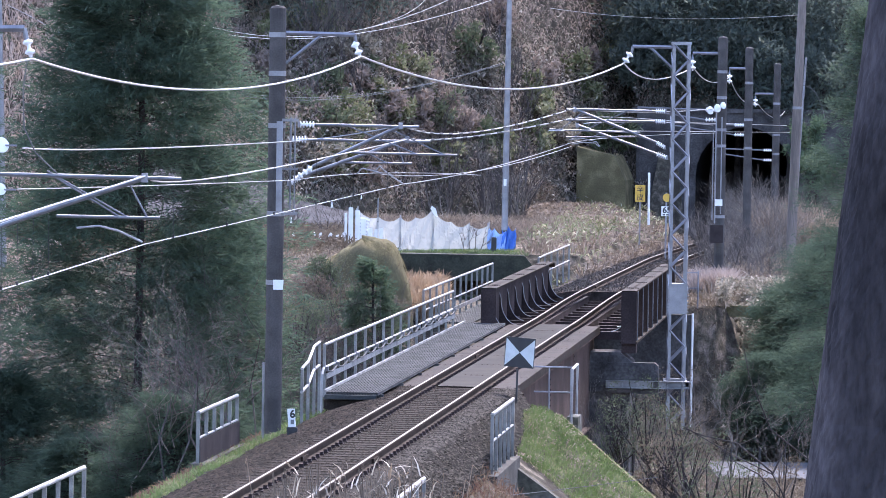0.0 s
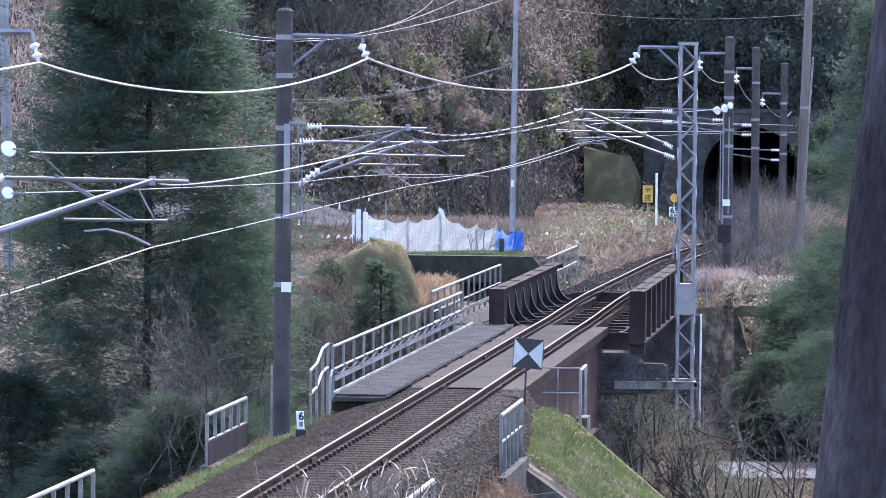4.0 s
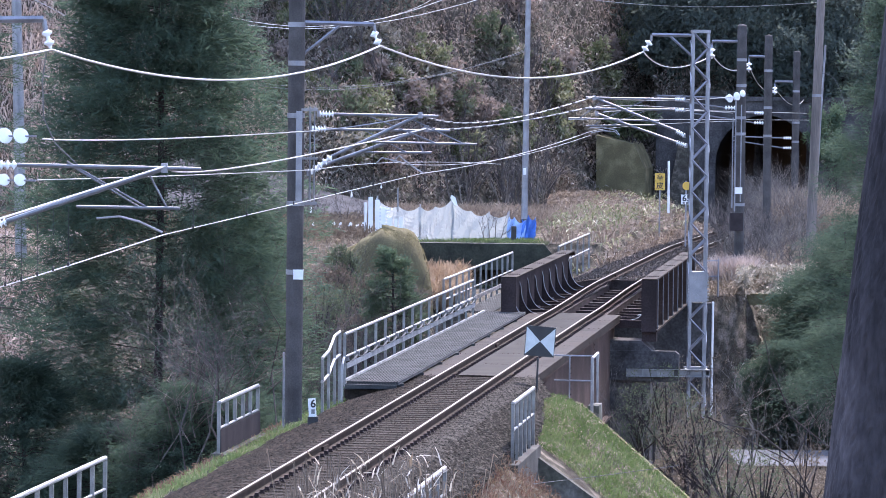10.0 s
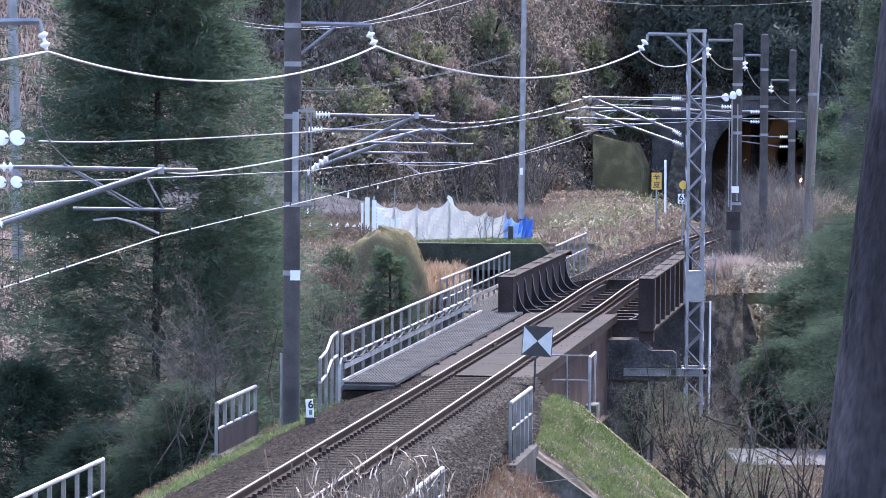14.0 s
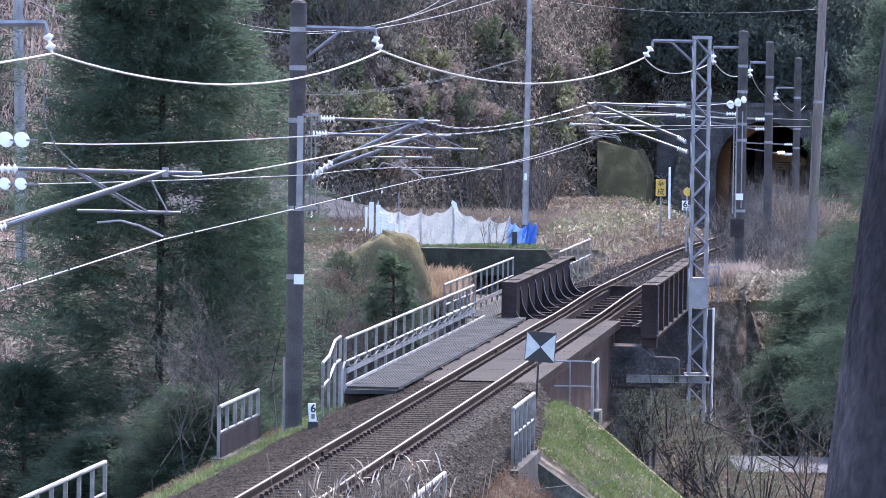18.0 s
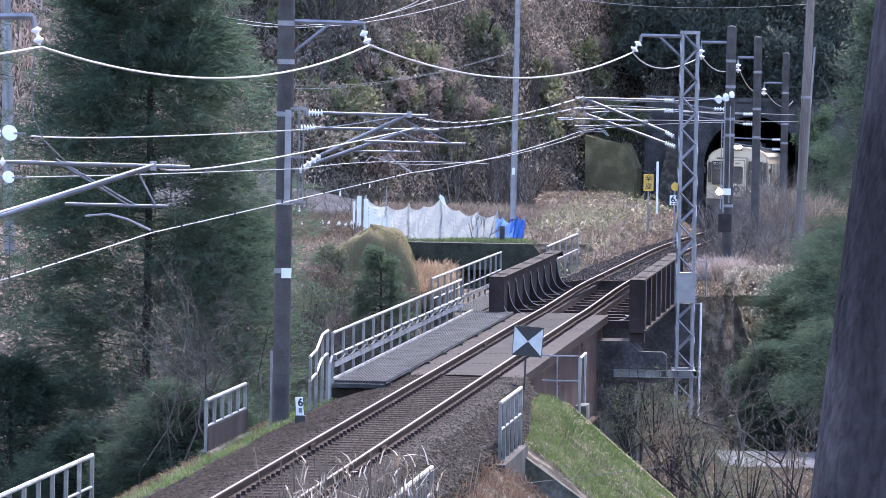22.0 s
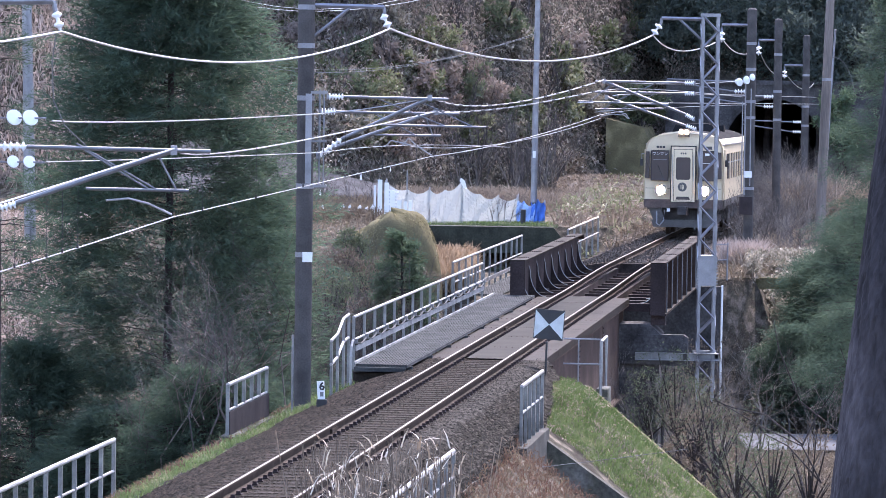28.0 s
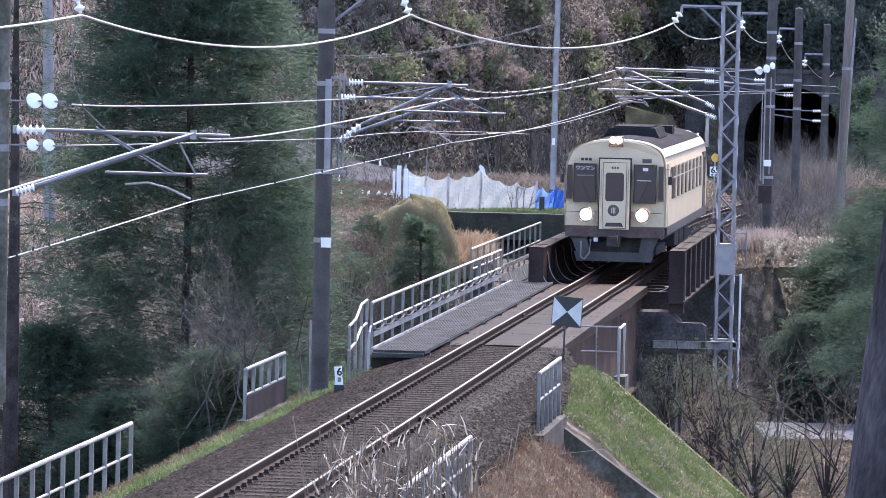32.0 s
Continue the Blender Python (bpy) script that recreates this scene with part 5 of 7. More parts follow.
# ---- the train ----
CREAM = mat("train_cream_paint", (0.68, 0.55, 0.37), 0.4, var=0.06, scale=1.2, fine=20)
TRAIN_GREY = mat("train_grey_skirt", (0.075, 0.07, 0.068), 0.55, var=0.25, scale=2, fine=20)
TRAIN_DARK = mat("train_underframe", (0.045, 0.04, 0.04), 0.8, var=0.4, scale=3, fine=20)
TRAIN_BAND = mat("train_brown_band", (0.085, 0.07, 0.066), 0.7, var=0.3, scale=3, fine=20, spec=0.15)
ROOF = mat("train_roof", (0.026, 0.025, 0.026), 0.9, var=0.3, scale=2, fine=20, spec=0.06)
GLASS = mat("dark_window_glass", (0.08, 0.067, 0.064), 0.08, var=0.1, scale=1)
RUBBER = mat("black_rubber", (0.02, 0.02, 0.022), 0.7, var=0.2, scale=5)
LAMP = glow("headlamp_glow", (1.0, 0.62, 0.33), 42.0)
TRAIN_LEN = 13.6
train = thing("railcar", "cream single diesel railcar with grey skirt and lit headlamps", "train")
half = [(1.32, 1.18), (1.33, 1.6), (1.33, 2.1), (1.31, 2.6), (1.27, 2.95), (1.17, 3.16), (0.95, 3.3), (0.6, 3.41), (0.0, 3.46)]
fine_half = []
for i in range(len(half) - 1):
    p0, p1, p2, p3 = [Vector(half[min(max(k, 0), len(half) - 1)]) for k in (i - 1, i, i + 1, i + 2)]
    if i == len(half) - 2:
        p3 = Vector((-half[i][0], half[i][1]))
    for u in (0.0, 0.25, 0.5, 0.75):
        fine_half.append(tuple(0.5 * (2 * p1 + (p2 - p0) * u + (2 * p0 - 5 * p1 + 4 * p2 - p3) * u * u + (3 * p1 - p0 - 3 * p2 + p3) * u ** 3)))
half = fine_half + [half[-1]]
prof = half + [(-x, z) for x, z in reversed(half[:-1])]
n = len(prof)
body = Shape()
rings = [(0.0, 0.955), (0.03, 0.97), (0.08, 0.985), (0.16, 0.995), (0.28, 1.0), (0.7, 1.0), (TRAIN_LEN - 0.2, 1.0), (TRAIN_LEN - 0.03, 0.985), (TRAIN_LEN, 0.96)]
for y, k in rings:
    for x, z in prof:
        zz = z if z < 2.9 else 2.9 + (z - 2.9) * (k if y else 0.9)
        yy = y + (0.16 * (abs(x) / 1.33) ** 3 if y < 0.1 else 0) + (0.12 * max(0, z - 2.5) if y < 0.1 else 0)
        body.v.append((x * k, yy, zz))
for i in range(len(rings) - 1):
    for j in range(n):
        p, q = i * n + j, i * n + (j + 1) % n
        body.f.append((p, q, q + n, p + n))
body.f += [tuple(range(n)), tuple((len(rings) - 1) * n + j for j in reversed(range(n)))]
body_ob = part("body", body, CREAM, train, smooth=True)
for face in body_ob.data.polygons:
    face.use_smooth = len(face.vertices) == 4 and abs(face.normal.y) < 0.75
part("roof_skin", Shape().prism([(1.12, 3.21), (0.95, 3.315), (0.6, 3.425), (0.0, 3.475), (-0.6, 3.425), (-0.95, 3.315), (-1.12, 3.21), (-0.95, 3.29), (-0.6, 3.40), (0.0, 3.45), (0.6, 3.40), (0.95, 3.29)], 0.9, TRAIN_LEN - 0.4), ROOF, train, "dull grey roof covering")
FR = -0.02


def pane(x0, x1, z0, z1, y=FR, name="windscreen", mtl=None, parent=None, lean=0.0, depth=0.05):
    w = part(name, Shape().prism([(x0 + 0.04, z0), (x1 - 0.04, z0), (x1, z0 + 0.05), (x1, z1 - 0.05), (x1 - 0.04, z1), (x0 + 0.04, z1), (x0, z1 - 0.05), (x0, z0 + 0.05)], y, y + depth), mtl or GLASS, parent or train)
    return w


# front, with its gangway door between two windscreens
for x0, x1 in ((-1.08, -0.49), (0.50, 1.06)):
    pane(x0, x1, 1.82, 2.82)
for sx in (-1, 1):
    part("quarter_window", Shape().prism([(sx * 1.13, 1.9), (sx * 1.27, 1.9), (sx * 1.25, 2.78), (sx * 1.13, 2.78)], -0.0, 0.3), GLASS, train)
part("door_surround", Shape().box(-0.425, 0.425, -0.05, 0.05, 1.12, 2.985), RUBBER, train, "black rubber gangway surround")
part("door_frame", Shape().box(-0.392, 0.392, -0.062, -0.04, 1.13, 2.95), CREAM, train)
part("door_seal", Shape().box(-0.312, 0.312, -0.068, -0.06, 1.15, 2.87), RUBBER, train, "thin black door seal")
gd = part("gangway_door", Shape().box(-0.298, 0.298, -0.08, -0.066, 1.165, 2.855), CREAM, train)
pane(-0.24, 0.24, 1.86, 2.6, -0.085, "door_window", None, gd, depth=0.02)
part("door_rail", Shape().tube([(-0.35, -0.1, 1.3), (-0.35, -0.1, 2.7)], 0.012, 6).tube([(0.35, -0.1, 1.3), (0.35, -0.1, 2.7)], 0.012, 6), WHITE_STEEL, gd)
part("emblem", Shape().lathe([(0.15, -0.004), (0.15, 0.004)], Matrix.Translation((-0.02, -0.085, 1.62)) @ pose(0, 0, 0, 90, 0, 0), 20), TRAIN_GREY, gd, "round grey emblem")
part("emblem_bars", Shape().box(-0.07, -0.05, -0.094, -0.09, 1.55, 1.69).box(-0.03, -0.01, -0.094, -0.09, 1.53, 1.7).box(0.01, 0.03, -0.094, -0.09, 1.55, 1.69), CREAM, gd)
part("door_step", Shape().prism([(-0.24, 1.2), (0.24, 1.2), (0.2, 1.3), (-0.2, 1.3)], -0.085, -0.07), TRAIN_BAND, gd)
part("number_bars", Shape().box(-0.09, -0.04, -0.082, -0.075, 2.7, 2.76).box(-0.02, 0.03, -0.082, -0.075, 2.7, 2.76).box(0.05, 0.1, -0.082, -0.075, 2.7, 2.76), TRAIN_GREY, gd)
lettering("ワンマン", 0.13, pose(-0.78, -0.03, 2.70, 90, 0, 0), WHITE, train, "route_sign")
part("blind_strip", Shape().box(-1.0, -0.55, -0.03, -0.02, 2.5, 2.53), PIPE, train)
part("route_lamp", Shape().box(0.72, 0.86, -0.03, -0.02, 2.66, 2.74).box(0.58, 0.95, -0.03, -0.02, 2.4, 2.415), WHITE, train)
part("logo_bars", Shape().box(-0.9, -0.82, -0.005, 0.01, 2.9, 2.97).box(-0.8, -0.72, -0.005, 0.01, 2.9, 2.97).box(-0.7, -0.62, -0.005, 0.01, 2.9, 2.97), TRAIN_DARK, train)
part("vent_plate", Shape().box(0.7, 0.94, -0.0, 0.02, 2.87, 2.97), TRAIN_GREY, train)
part("waist_line", Shape().box(-1.25, -0.44, -0.01, 0.0, 1.56, 1.575).box(0.44, 1.25, -0.01, 0.0, 1.56, 1.575), TRAIN_GREY, train)
for x in (-0.74, 0.72):
    hl = part("headlamp", Shape().lathe([(0.12, -0.05), (0.15, 0.0), (0.15, 0.05)], Matrix.Translation((x, 0.0, 1.5)) @ pose(0, 0, 0, 90, 0, 0), 18), STEEL, train)
    part("lens", Shape().lathe([(0.145, -0.004), (0.125, 0.01)], Matrix.Translation((x, -0.06, 1.5)) @ pose(0, 0, 0, 90, 0, 0), 18), LAMP, hl, "warm glowing headlamp lens")
top = part("roof_lamp", Shape().prism([(-0.19, 3.28), (0.19, 3.28), (0.16, 3.54), (-0.16, 3.54)], 0.0, 0.45), TRAIN_GREY, train)
for x in (-0.085, 0.085):
    part("lens", Shape().lathe([(0.075, -0.004), (0.06, 0.01)], Matrix.Translation((x, -0.01, 3.44)) @ pose(0, 0, 0, 90, 0, 0), 14), LAMP, top, "warm glowing headlamp lens")
# sides
for sx in (-1, 1):
    X = sx * 1.345
    part("side_band", Shape().box(min(X - sx * 0.03, X), max(X - sx * 0.03, X), 0.5, TRAIN_LEN - 0.4, 0.98, 1.2), TRAIN_GREY, train)
    part("cab_door", Shape().box(min(X - sx * 0.04, X), max(X - sx * 0.04, X), 0.55, 1.25, 1.2, 2.85), CREAM, train)
    for i in range(8):
        y = 1.7 + i * 1.22
        w = part("side_window", Shape().box(min(X - sx * 0.06, X + sx * 0.002), max(X - sx * 0.06, X + sx * 0.002), y, y + 0.98, 1.88, 2.72), GLASS, train)
        part("window_bar", Shape().box(min(X, X + sx * 0.01), max(X, X + sx * 0.01), y, y + 0.98, 2.42, 2.45), WHITE_STEEL, w)
        part("pillar", Shape().box(min(X - sx * 0.02, X + sx * 0.025), max(X - sx * 0.02, X + sx * 0.025), y + 0.99, y + 1.21, 1.86, 2.74), CREAM, train)
    part("rain_gutter", Shape().box(min(sx * 1.23, sx * 1.30), max(sx * 1.23, sx * 1.30), 0.4, TRAIN_LEN - 0.2, 3.0, 3.04), WHITE_STEEL, train)
    dr = part("passenger_door", Shape().box(min(X - sx * 0.06, X), max(X - sx * 0.06, X), TRAIN_LEN - 1.6, TRAIN_LEN - 0.7, 1.0, 2.8), TRAIN_GREY, train)
    part("door_window", Shape().box(min(X - sx * 0.06, X + sx * 0.004), max(X - sx * 0.06, X + sx * 0.004), TRAIN_LEN - 1.45, TRAIN_LEN - 0.85, 1.8, 2.65), GLASS, dr)
    mir = part("mirror", Shape().box(min(sx * 1.36, sx * 1.46), max(sx * 1.36, sx * 1.46), 0.25, 0.28, 2.3, 2.52), TRAIN_DARK, train, "dark rear-view mirror")
    part("mirror_arm", Shape().tube([(sx * 1.28, 0.3, 2.7), (sx * 1.41, 0.28, 2.7), (sx * 1.41, 0.28, 2.5)], 0.012, 6), STEEL, mir)
    # wipers, seat backs' edge and sun visors behind the windscreens
    part("wiper", Shape().tube([(sx * 0.62, -0.06, 1.8), (sx * 0.86, -0.06, 2.35)], 0.012, 5), BLACK, train, "black windscreen wiper")
    part("windscreen_seal", Shape().tube([(sx * 0.5, -0.03, 1.83), (sx * 1.07, -0.03, 1.83), (sx * 1.07, -0.03, 2.82), (sx * 0.5, -0.03, 2.82), (sx * 0.5, -0.03, 1.83)], 0.014, 5), RUBBER, train)
    part("lamp_bezel", Shape().lathe([(0.2, -0.01), (0.2, 0.02), (0.16, -0.03)], Matrix.Translation((sx * 0.73, -0.02, 1.5)) @ pose(0, 0, 0, 90, 0, 0), 20), WHITE_STEEL, train, "bright lamp bezel")
# below the floor
part("front_band", Shape().prism([(-1.3, 1.2), (1.3, 1.2), (1.28, 0.92), (-1.28, 0.92)], 0.0, 0.4), TRAIN_BAND, train, "brown-grey bumper band")
part("underframe", Shape().box(-1.2, 1.2, 0.3, TRAIN_LEN - 0.3, 0.85, 1.2), TRAIN_DARK, train)
for sx in (-1, 1):
    part("pilot_plate", Shape().prism([(sx * 1.15, 0.92), (sx * 0.72, 0.92), (sx * 0.62, 0.42), (sx * 0.95, 0.42)], 0.12, 0.2), TRAIN_GREY, train, "grey pilot side plate")
part("pilot", Shape().prism([(-1.05, 0.52), (1.05, 0.52), (0.98, 0.28), (-0.98, 0.28)], 0.1, 0.16), TRAIN_GREY, train, "grey snow-plough plate")
part("pilot_back", Shape().box(-0.72, 0.72, 0.4, 0.5, 0.35, 0.92), TRAIN_DARK, train)
cp = part("coupler", Shape().box(-0.16, 0.16, -0.25, 0.5, 0.68, 0.98), TRAIN_DARK, train)
part("coupler_head", Shape().prism([(-0.16, 0.7), (0.16, 0.7), (0.13, 0.96), (-0.13, 0.96)], -0.4, -0.22), TRAIN_DARK, cp)
part("air_hose", Shape().tube([(-0.6, -0.05, 0.85), (-0.62, -0.12, 0.5), (-0.75, -0.14, 0.34), (-0.85, -0.1, 0.4), (-0.86, 0.0, 0.8)], 0.025, 6), PIPE, train, "looped grey air hose")
part("hose_cock", Shape().box(-0.52, -0.42, -0.08, 0.0, 0.8, 0.9), WHITE, train)
for y in (2.6, TRAIN_LEN - 2.6):
    bg = part("bogie", Shape().box(-1.0, -0.85, y - 1.3, y + 1.3, 0.4, 0.62).box(0.85, 1.0, y - 1.3, y + 1.3, 0.4, 0.62).box(-0.9, 0.9, y - 0.2, y + 0.2, 0.45, 0.85), TRAIN_DARK, train)
    for dy in (-0.95, 0.95):
        for x in (-0.6, 0.6):
            part("wheel", Shape().lathe([(0.1, -0.065), (0.43, -0.065), (0.43, 0.06), (0.1, 0.065)], Matrix.Translation((x, y + dy, 0.432)) @ pose(0, 0, 0, 0, 90, 0), 20), RAIL, bg)
for y in (5.0, 6.6, 8.2):
    part("engine_box", Shape().box(-1.15, 1.15, y, y + 1.3, 0.45, 0.9), TRAIN_DARK, train)
# on the roof
part("cooler_unit", Shape().prism([(-0.75, 3.4), (0.75, 3.4), (0.62, 3.66), (-0.62, 3.66)], 4.2, 6.6), ROOF, train, "grey roof cooler unit")
part("cooler_lid", Shape().box(-0.5, 0.5, 4.3, 6.5, 3.66, 3.70), ROOF, train)
part("fan_cowl", Shape().lathe([(0.4, 0), (0.4, 0.14), (0.34, 0.16)], Matrix.Translation((0.2, 7.6, 3.45)), 16), ROOF, train)
part("vent_box", Shape().box(0.1, 0.7, 8.6, 9.4, 3.36, 3.62), ROOF, train)
for i in range(3):
    part("roof_walk", Shape().box(-0.3 + i * 0.35, -0.2 + i * 0.35, 8.8, 12.2, 3.44, 3.5), TRAIN_GREY, train)
part("exhaust_pipe", Shape().tube([(1.3, TRAIN_LEN + 0.05, 2.9), (1.3, TRAIN_LEN + 0.05, 3.75)], 0.05, 8), WHITE_STEEL, train)

# ---- plants ----


def twig_mesh(base, height, spread, n0, depth, r0, up=0.6, bend=0.06):
    """A bare bush or tree of forking limbs, as one shape."""
    sh = Shape()

    def grow(p, d, ln, r, lev):
        q = p + d * ln * 0.5 + Vector((random.uniform(-1, 1), random.uniform(-1, 1), random.uniform(-0.4, 1))) * ln * bend
        e = p + d * ln
        sh.tube([p, q, e], r, 3 if lev > 0 else 5, r * 0.55, cap=False)
        if lev >= depth:
            return
        for _ in range(random.choice((2, 3, 3, 4))):
            nd = (d + Vector((random.gauss(0, spread), random.gauss(0, spread), random.gauss(up * 0.35, 0.3)))).normalized()
            grow(p.lerp(e, random.uniform(0.45, 1.0)), nd, ln * random.uniform(0.5, 0.8), r * 0.55, lev + 1)

    for _ in range(n0):
        d = Vector((random.gauss(0, 0.3), random.gauss(0, 0.3), 1)).normalized()
        grow(Vector(base) + Vector((random.gauss(0, 0.12), random.gauss(0, 0.12), 0)), d, height * random.uniform(0.35, 0.5), r0, 0)
    return sh


def bare_tree(name, label, base, height, n0=1, depth=4, r0=0.05, spread=0.55, group="bare bushes", bend=0.06, material=None):
    z = float(ground_z(base[0], base[1]))
    b = Vector((base[0], base[1], z - 0.1))
    ob = thing(name, label, "bush", Matrix.Translation(b), group)
    part("crown", twig_mesh((0, 0, 0), height, spread, n0, depth, r0, bend=bend), material or TWIG, ob)
    return ob


def cedar(label, base, top_z, radii, boughs, per, needles, material=None, low=0.05, size=0.17, plume=0.55, trunk_r=0.2, group="conifers", thick=1.0, limb=0.016):
    """A cedar: boughs that sag from the trunk, and on each of them feathery plumes of needles that point outwards."""
    z = float(ground_z(base[0], base[1]))
    b = np.array([base[0], base[1], z - 0.2])
    h = top_z - b[2]
    ob = thing("conifer", label, "tree", Matrix.Translation(Vector(b)), group)
    part("trunk", Shape().tube([(0, 0, 0), (0.05, 0, h * 0.5), (0, 0, h)], trunk_r, 10, 0.03), BARK, ob)
    rs, rr = zip(*radii)
    hb = np.random.uniform(low, 0.99, boughs)
    ab = np.random.uniform(0, 6.283, boughs)
    rb = np.interp(hb, rs, rr) * np.random.uniform(0.72, 1.12, boughs)

    def along(w, t):
        q = rb[w] * t
        return np.stack([np.cos(ab[w]) * q, np.sin(ab[w]) * q, hb[w] * h + rb[w] * (0.32 * t - 0.5 * t * t + 0.14 * t ** 4)], 1)

    sh = Shape()
    for i in range(boughs):
        sh.tube([tuple(along(np.array([i]), np.array([t]))[0]) for t in (0.0, 0.35, 0.7, 0.95)], limb, 3, limb * 0.3, cap=False)
    part("bough_frame", sh, BARK, ob)["kind"] = "stuff"
    n = boughs * per
    w = np.repeat(np.arange(boughs), per)
    t = np.random.uniform(0.12, 1.0, n) ** 0.7
    side = np.random.choice([-1.0, 1.0], n)
    c = along(w, t)
    lat = side * np.random.uniform(0, 1, n) * (0.34 * (1.05 - t) + 0.08) * rb[w]
    c += np.stack([-np.sin(ab[w]) * lat, np.cos(ab[w]) * lat, np.random.randn(n) * 0.05 * rb[w]], 1)
    turn = ab[w] + side * np.random.uniform(0.1, 0.9, n)
    ax = np.stack([np.cos(turn), np.sin(turn), np.random.normal(0.12, 0.28, n)], 1)
    ax /= np.linalg.norm(ax, axis=1)[:, None]
    ln = plume * np.random.uniform(0.55, 1.2, n)
    u = np.random.uniform(0, 1, n * needles)
    A, L = np.repeat(ax, needles, 0), np.repeat(ln, needles)
    p = np.repeat(c, needles, 0) + A * (L * (u - 0.2))[:, None] + np.random.randn(n * needles, 3) * (0.17 * thick * L * (1.05 - 0.6 * u))[:, None] * np.array([1, 1, 0.8])
    way = A + np.random.randn(n * needles, 3) * 0.42 + np.array([0, 0, 0.12])
    way /= np.linalg.norm(way, axis=1)[:, None]
    nl = size * np.random.uniform(0.55, 1.2, n * needles)
    v, f = sprigs(p, way, nl, nl * 0.155, 0.12)
    stuff("crown", v, f, material or CEDAR, "", "", parent=ob)
    return ob


def leafy_tree(label, base, centre_z, radius, clumps, per, material, size=0.16, tall=1.0, group="leafy trees", name="tree", cat="tree"):
    z = float(ground_z(base[0], base[1]))
    b = np.array([base[0], base[1], z - 0.15])
    ob = thing(name, label, cat, Matrix.Translation(Vector(b)), group)
    ch = centre_z - b[2]
    sh = Shape().tube([(0, 0, 0), (0.1, 0, ch * 0.5), (0, 0, ch)], 0.05 + radius * 0.05, 8, 0.03)
    cs = np.random.randn(clumps, 3)
    cs /= np.linalg.norm(cs, axis=1)[:, None]
    cs *= (np.random.uniform(0.25, 1.0, clumps) ** 0.5)[:, None] * radius * np.random.uniform(0.75, 1.15, clumps)[:, None]
    cs[:, 2] *= tall
    cs[:, 2] += ch
    for c in cs[::3]:
        sh.tube([(0, 0, max(0.1, min(ch, c[2]) * 0.7)), tuple(c)], 0.03, 3, 0.008, cap=False)
    part("trunk", sh, BARK, ob)
    v, f = plumes(cs, radius * np.random.uniform(0.2, 0.38, clumps), per, size * 1.15)
    stuff("crown", v, f, material, "", "", parent=ob)
    return ob


def scatter(name, label, category, xr, yr, n, length, material, keep=None, up=1.0, width=0.03, lift=0.0, bend=0.35, patch=None, make=None, bed=False):
    """Blades on the ground over a stretch of the plan."""
    X, Y = np.random.uniform(*xr, n), np.random.uniform(*yr, n)
    dx, dy = X - 0.04, Y - 73.7
    a, s = dx * N2[0] + dy * N2[1], dx * U2[0] + dy * U2[1]
    ok = np.ones(n, bool) if keep is None else keep(X, Y, a, s)
    if patch:
        ok &= ripple(X * 1.0 + 3, Y, patch) + np.random.uniform(-0.8, 0.8, n) > 0
    X, Y = X[ok], Y[ok]
    m = len(X)
    Z = ground_z(X, Y, False) + np.random.uniform(-0.05, 1, m) * lift
    if bed:
        Z = np.maximum(Z, np.interp(a[ok], [-2.9, -2.75, -1.55], [-0.95, -0.62, -0.24]) - 0.02)
    way = np.stack([np.random.randn(m) * 0.4, np.random.randn(m) * 0.4, np.full(m, up)], 1)
    way /= np.linalg.norm(way, axis=1)[:, None]
    ln = np.random.uniform(length[0], length[1], m)
    v, f = (make or blades)(np.stack([X, Y, Z - 0.02], 1), way, ln, width * np.random.uniform(0.6, 1.4, m), bend)
    return stuff(name, v, f, material, label, category)


def view_cut(X, Y):
    """The stretch of country on either side of the line of sight."""
    return (X > -0.135 * Y - 2) & (X < 0.135 * Y + 2)


# hillside: bamboo grass, dead leaves, dry reeds
def on_hill(X, Y, a, s):
    return (ground_z(X, Y, False) > 0.27) & view_cut(X, Y) & (s > 78) & ((np.abs(a - 0.0165 * np.maximum(s - 30, 0)) > 2.9) | (s > 110.5))


def open_hill(X, Y, a, s):
    return on_hill(X, Y, a, s) & ~((X > 0.046 * Y) & (ground_z(X, Y, False) > 5.6)) & (X > -0.078 * Y)


def low_hill(X, Y, a, s):
    return open_hill(X, Y, a, s) & (ground_z(X, Y, False) < 5.5 + 3.0 * np.random.rand(len(X)) + 1.5 * ripple(X, Y, 0.3))


def hill_spot(x, y):
    """The place on the hillside that lies at right angle shares x, y of the view from the tripod."""
    for d in np.arange(150.0, 226.0, 0.5):
        X, z = (x - 784) * d / 7000, 5.72 + (147 - y) * d / 7000
        g = float(ground_z(X, d, False))
        if g >= z:
            break
    return X, float(d), g


scatter("bamboo_grass", "dense bamboo grass with pale dead leaves on the hillside", "bamboo grass", (-26, 14), (150, 206), 190000, (0.2, 0.5), SASA, low_hill, up=0.45, width=0.085, lift=1.3, bend=0.6, make=sprigs)
scatter("hill_leaves", "brown dead leaves among the hillside brush", "brush", (-26, 12), (156, 214), 210000, (0.2, 0.5), BROWNLEAF, open_hill, up=0.7, width=0.06, lift=1.5, bend=0.5, make=sprigs)
def under_woods(X, Y, a, s):
    return view_cut(X, Y) & (X > 0.044 * Y) & (ground_z(X, Y, False) > 5.0) & (s > 110.5)


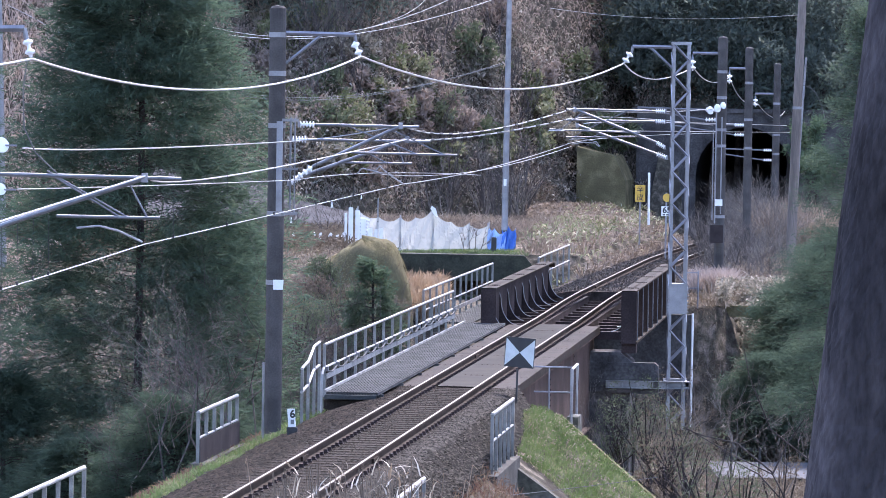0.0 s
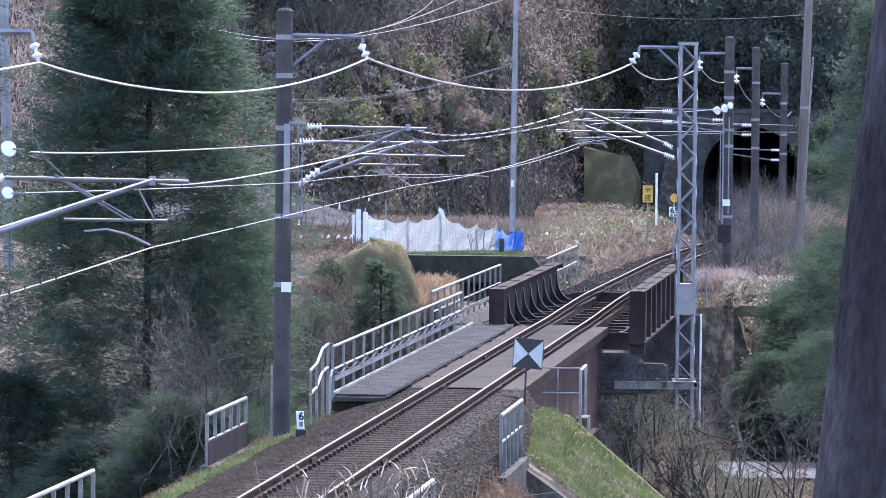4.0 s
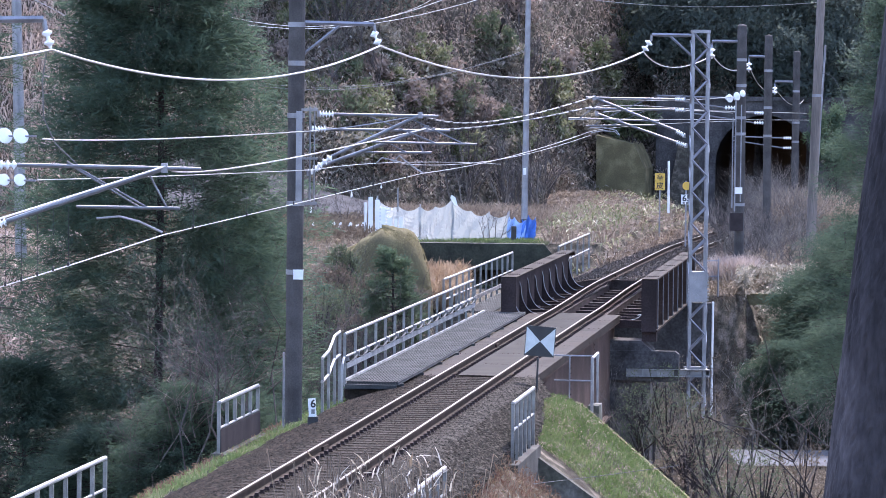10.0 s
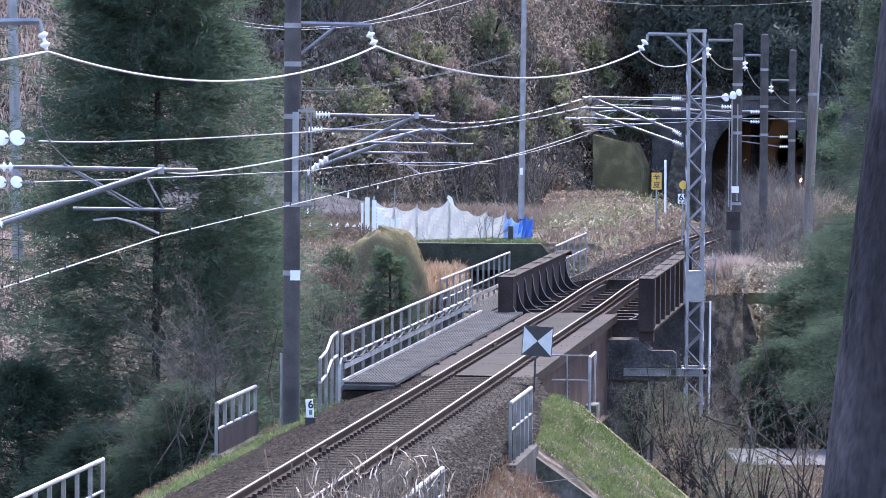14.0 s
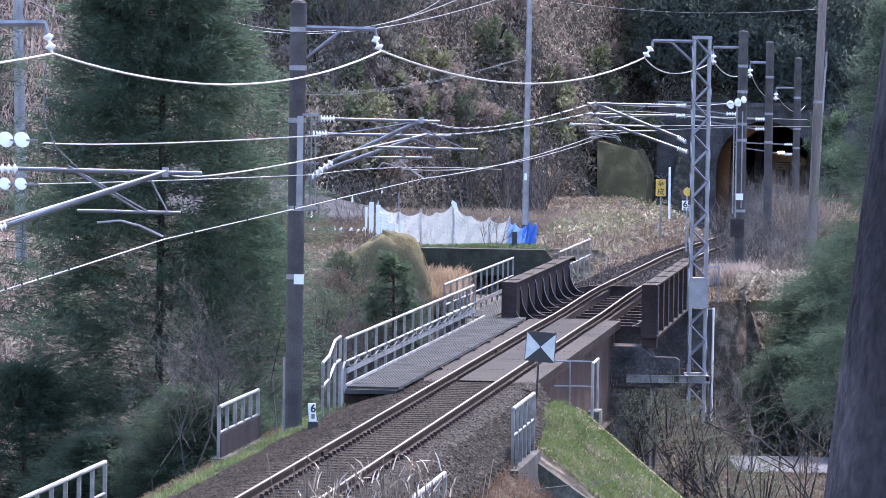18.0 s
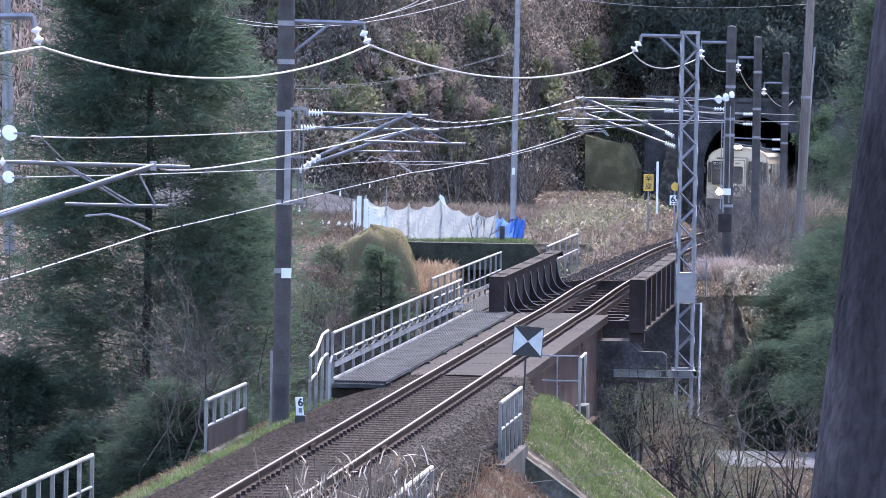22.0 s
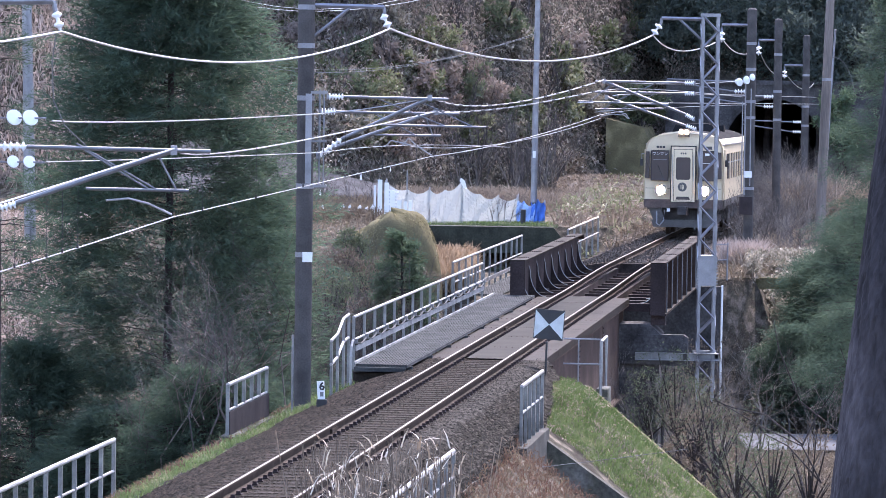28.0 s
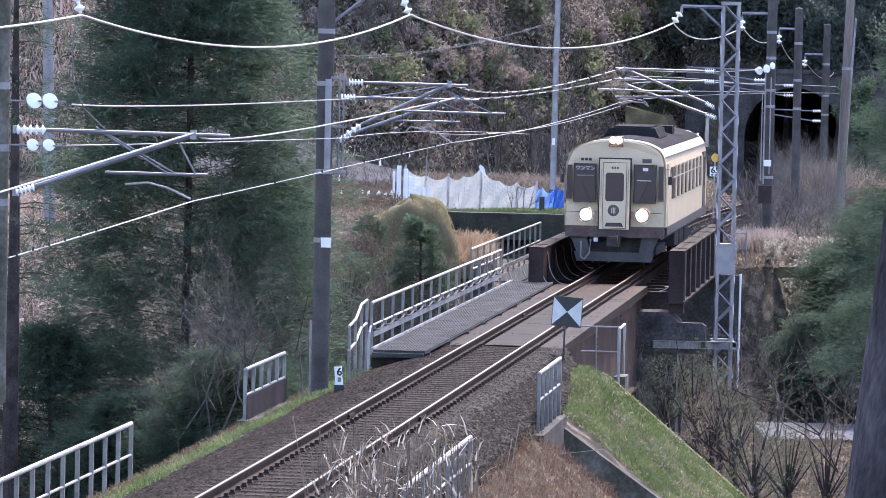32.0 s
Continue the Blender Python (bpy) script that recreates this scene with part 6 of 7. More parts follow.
scatter("woods_undergrowth", "dark evergreen undergrowth above the tunnel", "undergrowth", (6, 30), (180, 212), 80000, (0.25, 0.55), DARK_WOOD, under_woods, up=0.6, width=0.07, lift=2.6, bend=0.5, make=sprigs)
scatter("hill_reeds", "dry pampas grass along the foot of the hill", "pampas grass", (-8, 12), (124, 174), 46000, (0.5, 1.2), REED, lambda X, Y, a, s: (a > -4.25 - 0.02 * (s - 60)) & (a < -1.6 + 0.02 * s) & (s > 58) & (s < 100) & (np.abs(a - 0.0165 * np.maximum(s - 30, 0)) > 1.75), up=0.9, width=0.05, bend=0.45, make=sprigs)
scatter("reed_leaves", "broad bamboo grass among the reeds", "bamboo grass", (-8, 12), (126, 172), 12000, (0.3, 0.7), GREEN_SASA, lambda X, Y, a, s: (a > -4.4 - 0.02 * (s - 60)) & (a < -2.0 + 0.02 * s) & (s > 58) & (s < 100) & (np.abs(a - 0.0165 * np.maximum(s - 30, 0)) > 2.4), up=0.5, width=0.06, lift=0.7, bend=0.5, make=sprigs)
scatter("foot_reeds", "dry reeds behind the allotment at the hill's foot", "pampas grass", (-6, 6), (144, 160), 30000, (0.5, 1.3), REED, lambda X, Y, a, s: (a > -15 + 0.05 * X) & (a < -3.5) & (X > -2.5) & (Y > 146), up=1.0, width=0.03, make=sprigs)
scatter("lane_brush", "tangled dry brush on the bank below the lane", "brush", (-16, -2), (134.8, 149.5), 50000, (0.4, 1.2), BRUSH, lambda X, Y, a, s: (X < -2.6) & view_cut(X, Y), up=0.7, width=0.04, bend=0.4, make=sprigs)
scatter("bank_straw", "patches of straw-coloured grass on the embankment slope", "grass", (1.0, 9.0), (70, 84), 30000, (0.1, 0.3), GRASS_DRY, lambda X, Y, a, s: (a > 1.4) & (s < 5.8) & (s > 0.45) & (a < 9), up=0.6, width=0.014, bend=0.5, patch=1.7, make=sprigs)
scatter("cutting_reeds", "dry reeds and brush beside the cutting", "pampas grass", (6, 24), (118, 178), 80000, (0.5, 1.2), REED, lambda X, Y, a, s: (a > 2.7 + 0.0165 * np.maximum(s - 30, 0)) & (s > 44), up=1.0, width=0.034, bend=0.35, make=sprigs)
scatter("bank_reeds", "tangled dry reeds on the bank under the far abutment", "pampas grass", (6, 16), (114, 131), 50000, (0.35, 0.9), REED, lambda X, Y, a, s: (a > 3.2) & (Y > 116.8), up=0.6, width=0.025, bend=0.5, make=sprigs)
scatter("bank_bamboo_grass", "pale dead bamboo grass on the bank below the beam", "bamboo grass", (8.7, 14), (111, 121), 56000, (0.18, 0.4), SASA, lambda X, Y, a, s: (X > 0.0745 * Y), up=0.5, width=0.06, lift=0.6, bend=0.6, make=sprigs)
scatter("pampas_clump", "tall pinkish pampas grass beside the mast", "pampas grass", (7.8, 9.4), (119.5, 122.5), 3600, (0.7, 1.5), PINK_REED, lambda X, Y, a, s: (a > 2.4), up=1.6, width=0.03, bend=0.3, make=sprigs)
# embankment near the bridge
scatter("embankment_grass", "green and straw grass on the embankment slope", "grass", (1.0, 9.0), (70, 84), 145000, (0.05, 0.26), GRASS_GREEN, lambda X, Y, a, s: (a > 1.3) & (s < 5.9) & (s > 0.45) & (a < 9), up=1.0, width=0.016, make=sprigs)
scatter("embankment_grass", "green grass along the track's shoulder", "grass", (-9, 1), (48, 78), 130000, (0.06, 0.22), GRASS_GREEN, lambda X, Y, a, s: (a < -2.24 + 0.1 * np.sin(s * 1.3) + 0.06 * np.sin(s * 5.1)) & (a > -2.85) & (s < 2.0), up=1.0, width=0.014, bed=True)
scatter("embankment_dry_grass", "short dry reddish grass beside the ballast", "grass", (-9, 6), (44, 74), 90000, (0.08, 0.26), GRASS_RED, lambda X, Y, a, s: ((a < -2.75) & (a > -5) & (s < 3)) | ((a < -2.1) & (a > -3) & (np.sin(s * 2.1 + a * 3) > np.where(s < -7.5, -0.2, 0.1))), up=0.9, width=0.016, make=sprigs)
scatter("bank_grass", "reddish dry grass on the bank beside the culvert", "grass", (-5, 5), (46, 74), 110000, (0.12, 0.32), GRASS_RED, lambda X, Y, a, s: (a > 1.55) & (a < 4) & (s < -3.9), up=0.9, width=0.016, lift=0.14, make=sprigs)
scatter("valley_grass", "dry brown grass on the valley floor", "grass", (-22, 0), (82, 136), 40000, (0.3, 0.8), BRUSH, lambda X, Y, a, s: (a < -2.8) & (s > 4) & (s < 60) & ((X < -1.2) | (s < 50)), up=0.8, width=0.035, bend=0.5, make=sprigs)
scatter("slope_grass", "pale dry grass on the slope behind the cedars", "grass", (-24, -12.5), (106, 134), 40000, (0.4, 0.95), PINK_REED, lambda X, Y, a, s: view_cut(X, Y), up=0.8, width=0.04, bend=0.5, make=sprigs)
scatter("gully_brush", "dark brown brush in the gully under the bridge", "brush", (2, 16), (84, 122), 70000, (0.3, 0.8), BRUSH, lambda X, Y, a, s: (a > 1.2) & (s > 7) & ((Y < 107 + 0.03 * X) | (Y > 112.4)), up=0.7, width=0.03, bend=0.5, make=sprigs)
scatter("terrace_grass", "fresh green grass before the allotment nets", "grass", (-1, 3.4), (134.3, 137.3), 14000, (0.08, 0.3), GRASS_GREEN, lambda X, Y, a, s: (Y > 135.6) | (np.random.rand(len(X)) < 0.3), up=1.0, width=0.02, patch=1.4, make=sprigs)
scatter("wall_weeds", "dark weeds along the top of the terrace wall", "weeds", (-1.05, 3.5), (134.0, 135.6), 9000, (0.06, 0.22), BUSHY, None, up=0.7, width=0.025, make=sprigs)

# conifers
np.random.seed(4)
cedar("tall dark green cedar standing in the valley", (-6.55, 90), 13.5, ((0.0, 3.2), (0.1, 3.45), (0.25, 3.6), (0.4, 3.4), (0.51, 2.95), (0.68, 1.85), (0.8, 1.15), (1.0, 0.1)), 860, 10, 31, size=0.215, plume=0.85, trunk_r=0.12, limb=0.009)
# Lower cedars take the darkened needles, so they look shaded in full sun.
cedar("lower cedar at the valley's edge, coloured as in shade", (-9.3, 87), -0.6, ((0.0, 1.7), (0.4, 2.0), (0.7, 1.3), (1.0, 0.1)), 170, 8, 40, SHADED_NEEDLES, size=0.16, plume=0.65, trunk_r=0.08)
cedar("young cedar below the embankment, coloured as in shade", (-4.94, 80), -0.5, ((0.0, 1.7), (0.55, 1.9), (0.85, 1.2), (1.0, 0.3)), 170, 8, 44, SHADED_NEEDLES, size=0.13, plume=0.6, trunk_r=0.08)
cedar("cedar backing the bare bushes, coloured as in shade", (-4.5, 94), 2.6, ((0.0, 1.5), (0.4, 1.8), (0.7, 1.3), (1.0, 0.1)), 200, 8, 40, SHADED_NEEDLES, size=0.16, plume=0.65, trunk_r=0.08)
cedar("low cedar in the valley, coloured as in shade", (-7.0, 82), -1.6, ((0.0, 1.8), (0.5, 2.0), (0.8, 1.3), (1.0, 0.2)), 180, 8, 40, SHADED_NEEDLES, size=0.14, plume=0.6, trunk_r=0.08)
cedar("sparse cedar at the slope's edge", (-9.35, 80), 8.5, ((0.0, 1.0), (0.5, 1.35), (1.0, 0.5)), 44, 6, 36, SHADED_NEEDLES, low=0.4, size=0.13, plume=0.5)
# The gully evergreens' shade is in their needle colour too.
cedar("dark green cedar beside the gully", (7.05, 62), 7.3, ((0.0, 1.8), (0.3, 2.05), (0.5, 1.7), (0.75, 1.0), (1.0, 0.15)), 260, 8, 40, SHADED_NEEDLES, low=0.36, size=0.085, plume=0.42, thick=1.5, limb=0.006)
for x, y, d, r in ((1490, 405, 114, 1.35), (1385, 610, 112, 0.9), (1530, 380, 116, 1.5), (1510, 560, 110, 1.6), (1440, 480, 115, 1.15), (1450, 620, 113, 1.2)):
    cedar("rounded dark green evergreen over the lane", ((x - 784) * d / 7000, d), 5.72 - (y - 147) * d / 7000, ((0.0, 0.5 * r), (0.35, r), (0.75, 1.05 * r), (0.92, 0.7 * r), (1.0, 0.2)), 190, 8, 28, SHADED_NEEDLES, low=0.2, size=0.14, plume=0.6, trunk_r=0.1, group="gully evergreens", thick=1.6, limb=0.008)
random.seed(31)
for x, y, d in ((1225, 770, 92), (1180, 745, 94), (1290, 850, 82), (1250, 820, 86), (1350, 868, 80), (1420, 868, 78), (1130, 740, 96), (1150, 700, 101), (1240, 700, 102), (1210, 800, 90)):
    leafy_tree("low brown undergrowth in the gully", ((x - 784) * d / 7000, d), 5.72 - (y - 147) * d / 7000, random.uniform(0.75, 1.05), 60, 26, random.choice((BUSHY, BRUSH, BRUSH)), 0.06, 1.5, "gully undergrowth", "shrub", "bush")
cedar("soft young green pine below the terrace", (-1.45, 108), 1.15, ((0.0, 0.8), (0.5, 1.0), (0.8, 0.65), (1.0, 0.1)), 110, 6, 40, BROADLEAF, low=0.3, size=0.15, plume=0.42, trunk_r=0.05, group="terrace bushes")
for x, y, d, r, mt in ((585, 510, 120, 0.8, BRUSH), (620, 520, 121, 0.75, BUSHY), (655, 525, 120.5, 0.75, BRUSH), (690, 530, 120, 0.7, BUSHY), (725, 535, 121, 0.6, BRUSH), (600, 470, 121.5, 0.55, BUSHY), (610, 560, 116, 0.9, BUSHY), (650, 590, 112, 0.9, BRUSH), (560, 560, 114, 0.9, BUSHY), (700, 580, 114, 0.7, BUSHY)):
    leafy_tree("thin brown brush at the mound's foot", ((x - 784) * d / 7000, d), 5.72 - (y - 147) * d / 7000, r, 60, 30, mt, 0.1, 0.9, "terrace brush", "shrub", "bush")
for x, y, d, r in ((1185, 40, 200, 2.6), (1210, 70, 206, 2.8), (1260, 30, 208, 3.4), (1330, 60, 210, 3.2), (1400, 90, 200, 3.0), (1480, 60, 190, 3.0), (1540, 90, 186, 3.0), (1165, 110, 193, 1.6), (1215, 120, 194, 2.0), (1285, 115, 194, 2.3), (1345, 130, 192, 2.1), (1420, 150, 186, 2.2), (1480, 150, 182, 2.2), (1180, -30, 212, 2.8), (1230, -40, 215, 3.4), (1340, -30, 216, 3.4), (1440, -10, 205, 3.2), (560, 20, 205, 3.0), (640, -10, 215, 3.0), (470, -20, 215, 3.2)):
    X, d, g = hill_spot(x, y + 25)
    leafy_tree("dark evergreen tree on the hillside", (X, d), g + 0.6 * r, r, 60, 90, DARK_WOOD, 0.22, 0.9)
for x, y, d, r, mt in ((560, 230, 172, 1.3, BUSHY), (900, 180, 185, 1.4, BROWNLEAF), (980, 120, 195, 1.6, BROWNLEAF), (1050, 150, 190, 1.4, BUSHY), (700, 120, 190, 1.5, BUSHY), (1010, 40, 205, 1.8, BROWNLEAF), (600, 140, 185, 1.3, BROWNLEAF), (1110, 220, 180, 1.2, BUSHY)):
    leafy_tree("leafy brush on the hillside", ((x - 784) * d / 7000, d), 5.72 + (147 - y) * d / 7000, r, 26, 60, mt, 0.3, 0.8, "hillside brush", "shrub", "bush")

random.seed(21)
for i in range(80):
    x, y = random.uniform(480, 1130), random.uniform(-10, 330)
    y = min(y, 330 - 0.35 * max(0, x - 800))
    X, d, g = hill_spot(x, y)
    r = random.uniform(0.6, 1.3)
    leafy_tree("low leafy brush on the hillside", (X, d), g + 0.55 * r, r, 24, 50, random.choice((BUSHY, BROWNLEAF, BROWNLEAF, SASA, SASA, GREEN_SASA)), 0.22, 0.8, "hillside brush", "shrub", "bush")
for x, y, d in ((1190, 160, 187), (1240, 165, 187), (1290, 160, 188), (1350, 165, 188), (1458, 215, 176), (1470, 270, 174)):
    leafy_tree("dark evergreen shrub round the tunnel mouth", ((x - 784) * d / 7000, d), 5.72 + (147 - y) * d / 7000, 1.1, 24, 110, BROADLEAF, 0.17, 0.9, "portal shrubs", "shrub", "bush")
bx_, bd_, bg_ = hill_spot(861, 122)
pole("broken_trunk", "dark leaning dead trunk on the hillside", (bx_, bd_, bg_), (bx_ + 0.5, bd_ - 0.4, bg_ + 1.9), 0.14, 0.11, BARK, (), "")
# bare bushes
bare_tree("bare_bush", "small dark leafless bush before the net", ((872 - 784) * 136.2 / 7000, 136.2), 1.5, 4, 3, 0.016, 0.5)
random.seed(5)
for x, d, h, n0, dp in ((420, 92, 4.6, 2, 4), (480, 95, 4.2, 2, 4), (560, 97, 5.2, 3, 4), (600, 100, 5.0, 3, 4), (640, 99, 4.6, 2, 4), (690, 104, 4.0, 3, 4), (720, 106, 3.6, 2, 4), (625, 104, 7.2, 3, 4), (660, 95, 6.4, 3, 4), (700, 106, 6.4, 3, 4), (610, 116, 6.0, 4, 4), (640, 118, 5.6, 4, 4), (670, 117, 5.4, 4, 4), (715, 116, 5.0, 4, 4), (590, 117, 6.2, 4, 4), (600, 94, 6.6, 3, 4), (640, 110, 7.4, 3, 4), (570, 92, 6.4, 3, 4), (1140, 96, 3.6, 3, 4), (1105, 97, 3.4, 3, 4), (1215, 95, 3.8, 3, 4), (1270, 100, 4.0, 3, 4), (1300, 84, 3.2, 3, 4), (1360, 80, 3.0, 3, 4), (1330, 104, 4.0, 3, 4), (1400, 98, 3.6, 3, 4)):
    bare_tree("bare_bush", "leafless grey-brown bush in the valley", ((x - 784) * d / 7000, d), h, n0, dp, 0.02 if x > 800 else 0.026, 0.55, bend=0.14, material=PALE_TWIG if x > 800 else None)
for x, d, h, mt in ((210, 80, 4.6, TWIG), (270, 79, 4.8, PALE_TWIG), (335, 78, 4.8, TWIG), (395, 77, 5.2, TWIG), (430, 79, 5.4, TWIG), (460, 80, 5.8, PALE_TWIG), (490, 83, 6.2, TWIG), (520, 86, 6.0, TWIG), (550, 90, 6.2, TWIG)):
    bare_tree("bare_bush", "tangled leafless bush with long arching branches", ((x - 784) * d / 7000, d), h, 2, 4, 0.024, 0.75, bend=0.22, material=mt)
for x, d, h in ((535, 100, 5.6), (560, 104, 6.2), (590, 99, 5.4), (612, 106, 6.0), (640, 102, 5.2), (668, 106, 5.4), (700, 103, 4.2), (575, 95, 5.0)):
    bare_tree("bare_bush", "dark leafless bush below the terrace", ((x - 784) * d / 7000, d), h, 3, 4, 0.03, 0.5, bend=0.12)
for i in range(130):
    x, d = random.uniform(490, 960), random.uniform(162, 196)
    bare_tree("bare_tree", "slim leafless tree on the hillside", ((x - 784) * d / 7000, d), random.uniform(2.5, 5.5), 2, 3 if i % 3 else 4, 0.036, 0.35, "hillside trees", bend=0.1, material=PALE_TWIG if i % 4 == 0 else None)
scatter("portal_reeds", "tall pale reeds beside the tunnel mouth", "pampas grass", (12, 18), (158, 180), 14000, (0.8, 2.0), REED, lambda X, Y, a, s: (a > 3.4 + 0.0165 * (s - 30)) & (a < 9) & (s < 107), up=1.2, width=0.04, bend=0.3, make=sprigs)
scatter("slope_reeds", "pale reeds and bamboo grass on the cutting slope", "pampas grass", (4.6, 8.0), (158, 177), 16000, (0.5, 1.0), REED, lambda X, Y, a, s: (a < -3.0 + 0.0165 * np.maximum(s - 30, 0)) & (s < 103), up=0.8, width=0.06, lift=0.4, bend=0.5, make=sprigs)
scatter("hill_grass", "dry pinkish grass on the open hillside", "grass", (-24, -12), (150, 200), 60000, (0.5, 1.2), PINK_REED, on_hill, up=0.9, width=0.06, lift=0.9, bend=0.4, make=sprigs)
scatter("tall_reeds", "tall tangled dry reeds beside the curve of the line", "pampas grass", (12.5, 15.0), (146, 164), 7000, (1.4, 2.5), REED, lambda X, Y, a, s: (a - 0.0165 * np.maximum(s - 30, 0) > 2.0), up=1.1, width=0.04, lift=0.8, bend=0.25, make=sprigs)
for i in range(80):
    x, d = random.uniform(1262, 1430), random.uniform(124, 162) if i < 54 else random.uniform(160, 177)
    x = max(x, 1325) if d > 160 else x
    if i % 5 == 0:
        bare_tree("bare_bush", "tangled leafless bush by the cutting", ((random.uniform(1350, 1425) - 784) * 148 / 7000, random.uniform(142, 155)), random.uniform(3.0, 4.2), 4, 3, 0.018, 0.6, material=PALE_TWIG)
        bare_tree("bare_bush", "leafless grey-brown bush below the lane", ((random.uniform(425, 640) - 784) * 144 / 7000, random.uniform(141, 147)), random.uniform(1.4, 2.6), 3, 3, 0.016, 0.6)
    bare_tree("bare_bush", "tangled leafless bush by the cutting", ((x - 784) * d / 7000, d), random.uniform(1.6, 3.4) + (0.8 if d > 160 else 0), 3, 3, 0.02, 0.6, bend=0.14, material=PALE_TWIG if i % 3 else None)

# ---- allotment and things on the terrace ----
nets = thing("allotment_net", "white windbreak netting hung on poles round an allotment", "net")
random.seed(11)


def sheet(pts, drop, material, name, fold=0.10):
    """A hanging sheet along top points (x, y, z), with folds, reaching down."""
    v, f = [], []
    rows_, n = 9, 0
    top = []
    for (p, q) in zip(pts, pts[1:]):
        p, q = Vector(p), Vector(q)
        for i in range(8):
            t = i / 8
            top.append(p.lerp(q, t) - Vector((0, 0, 0.16 * 4 * t * (1 - t))))
    top.append(Vector(pts[-1]))
    n = len(top)
    for r in range(rows_):
        k = r / (rows_ - 1)
        for i, p in enumerate(top):
            wob = fold * k * math.sin(i * 1.7 + 2.2 * math.sin(i * 0.61)) + 0.05 * math.sin(i * 0.9 + r)
            v.append((p.x + 0.05 * math.sin(i * 2.3 + r) * k, p.y + wob, p.z * (1 - k) + (drop + 0.05 * math.sin(i * 0.8)) * k))
    for r in range(rows_ - 1):
        for i in range(n - 1):
            a = r * n + i
            f.append((a, a + 1, a + 1 + n, a + n))
    sh = Shape()
    sh.v, sh.f = v, f
    return part(name, sh, material, nets)


ND = 137.5
sheet([(-2.45, 137.50, 1.68), (-1.66, 137.50, 1.37), (-0.91, 137.50, 1.39), (-0.38, 137.50, 1.38), (0.21, 137.50, 1.69), (0.86, 137.50, 1.25), (1.45, 137.50, 1.19), (2.17, 137.50, 1.16)], 0.2, NET, "net_sheet", 0.03)
sheet([(2.13, 137.50, 1.22), (2.37, 137.50, 1.04), (2.76, 137.50, 0.96)], 0.15, mat("pale_blue_sheet", (0.35, 0.5, 0.8), 0.5, var=0.2, scale=3), "pale_sheet", 0.02)
sheet([(2.63, 137.50, 1.00), (2.86, 137.50, 1.12), (3.12, 137.50, 1.08)], 0.1, BLUE, "blue_sheet", 0.02)
for x, y in ((662, 350), (698, 335), (738, 364), (796, 349), (860, 376), (895, 374), (942, 384)):
    b = Vector(((x - 784) * ND / 7000, ND + 0.06, 0.15))
    part("net_pole", Shape().tube([b, (b.x, b.y, 5.72 - (y - 147) * ND / 7000)], 0.03, 6), PIPE if x == 698 else WHITE_STEEL, nets)
part("peak_rag", Shape().prism([(0, 0), (0.14, -0.1), (0.22, -0.4), (0.1, -0.35), (-0.05, -0.1)], 0, 0.03, Matrix.Translation((0.18, 137.30, 1.80))), WHITE, nets, "white rag at the peak")
pt = thing("compost_bin", "dark upright plastic barrel by the nets", "barrel", Matrix.Translation((2.33, 136.00, 0.28)))
part("drum", Shape().lathe([(0.08, 0), (0.09, 0.05), (0.09, 0.48), (0.08, 0.5)], None, 14), BLACK, pt)
# white boards
wb = thing("white_boards", "row of upright white boards and slats beside the lane", "fence", Matrix.Translation((-2.42, 136.50, 0.54)))
wo = Vector((-2.42, 136.50, 0.54))
for x, y0, y1, w in ((650, 352, 418, 8), (662, 357, 418, 8), (641, 362, 418, 4), (672, 372, 418, 9), (684, 388, 418, 8), (695, 390, 420, 5), (704, 388, 420, 6)):
    z0, z1 = 5.72 - (y1 - 147) * 136.5 / 7000 - wo.z, 5.72 - (y0 - 147) * 136.5 / 7000 - wo.z
    cx = (x - 784) * 136.5 / 7000 - wo.x
    hw_ = w * 136.5 / 14000
    part("board", Shape().box(cx - hw_, cx + hw_, -0.02, 0.02, z0, z1), WHITE, wb)
for i in range(5):
    z = 5.72 - (370 + i * 6 - 147) * 136.5 / 7000 - wo.z
    part("slat", Shape().box(-0.1, 0.3, 0.03, 0.05, z - 0.03, z + 0.03, pose(0, 0, 0, 0, 12, 0)), WHITE, wb)
# retaining wall, moss mound, brown clump
rw = thing("terrace_wall", "dark mossy retaining wall below the terrace", "retaining wall", kind="structure")
WD = 134
part("wall", Shape().prism([(-1.07, 134.00, -0.66)[::2], (3.41, 134.00, -0.63)[::2], (3.66, 134.00, -0.15)[::2], (3.33, 134.00, 0.25)[::2], (-1.07, 134.00, 0.26)[::2]], WD, WD + 1.2), mat("dark_hedge_wall", (0.032, 0.034, 0.022), 0.95, var=0.5, scale=2, bump=0.8, fine=14), rw)
mound = Shape()
c0 = Vector((-2.05, 124.00, -0.01))
N1, N3 = 28, 10
for j in range(N3 + 1):
    for i in range(N1):
        t = 2 * math.pi * i / N1
        r = math.cos(j / N3 * math.pi / 2) ** 0.62
        nz = 0.06 * math.sin(3 * t + j) + 0.05 * math.sin(7 * t)
        mound.v.append((c0.x + (1.62 + nz) * r * math.cos(t), c0.y + 1.4 + 1.4 * r * math.sin(t), c0.z - 3.3 + (4.38 + nz) * math.sin(j / N3 * math.pi / 2) ** 0.5 * (1 - 0.1 * max(0.0, -math.cos(t)))))
for j in range(N3):
    for i in range(N1):
        a, b = j * N1 + i, j * N1 + (i + 1) % N1
        mound.f.append((a, b, b + N1, a + N1))
tagged(part("moss_mound", mound, MOSSY, smooth=True), "rounded mound covered with olive moss beside the terrace", "mound", kind="structure")
nm = 6000
mt, mj = np.random.uniform(0, 6.283, nm), np.random.uniform(0.2, 1, nm)
mr = np.cos(mj * math.pi / 2) ** 0.62
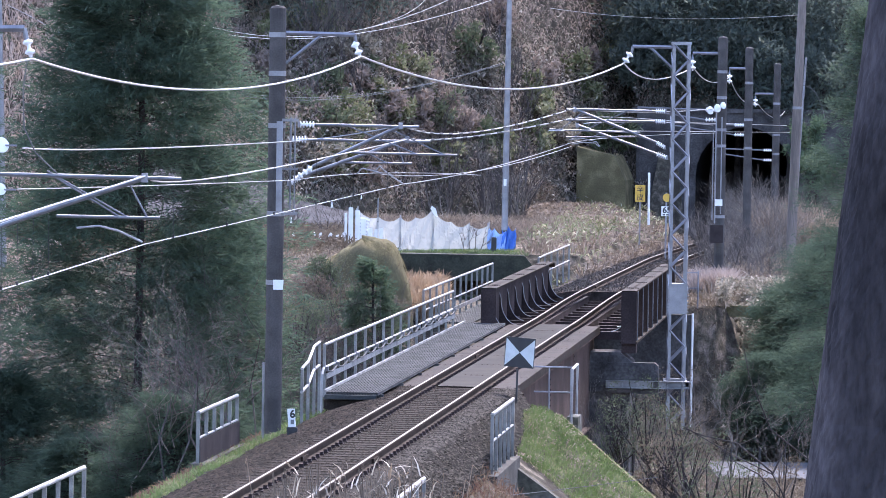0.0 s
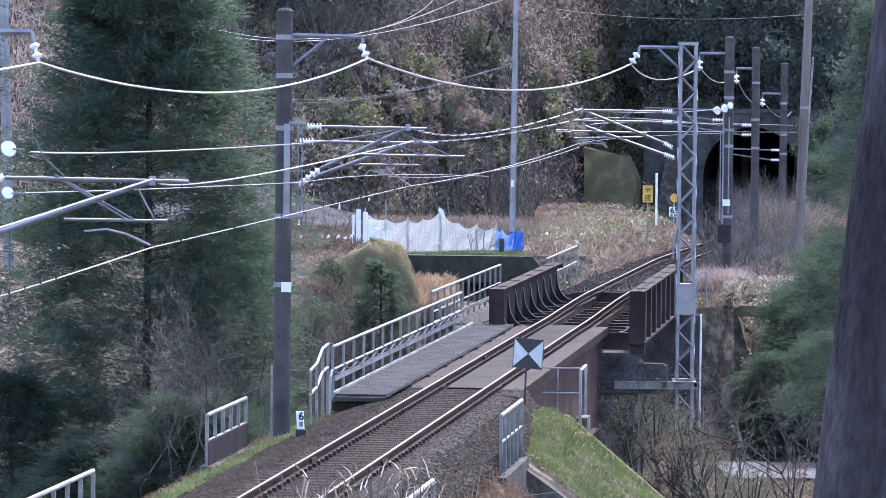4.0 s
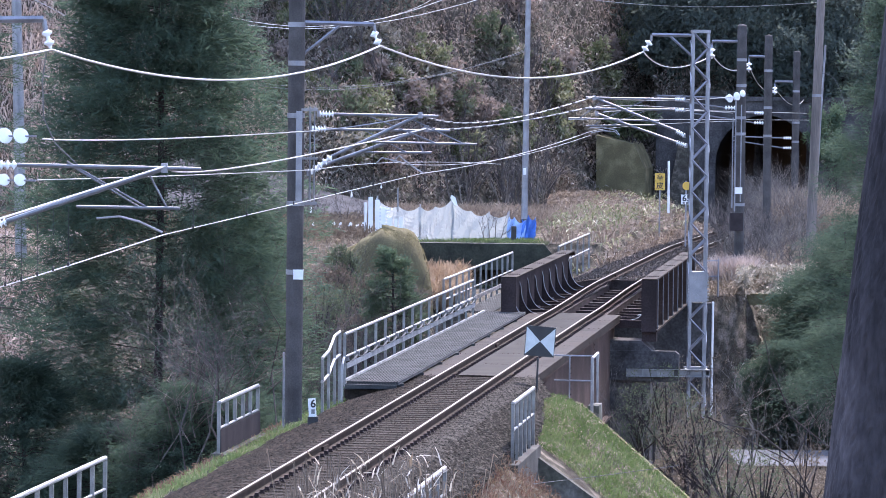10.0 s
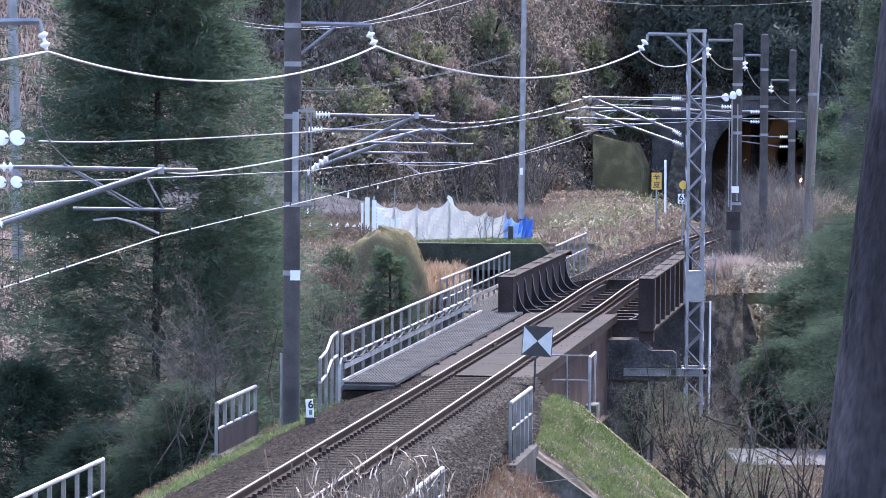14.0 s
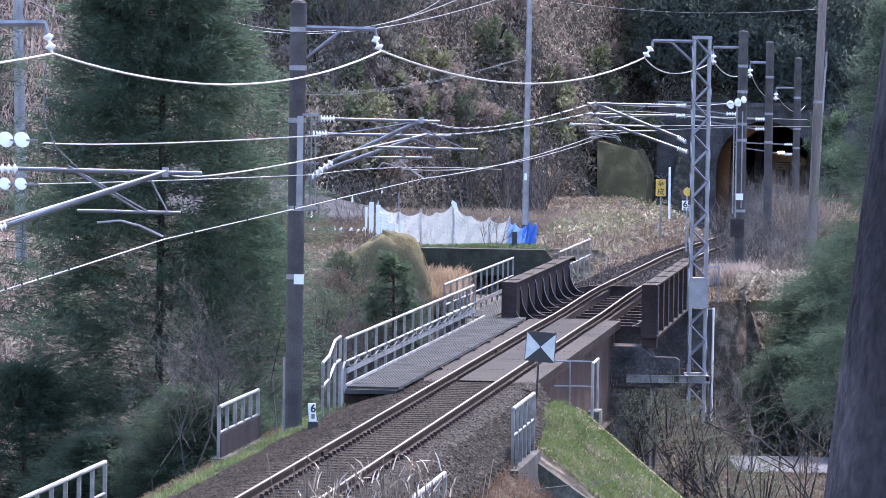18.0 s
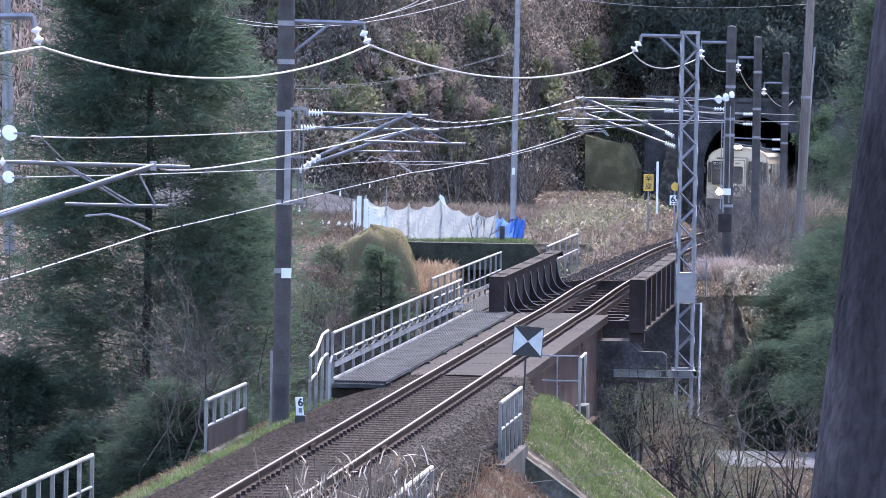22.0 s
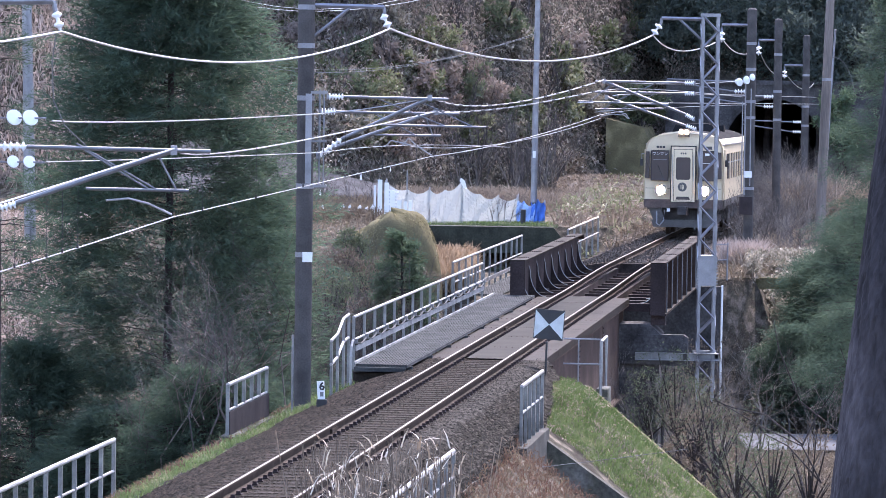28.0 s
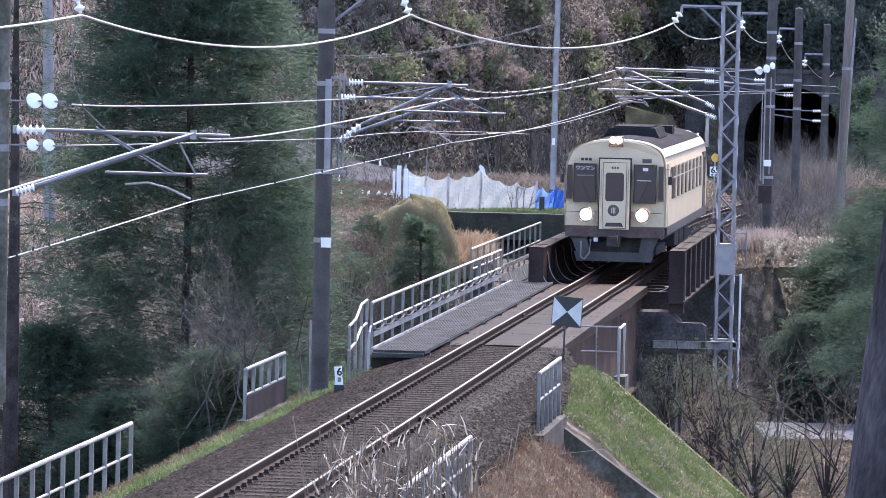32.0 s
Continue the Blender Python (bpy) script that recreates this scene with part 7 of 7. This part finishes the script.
mp = np.stack([c0.x + 1.62 * mr * np.cos(mt), c0.y + 1.4 + 1.4 * mr * np.sin(mt), c0.z - 3.32 + 4.38 * np.sin(mj * math.pi / 2) ** 0.5 * (1 - 0.1 * np.maximum(0.0, -np.cos(mt)))], 1)
mw = np.stack([np.cos(mt) * mr, np.sin(mt) * mr, 0.35 * np.ones(nm)], 1) + np.random.randn(nm, 3) * 0.3
mw /= np.linalg.norm(mw, axis=1)[:, None]
v, f = sprigs(mp, mw, np.random.uniform(0.04, 0.09, nm), np.full(nm, 0.025), 0.6)
stuff("mound_moss", v, f, leafy("moss_tufts", [(0.1, 0.088, 0.045), (0.145, 0.128, 0.066), (0.185, 0.16, 0.085), (0.25, 0.2, 0.125)], 0.9, 0.2), "short olive moss and grass on the mound", "moss")
for x, y, w in ((548, 402, 5), (556, 408, 4), (571, 404, 11), (604, 408, 6), (626, 403, 7), (510, 396, 4), (748, 422, 12), (768, 424, 8), (584, 399, 9), (596, 401, 6), (614, 398, 8), (636, 400, 6), (560, 412, 7), (590, 410, 5), (544, 374, 4), (616, 346, 4), (668, 330, 3)):
    lt = thing("plastic_scrap", "crumpled scrap of white plastic on the bank", "litter", Matrix.Translation(((x - 784) * 137.6 / 7000, 137.6, 5.72 - (y - 147) * 137.6 / 7000)), "plastic scraps")
    w = w * 137.6 / 14000
    part("sheet_scrap", Shape().prism([(-w, -0.12), (w * 0.4, -0.15), (w, random.uniform(-0.1, 0.04)), (w * random.uniform(0.1, 0.6), random.uniform(0, 0.1)), (-w * 0.6, random.uniform(-0.06, 0.06))], -0.05, 0.08), WHITE, lt)
nb_ = 14000
bx, by = np.random.uniform((-1.30, 127.00, -0.69)[0], (0.70, 127.00, -0.68)[0], nb_), np.random.uniform(126, 128.5, nb_)
bz = np.interp(by, [126, 128.5], [-1.6, -0.85]) + np.random.uniform(0, 1, nb_) * 0.35
way = np.stack([np.random.randn(nb_) * 0.25, np.random.randn(nb_) * 0.25, np.ones(nb_)], 1)
way /= np.linalg.norm(way, axis=1)[:, None]
ln = np.random.uniform(0.35, 0.75, nb_)
v, f = blades(np.stack([bx, by, bz], 1), way, ln, np.full(nb_, 0.03), 0.25)
stuff("dry_clump", v, f, STRAW, "rounded clump of orange-tan dry grass below the terrace wall", "bush")
tagged(part("clump_bank", Shape().box((-1.30, 127.00, -0.69)[0], (0.70, 127.00, -0.68)[0], 126.6, 130, -4.0, -1.1), EARTH), "earth bank under the dry clump", "bank", kind="structure")
# mossy beam and stone post beside the pier
mbm = thing("mossy_beam", "mossy concrete parapet beam beyond the gully", "beam", Matrix.Translation((9.06, 116.00, -0.57)))
part("beam", Shape().box(-0.75, 1.2, -0.15, 0.15, -0.16, 0.17), MOSSY, mbm)
part("post", Shape().box(-0.9, -0.45, -0.2, 0.25, -1.05, 0.15), OLD_CONCRETE, mbm, "dark mossy stone post")
part("pier_column", Shape().box(-1.0, -0.55, 0.0, 0.5, -4.2, -0.2), OLD_CONCRETE, mbm)
rl = thing("bank_railing", "thin grey railing beside the mast", "railing", Matrix.Translation((7.59, 112.00, 0.12)), "railings")
ro = Vector((7.59, 112.00, 0.12))
part("rail", Shape().tube([Vector((7.30, 112.00, 0.73)) - ro, Vector((7.75, 112.00, 0.74)) - ro], 0.02, 6), STEEL, rl)
part("rail", Shape().tube([Vector((7.30, 112.00, 0.28)) - ro, Vector((7.75, 112.00, 0.30)) - ro], 0.02, 6), STEEL, rl)
part("post", Shape().tube([Vector((7.72, 112.00, -0.28)) - ro, Vector((7.73, 112.00, 0.79)) - ro], 0.025, 6), STEEL, rl)
for x in (1330, 1380, 1425):
    z = 0
    fpst = thing("fence_post", "thin dark fence post beside the lane", "post", Matrix.Translation(((x - 784) * 104 / 7000, 104, -4.6)), "fence posts")
    part("stake", Shape().tube([(0, 0, -0.2), (0.02, 0, 1.1)], 0.03, 6), BLACK, fpst)

# ---- near plants at the tripod ----
td = 22.0
tr = thing("near_tree", "dark rough-barked trunk close to the camera", "tree", Matrix.Translation(((2.49, 22.00, 3.43)[0], td, 1.3)))
to = Vector(((2.49, 22.00, 3.43)[0], td, 1.3))
pts = []
for i in range(19):
    y = 1150 - i * 72
    pts.append(Vector(((1590 + (882 - y) * 0.068 - 784) * td / 7000, td + 0.02 * math.sin(i * 1.3), 5.72 - (y - 147) * td / 7000)) - to)
tsh = Shape()
NR, ROWS = 110, 109
random.seed(77)
for i in range(ROWS):
    h = i / 6
    k = min(int(h), len(pts) - 2)
    p = pts[k].lerp(pts[k + 1], h - k)
    r = 0.47 - 0.0115 * h - 0.004 * max(0, 6 - h)
    for j in range(NR):
        t = 2 * math.pi * j / NR
        groove = abs(math.sin(16 * t + 0.9 * math.sin(h * 1.7) + 0.5 * math.sin(h * 4.1 + 3 * t))) ** 0.4
        b = r * (0.965 + 0.03 * groove + 0.02 * math.sin(5 * t + 0.3 * h) + 0.009 * random.uniform(-1, 1))
        tsh.v.append((p.x + b * math.cos(t), p.y + b * math.sin(t), p.z))
for i in range(ROWS - 1):
    for j in range(NR):
        a, b = i * NR + j, i * NR + (j + 1) % NR
        tsh.f.append((a, b, b + NR, a + NR))
part("trunk", tsh, NEAR_BARK, tr)
nbch = thing("near_branches", "bare thin dark branches reaching across the lower corner", "branches", Matrix.Translation((3.23, 29.00, 2.79)))
no = Vector((3.23, 29.00, 2.79))
for row in (((1560, 862), (1490, 805), (1400, 735), (1360, 640), (1350, 590)), ((1440, 880), (1405, 815), (1330, 780), (1245, 732)), ((1405, 812), (1340, 760), (1280, 748), (1245, 735)), ((1405, 815), (1430, 760), (1460, 715)), ((1560, 862), (1530, 790), (1490, 690), (1470, 640)), ((1490, 805), (1485, 720), (1470, 690)), ((1530, 830), (1527, 798), (1520, 770)), ((1440, 880), (1380, 815), (1330, 790))):
    part("branch", Shape().tube([Vector(((x - 784) * 29 / 7000, 29, 5.72 - (y - 147) * 29 / 7000)) - no for x, y in row], 0.007, 5, 0.003), BARK, nbch)
part("branch", Shape().tube([(0, 0, 0), (0.15, -0.05, -0.6), (0.3, 0, -2.2)], 0.02, 6, 0.03), BARK, nbch)
nr = 130
rx, ry = np.random.uniform(535, 800, nr), np.random.uniform(42, 47, nr)
base = np.stack([(rx - 784) * ry / 7000, ry, ground_z((rx - 784) * ry / 7000, ry) - 0.05], 1)
hgt = np.interp(rx, [535, 620, 740, 800], [0.75, 1.25, 1.45, 1.0]) * np.random.uniform(0.55, 1.05, nr)
hgt = np.clip(5.72 - (np.random.uniform(800, 890, nr) - 147) * ry / 7000 - base[:, 2], 0.3, 3)
sh = Shape()
for b, h in zip(base, hgt):
    e = Vector(b) + Vector((random.gauss(0, 0.24), random.gauss(0, 0.1), h))
    sh.tube([Vector(b), Vector(b).lerp(e, 0.5) + Vector((0.03, 0, 0)), e, e + Vector((random.uniform(-0.12, 0.12), 0, -0.05))], 0.006, 4, 0.003)
rd = thing("near_reeds", "dry straw-coloured reeds close to the camera", "reeds")
part("stalk_clump", sh, mat("reed_stalk", (0.17, 0.122, 0.085), 0.8, var=0.3, scale=3, spread=0.4, island=True), rd)
w = np.random.randint(0, nr, 260)
c = base[w] + np.stack([np.random.randn(260) * 0.08, np.random.randn(260) * 0.08, hgt[w] * np.random.uniform(0.6, 1.0, 260)], 1)
way = np.random.randn(260, 3) * np.array([0.5, 0.5, 0.4]) + np.array([0, 0, 0.75])
way /= np.linalg.norm(way, axis=1)[:, None]
v, f = blades(c, way, np.random.uniform(0.1, 0.34, 260), np.full(260, 0.02), 0.15)
stuff("leaf_tuft", v, f, leafy("reed_leaf", [(0.16, 0.12, 0.09), (0.3, 0.24, 0.18), (0.55, 0.5, 0.43), (0.24, 0.18, 0.13)], 0.6, 0.2), "", "", parent=rd)["kind"] = "stuff"



# ---- what moves ----
def motions():
    stops = [(0, 232.0), (4, 208.5), (8, 184.5), (12, 160.0), (15, 141.5), (17, 129.0), (19, 116.5), (21, 104.0), (23, 91.0), (25, 77.2), (26.5, 67.5), (28, 57.7), (29, 51.0), (30, 44.0), (31, 36.6), (32, 29.3)]
    rows = []
    for i in range(65):
        t = i * 0.5
        for (t0, s0), (t1, s1) in zip(stops, stops[1:]):
            if t0 <= t <= t1:
                s = s0 + (s1 - s0) * (t - t0) / (t1 - t0)
                break
        p, q = on_line(0, s + 2.6), on_line(0, s + TRAIN_LEN - 2.6)
        d = (q - p).normalized()
        at = p - d * 2.6
        rows.append((t, Matrix.Translation(at) @ pose(0, 0, 0, math.degrees(math.asin(d.z)), 0, -math.degrees(math.atan2(d.x, d.y)))))
    walk(train, rows)


motions()
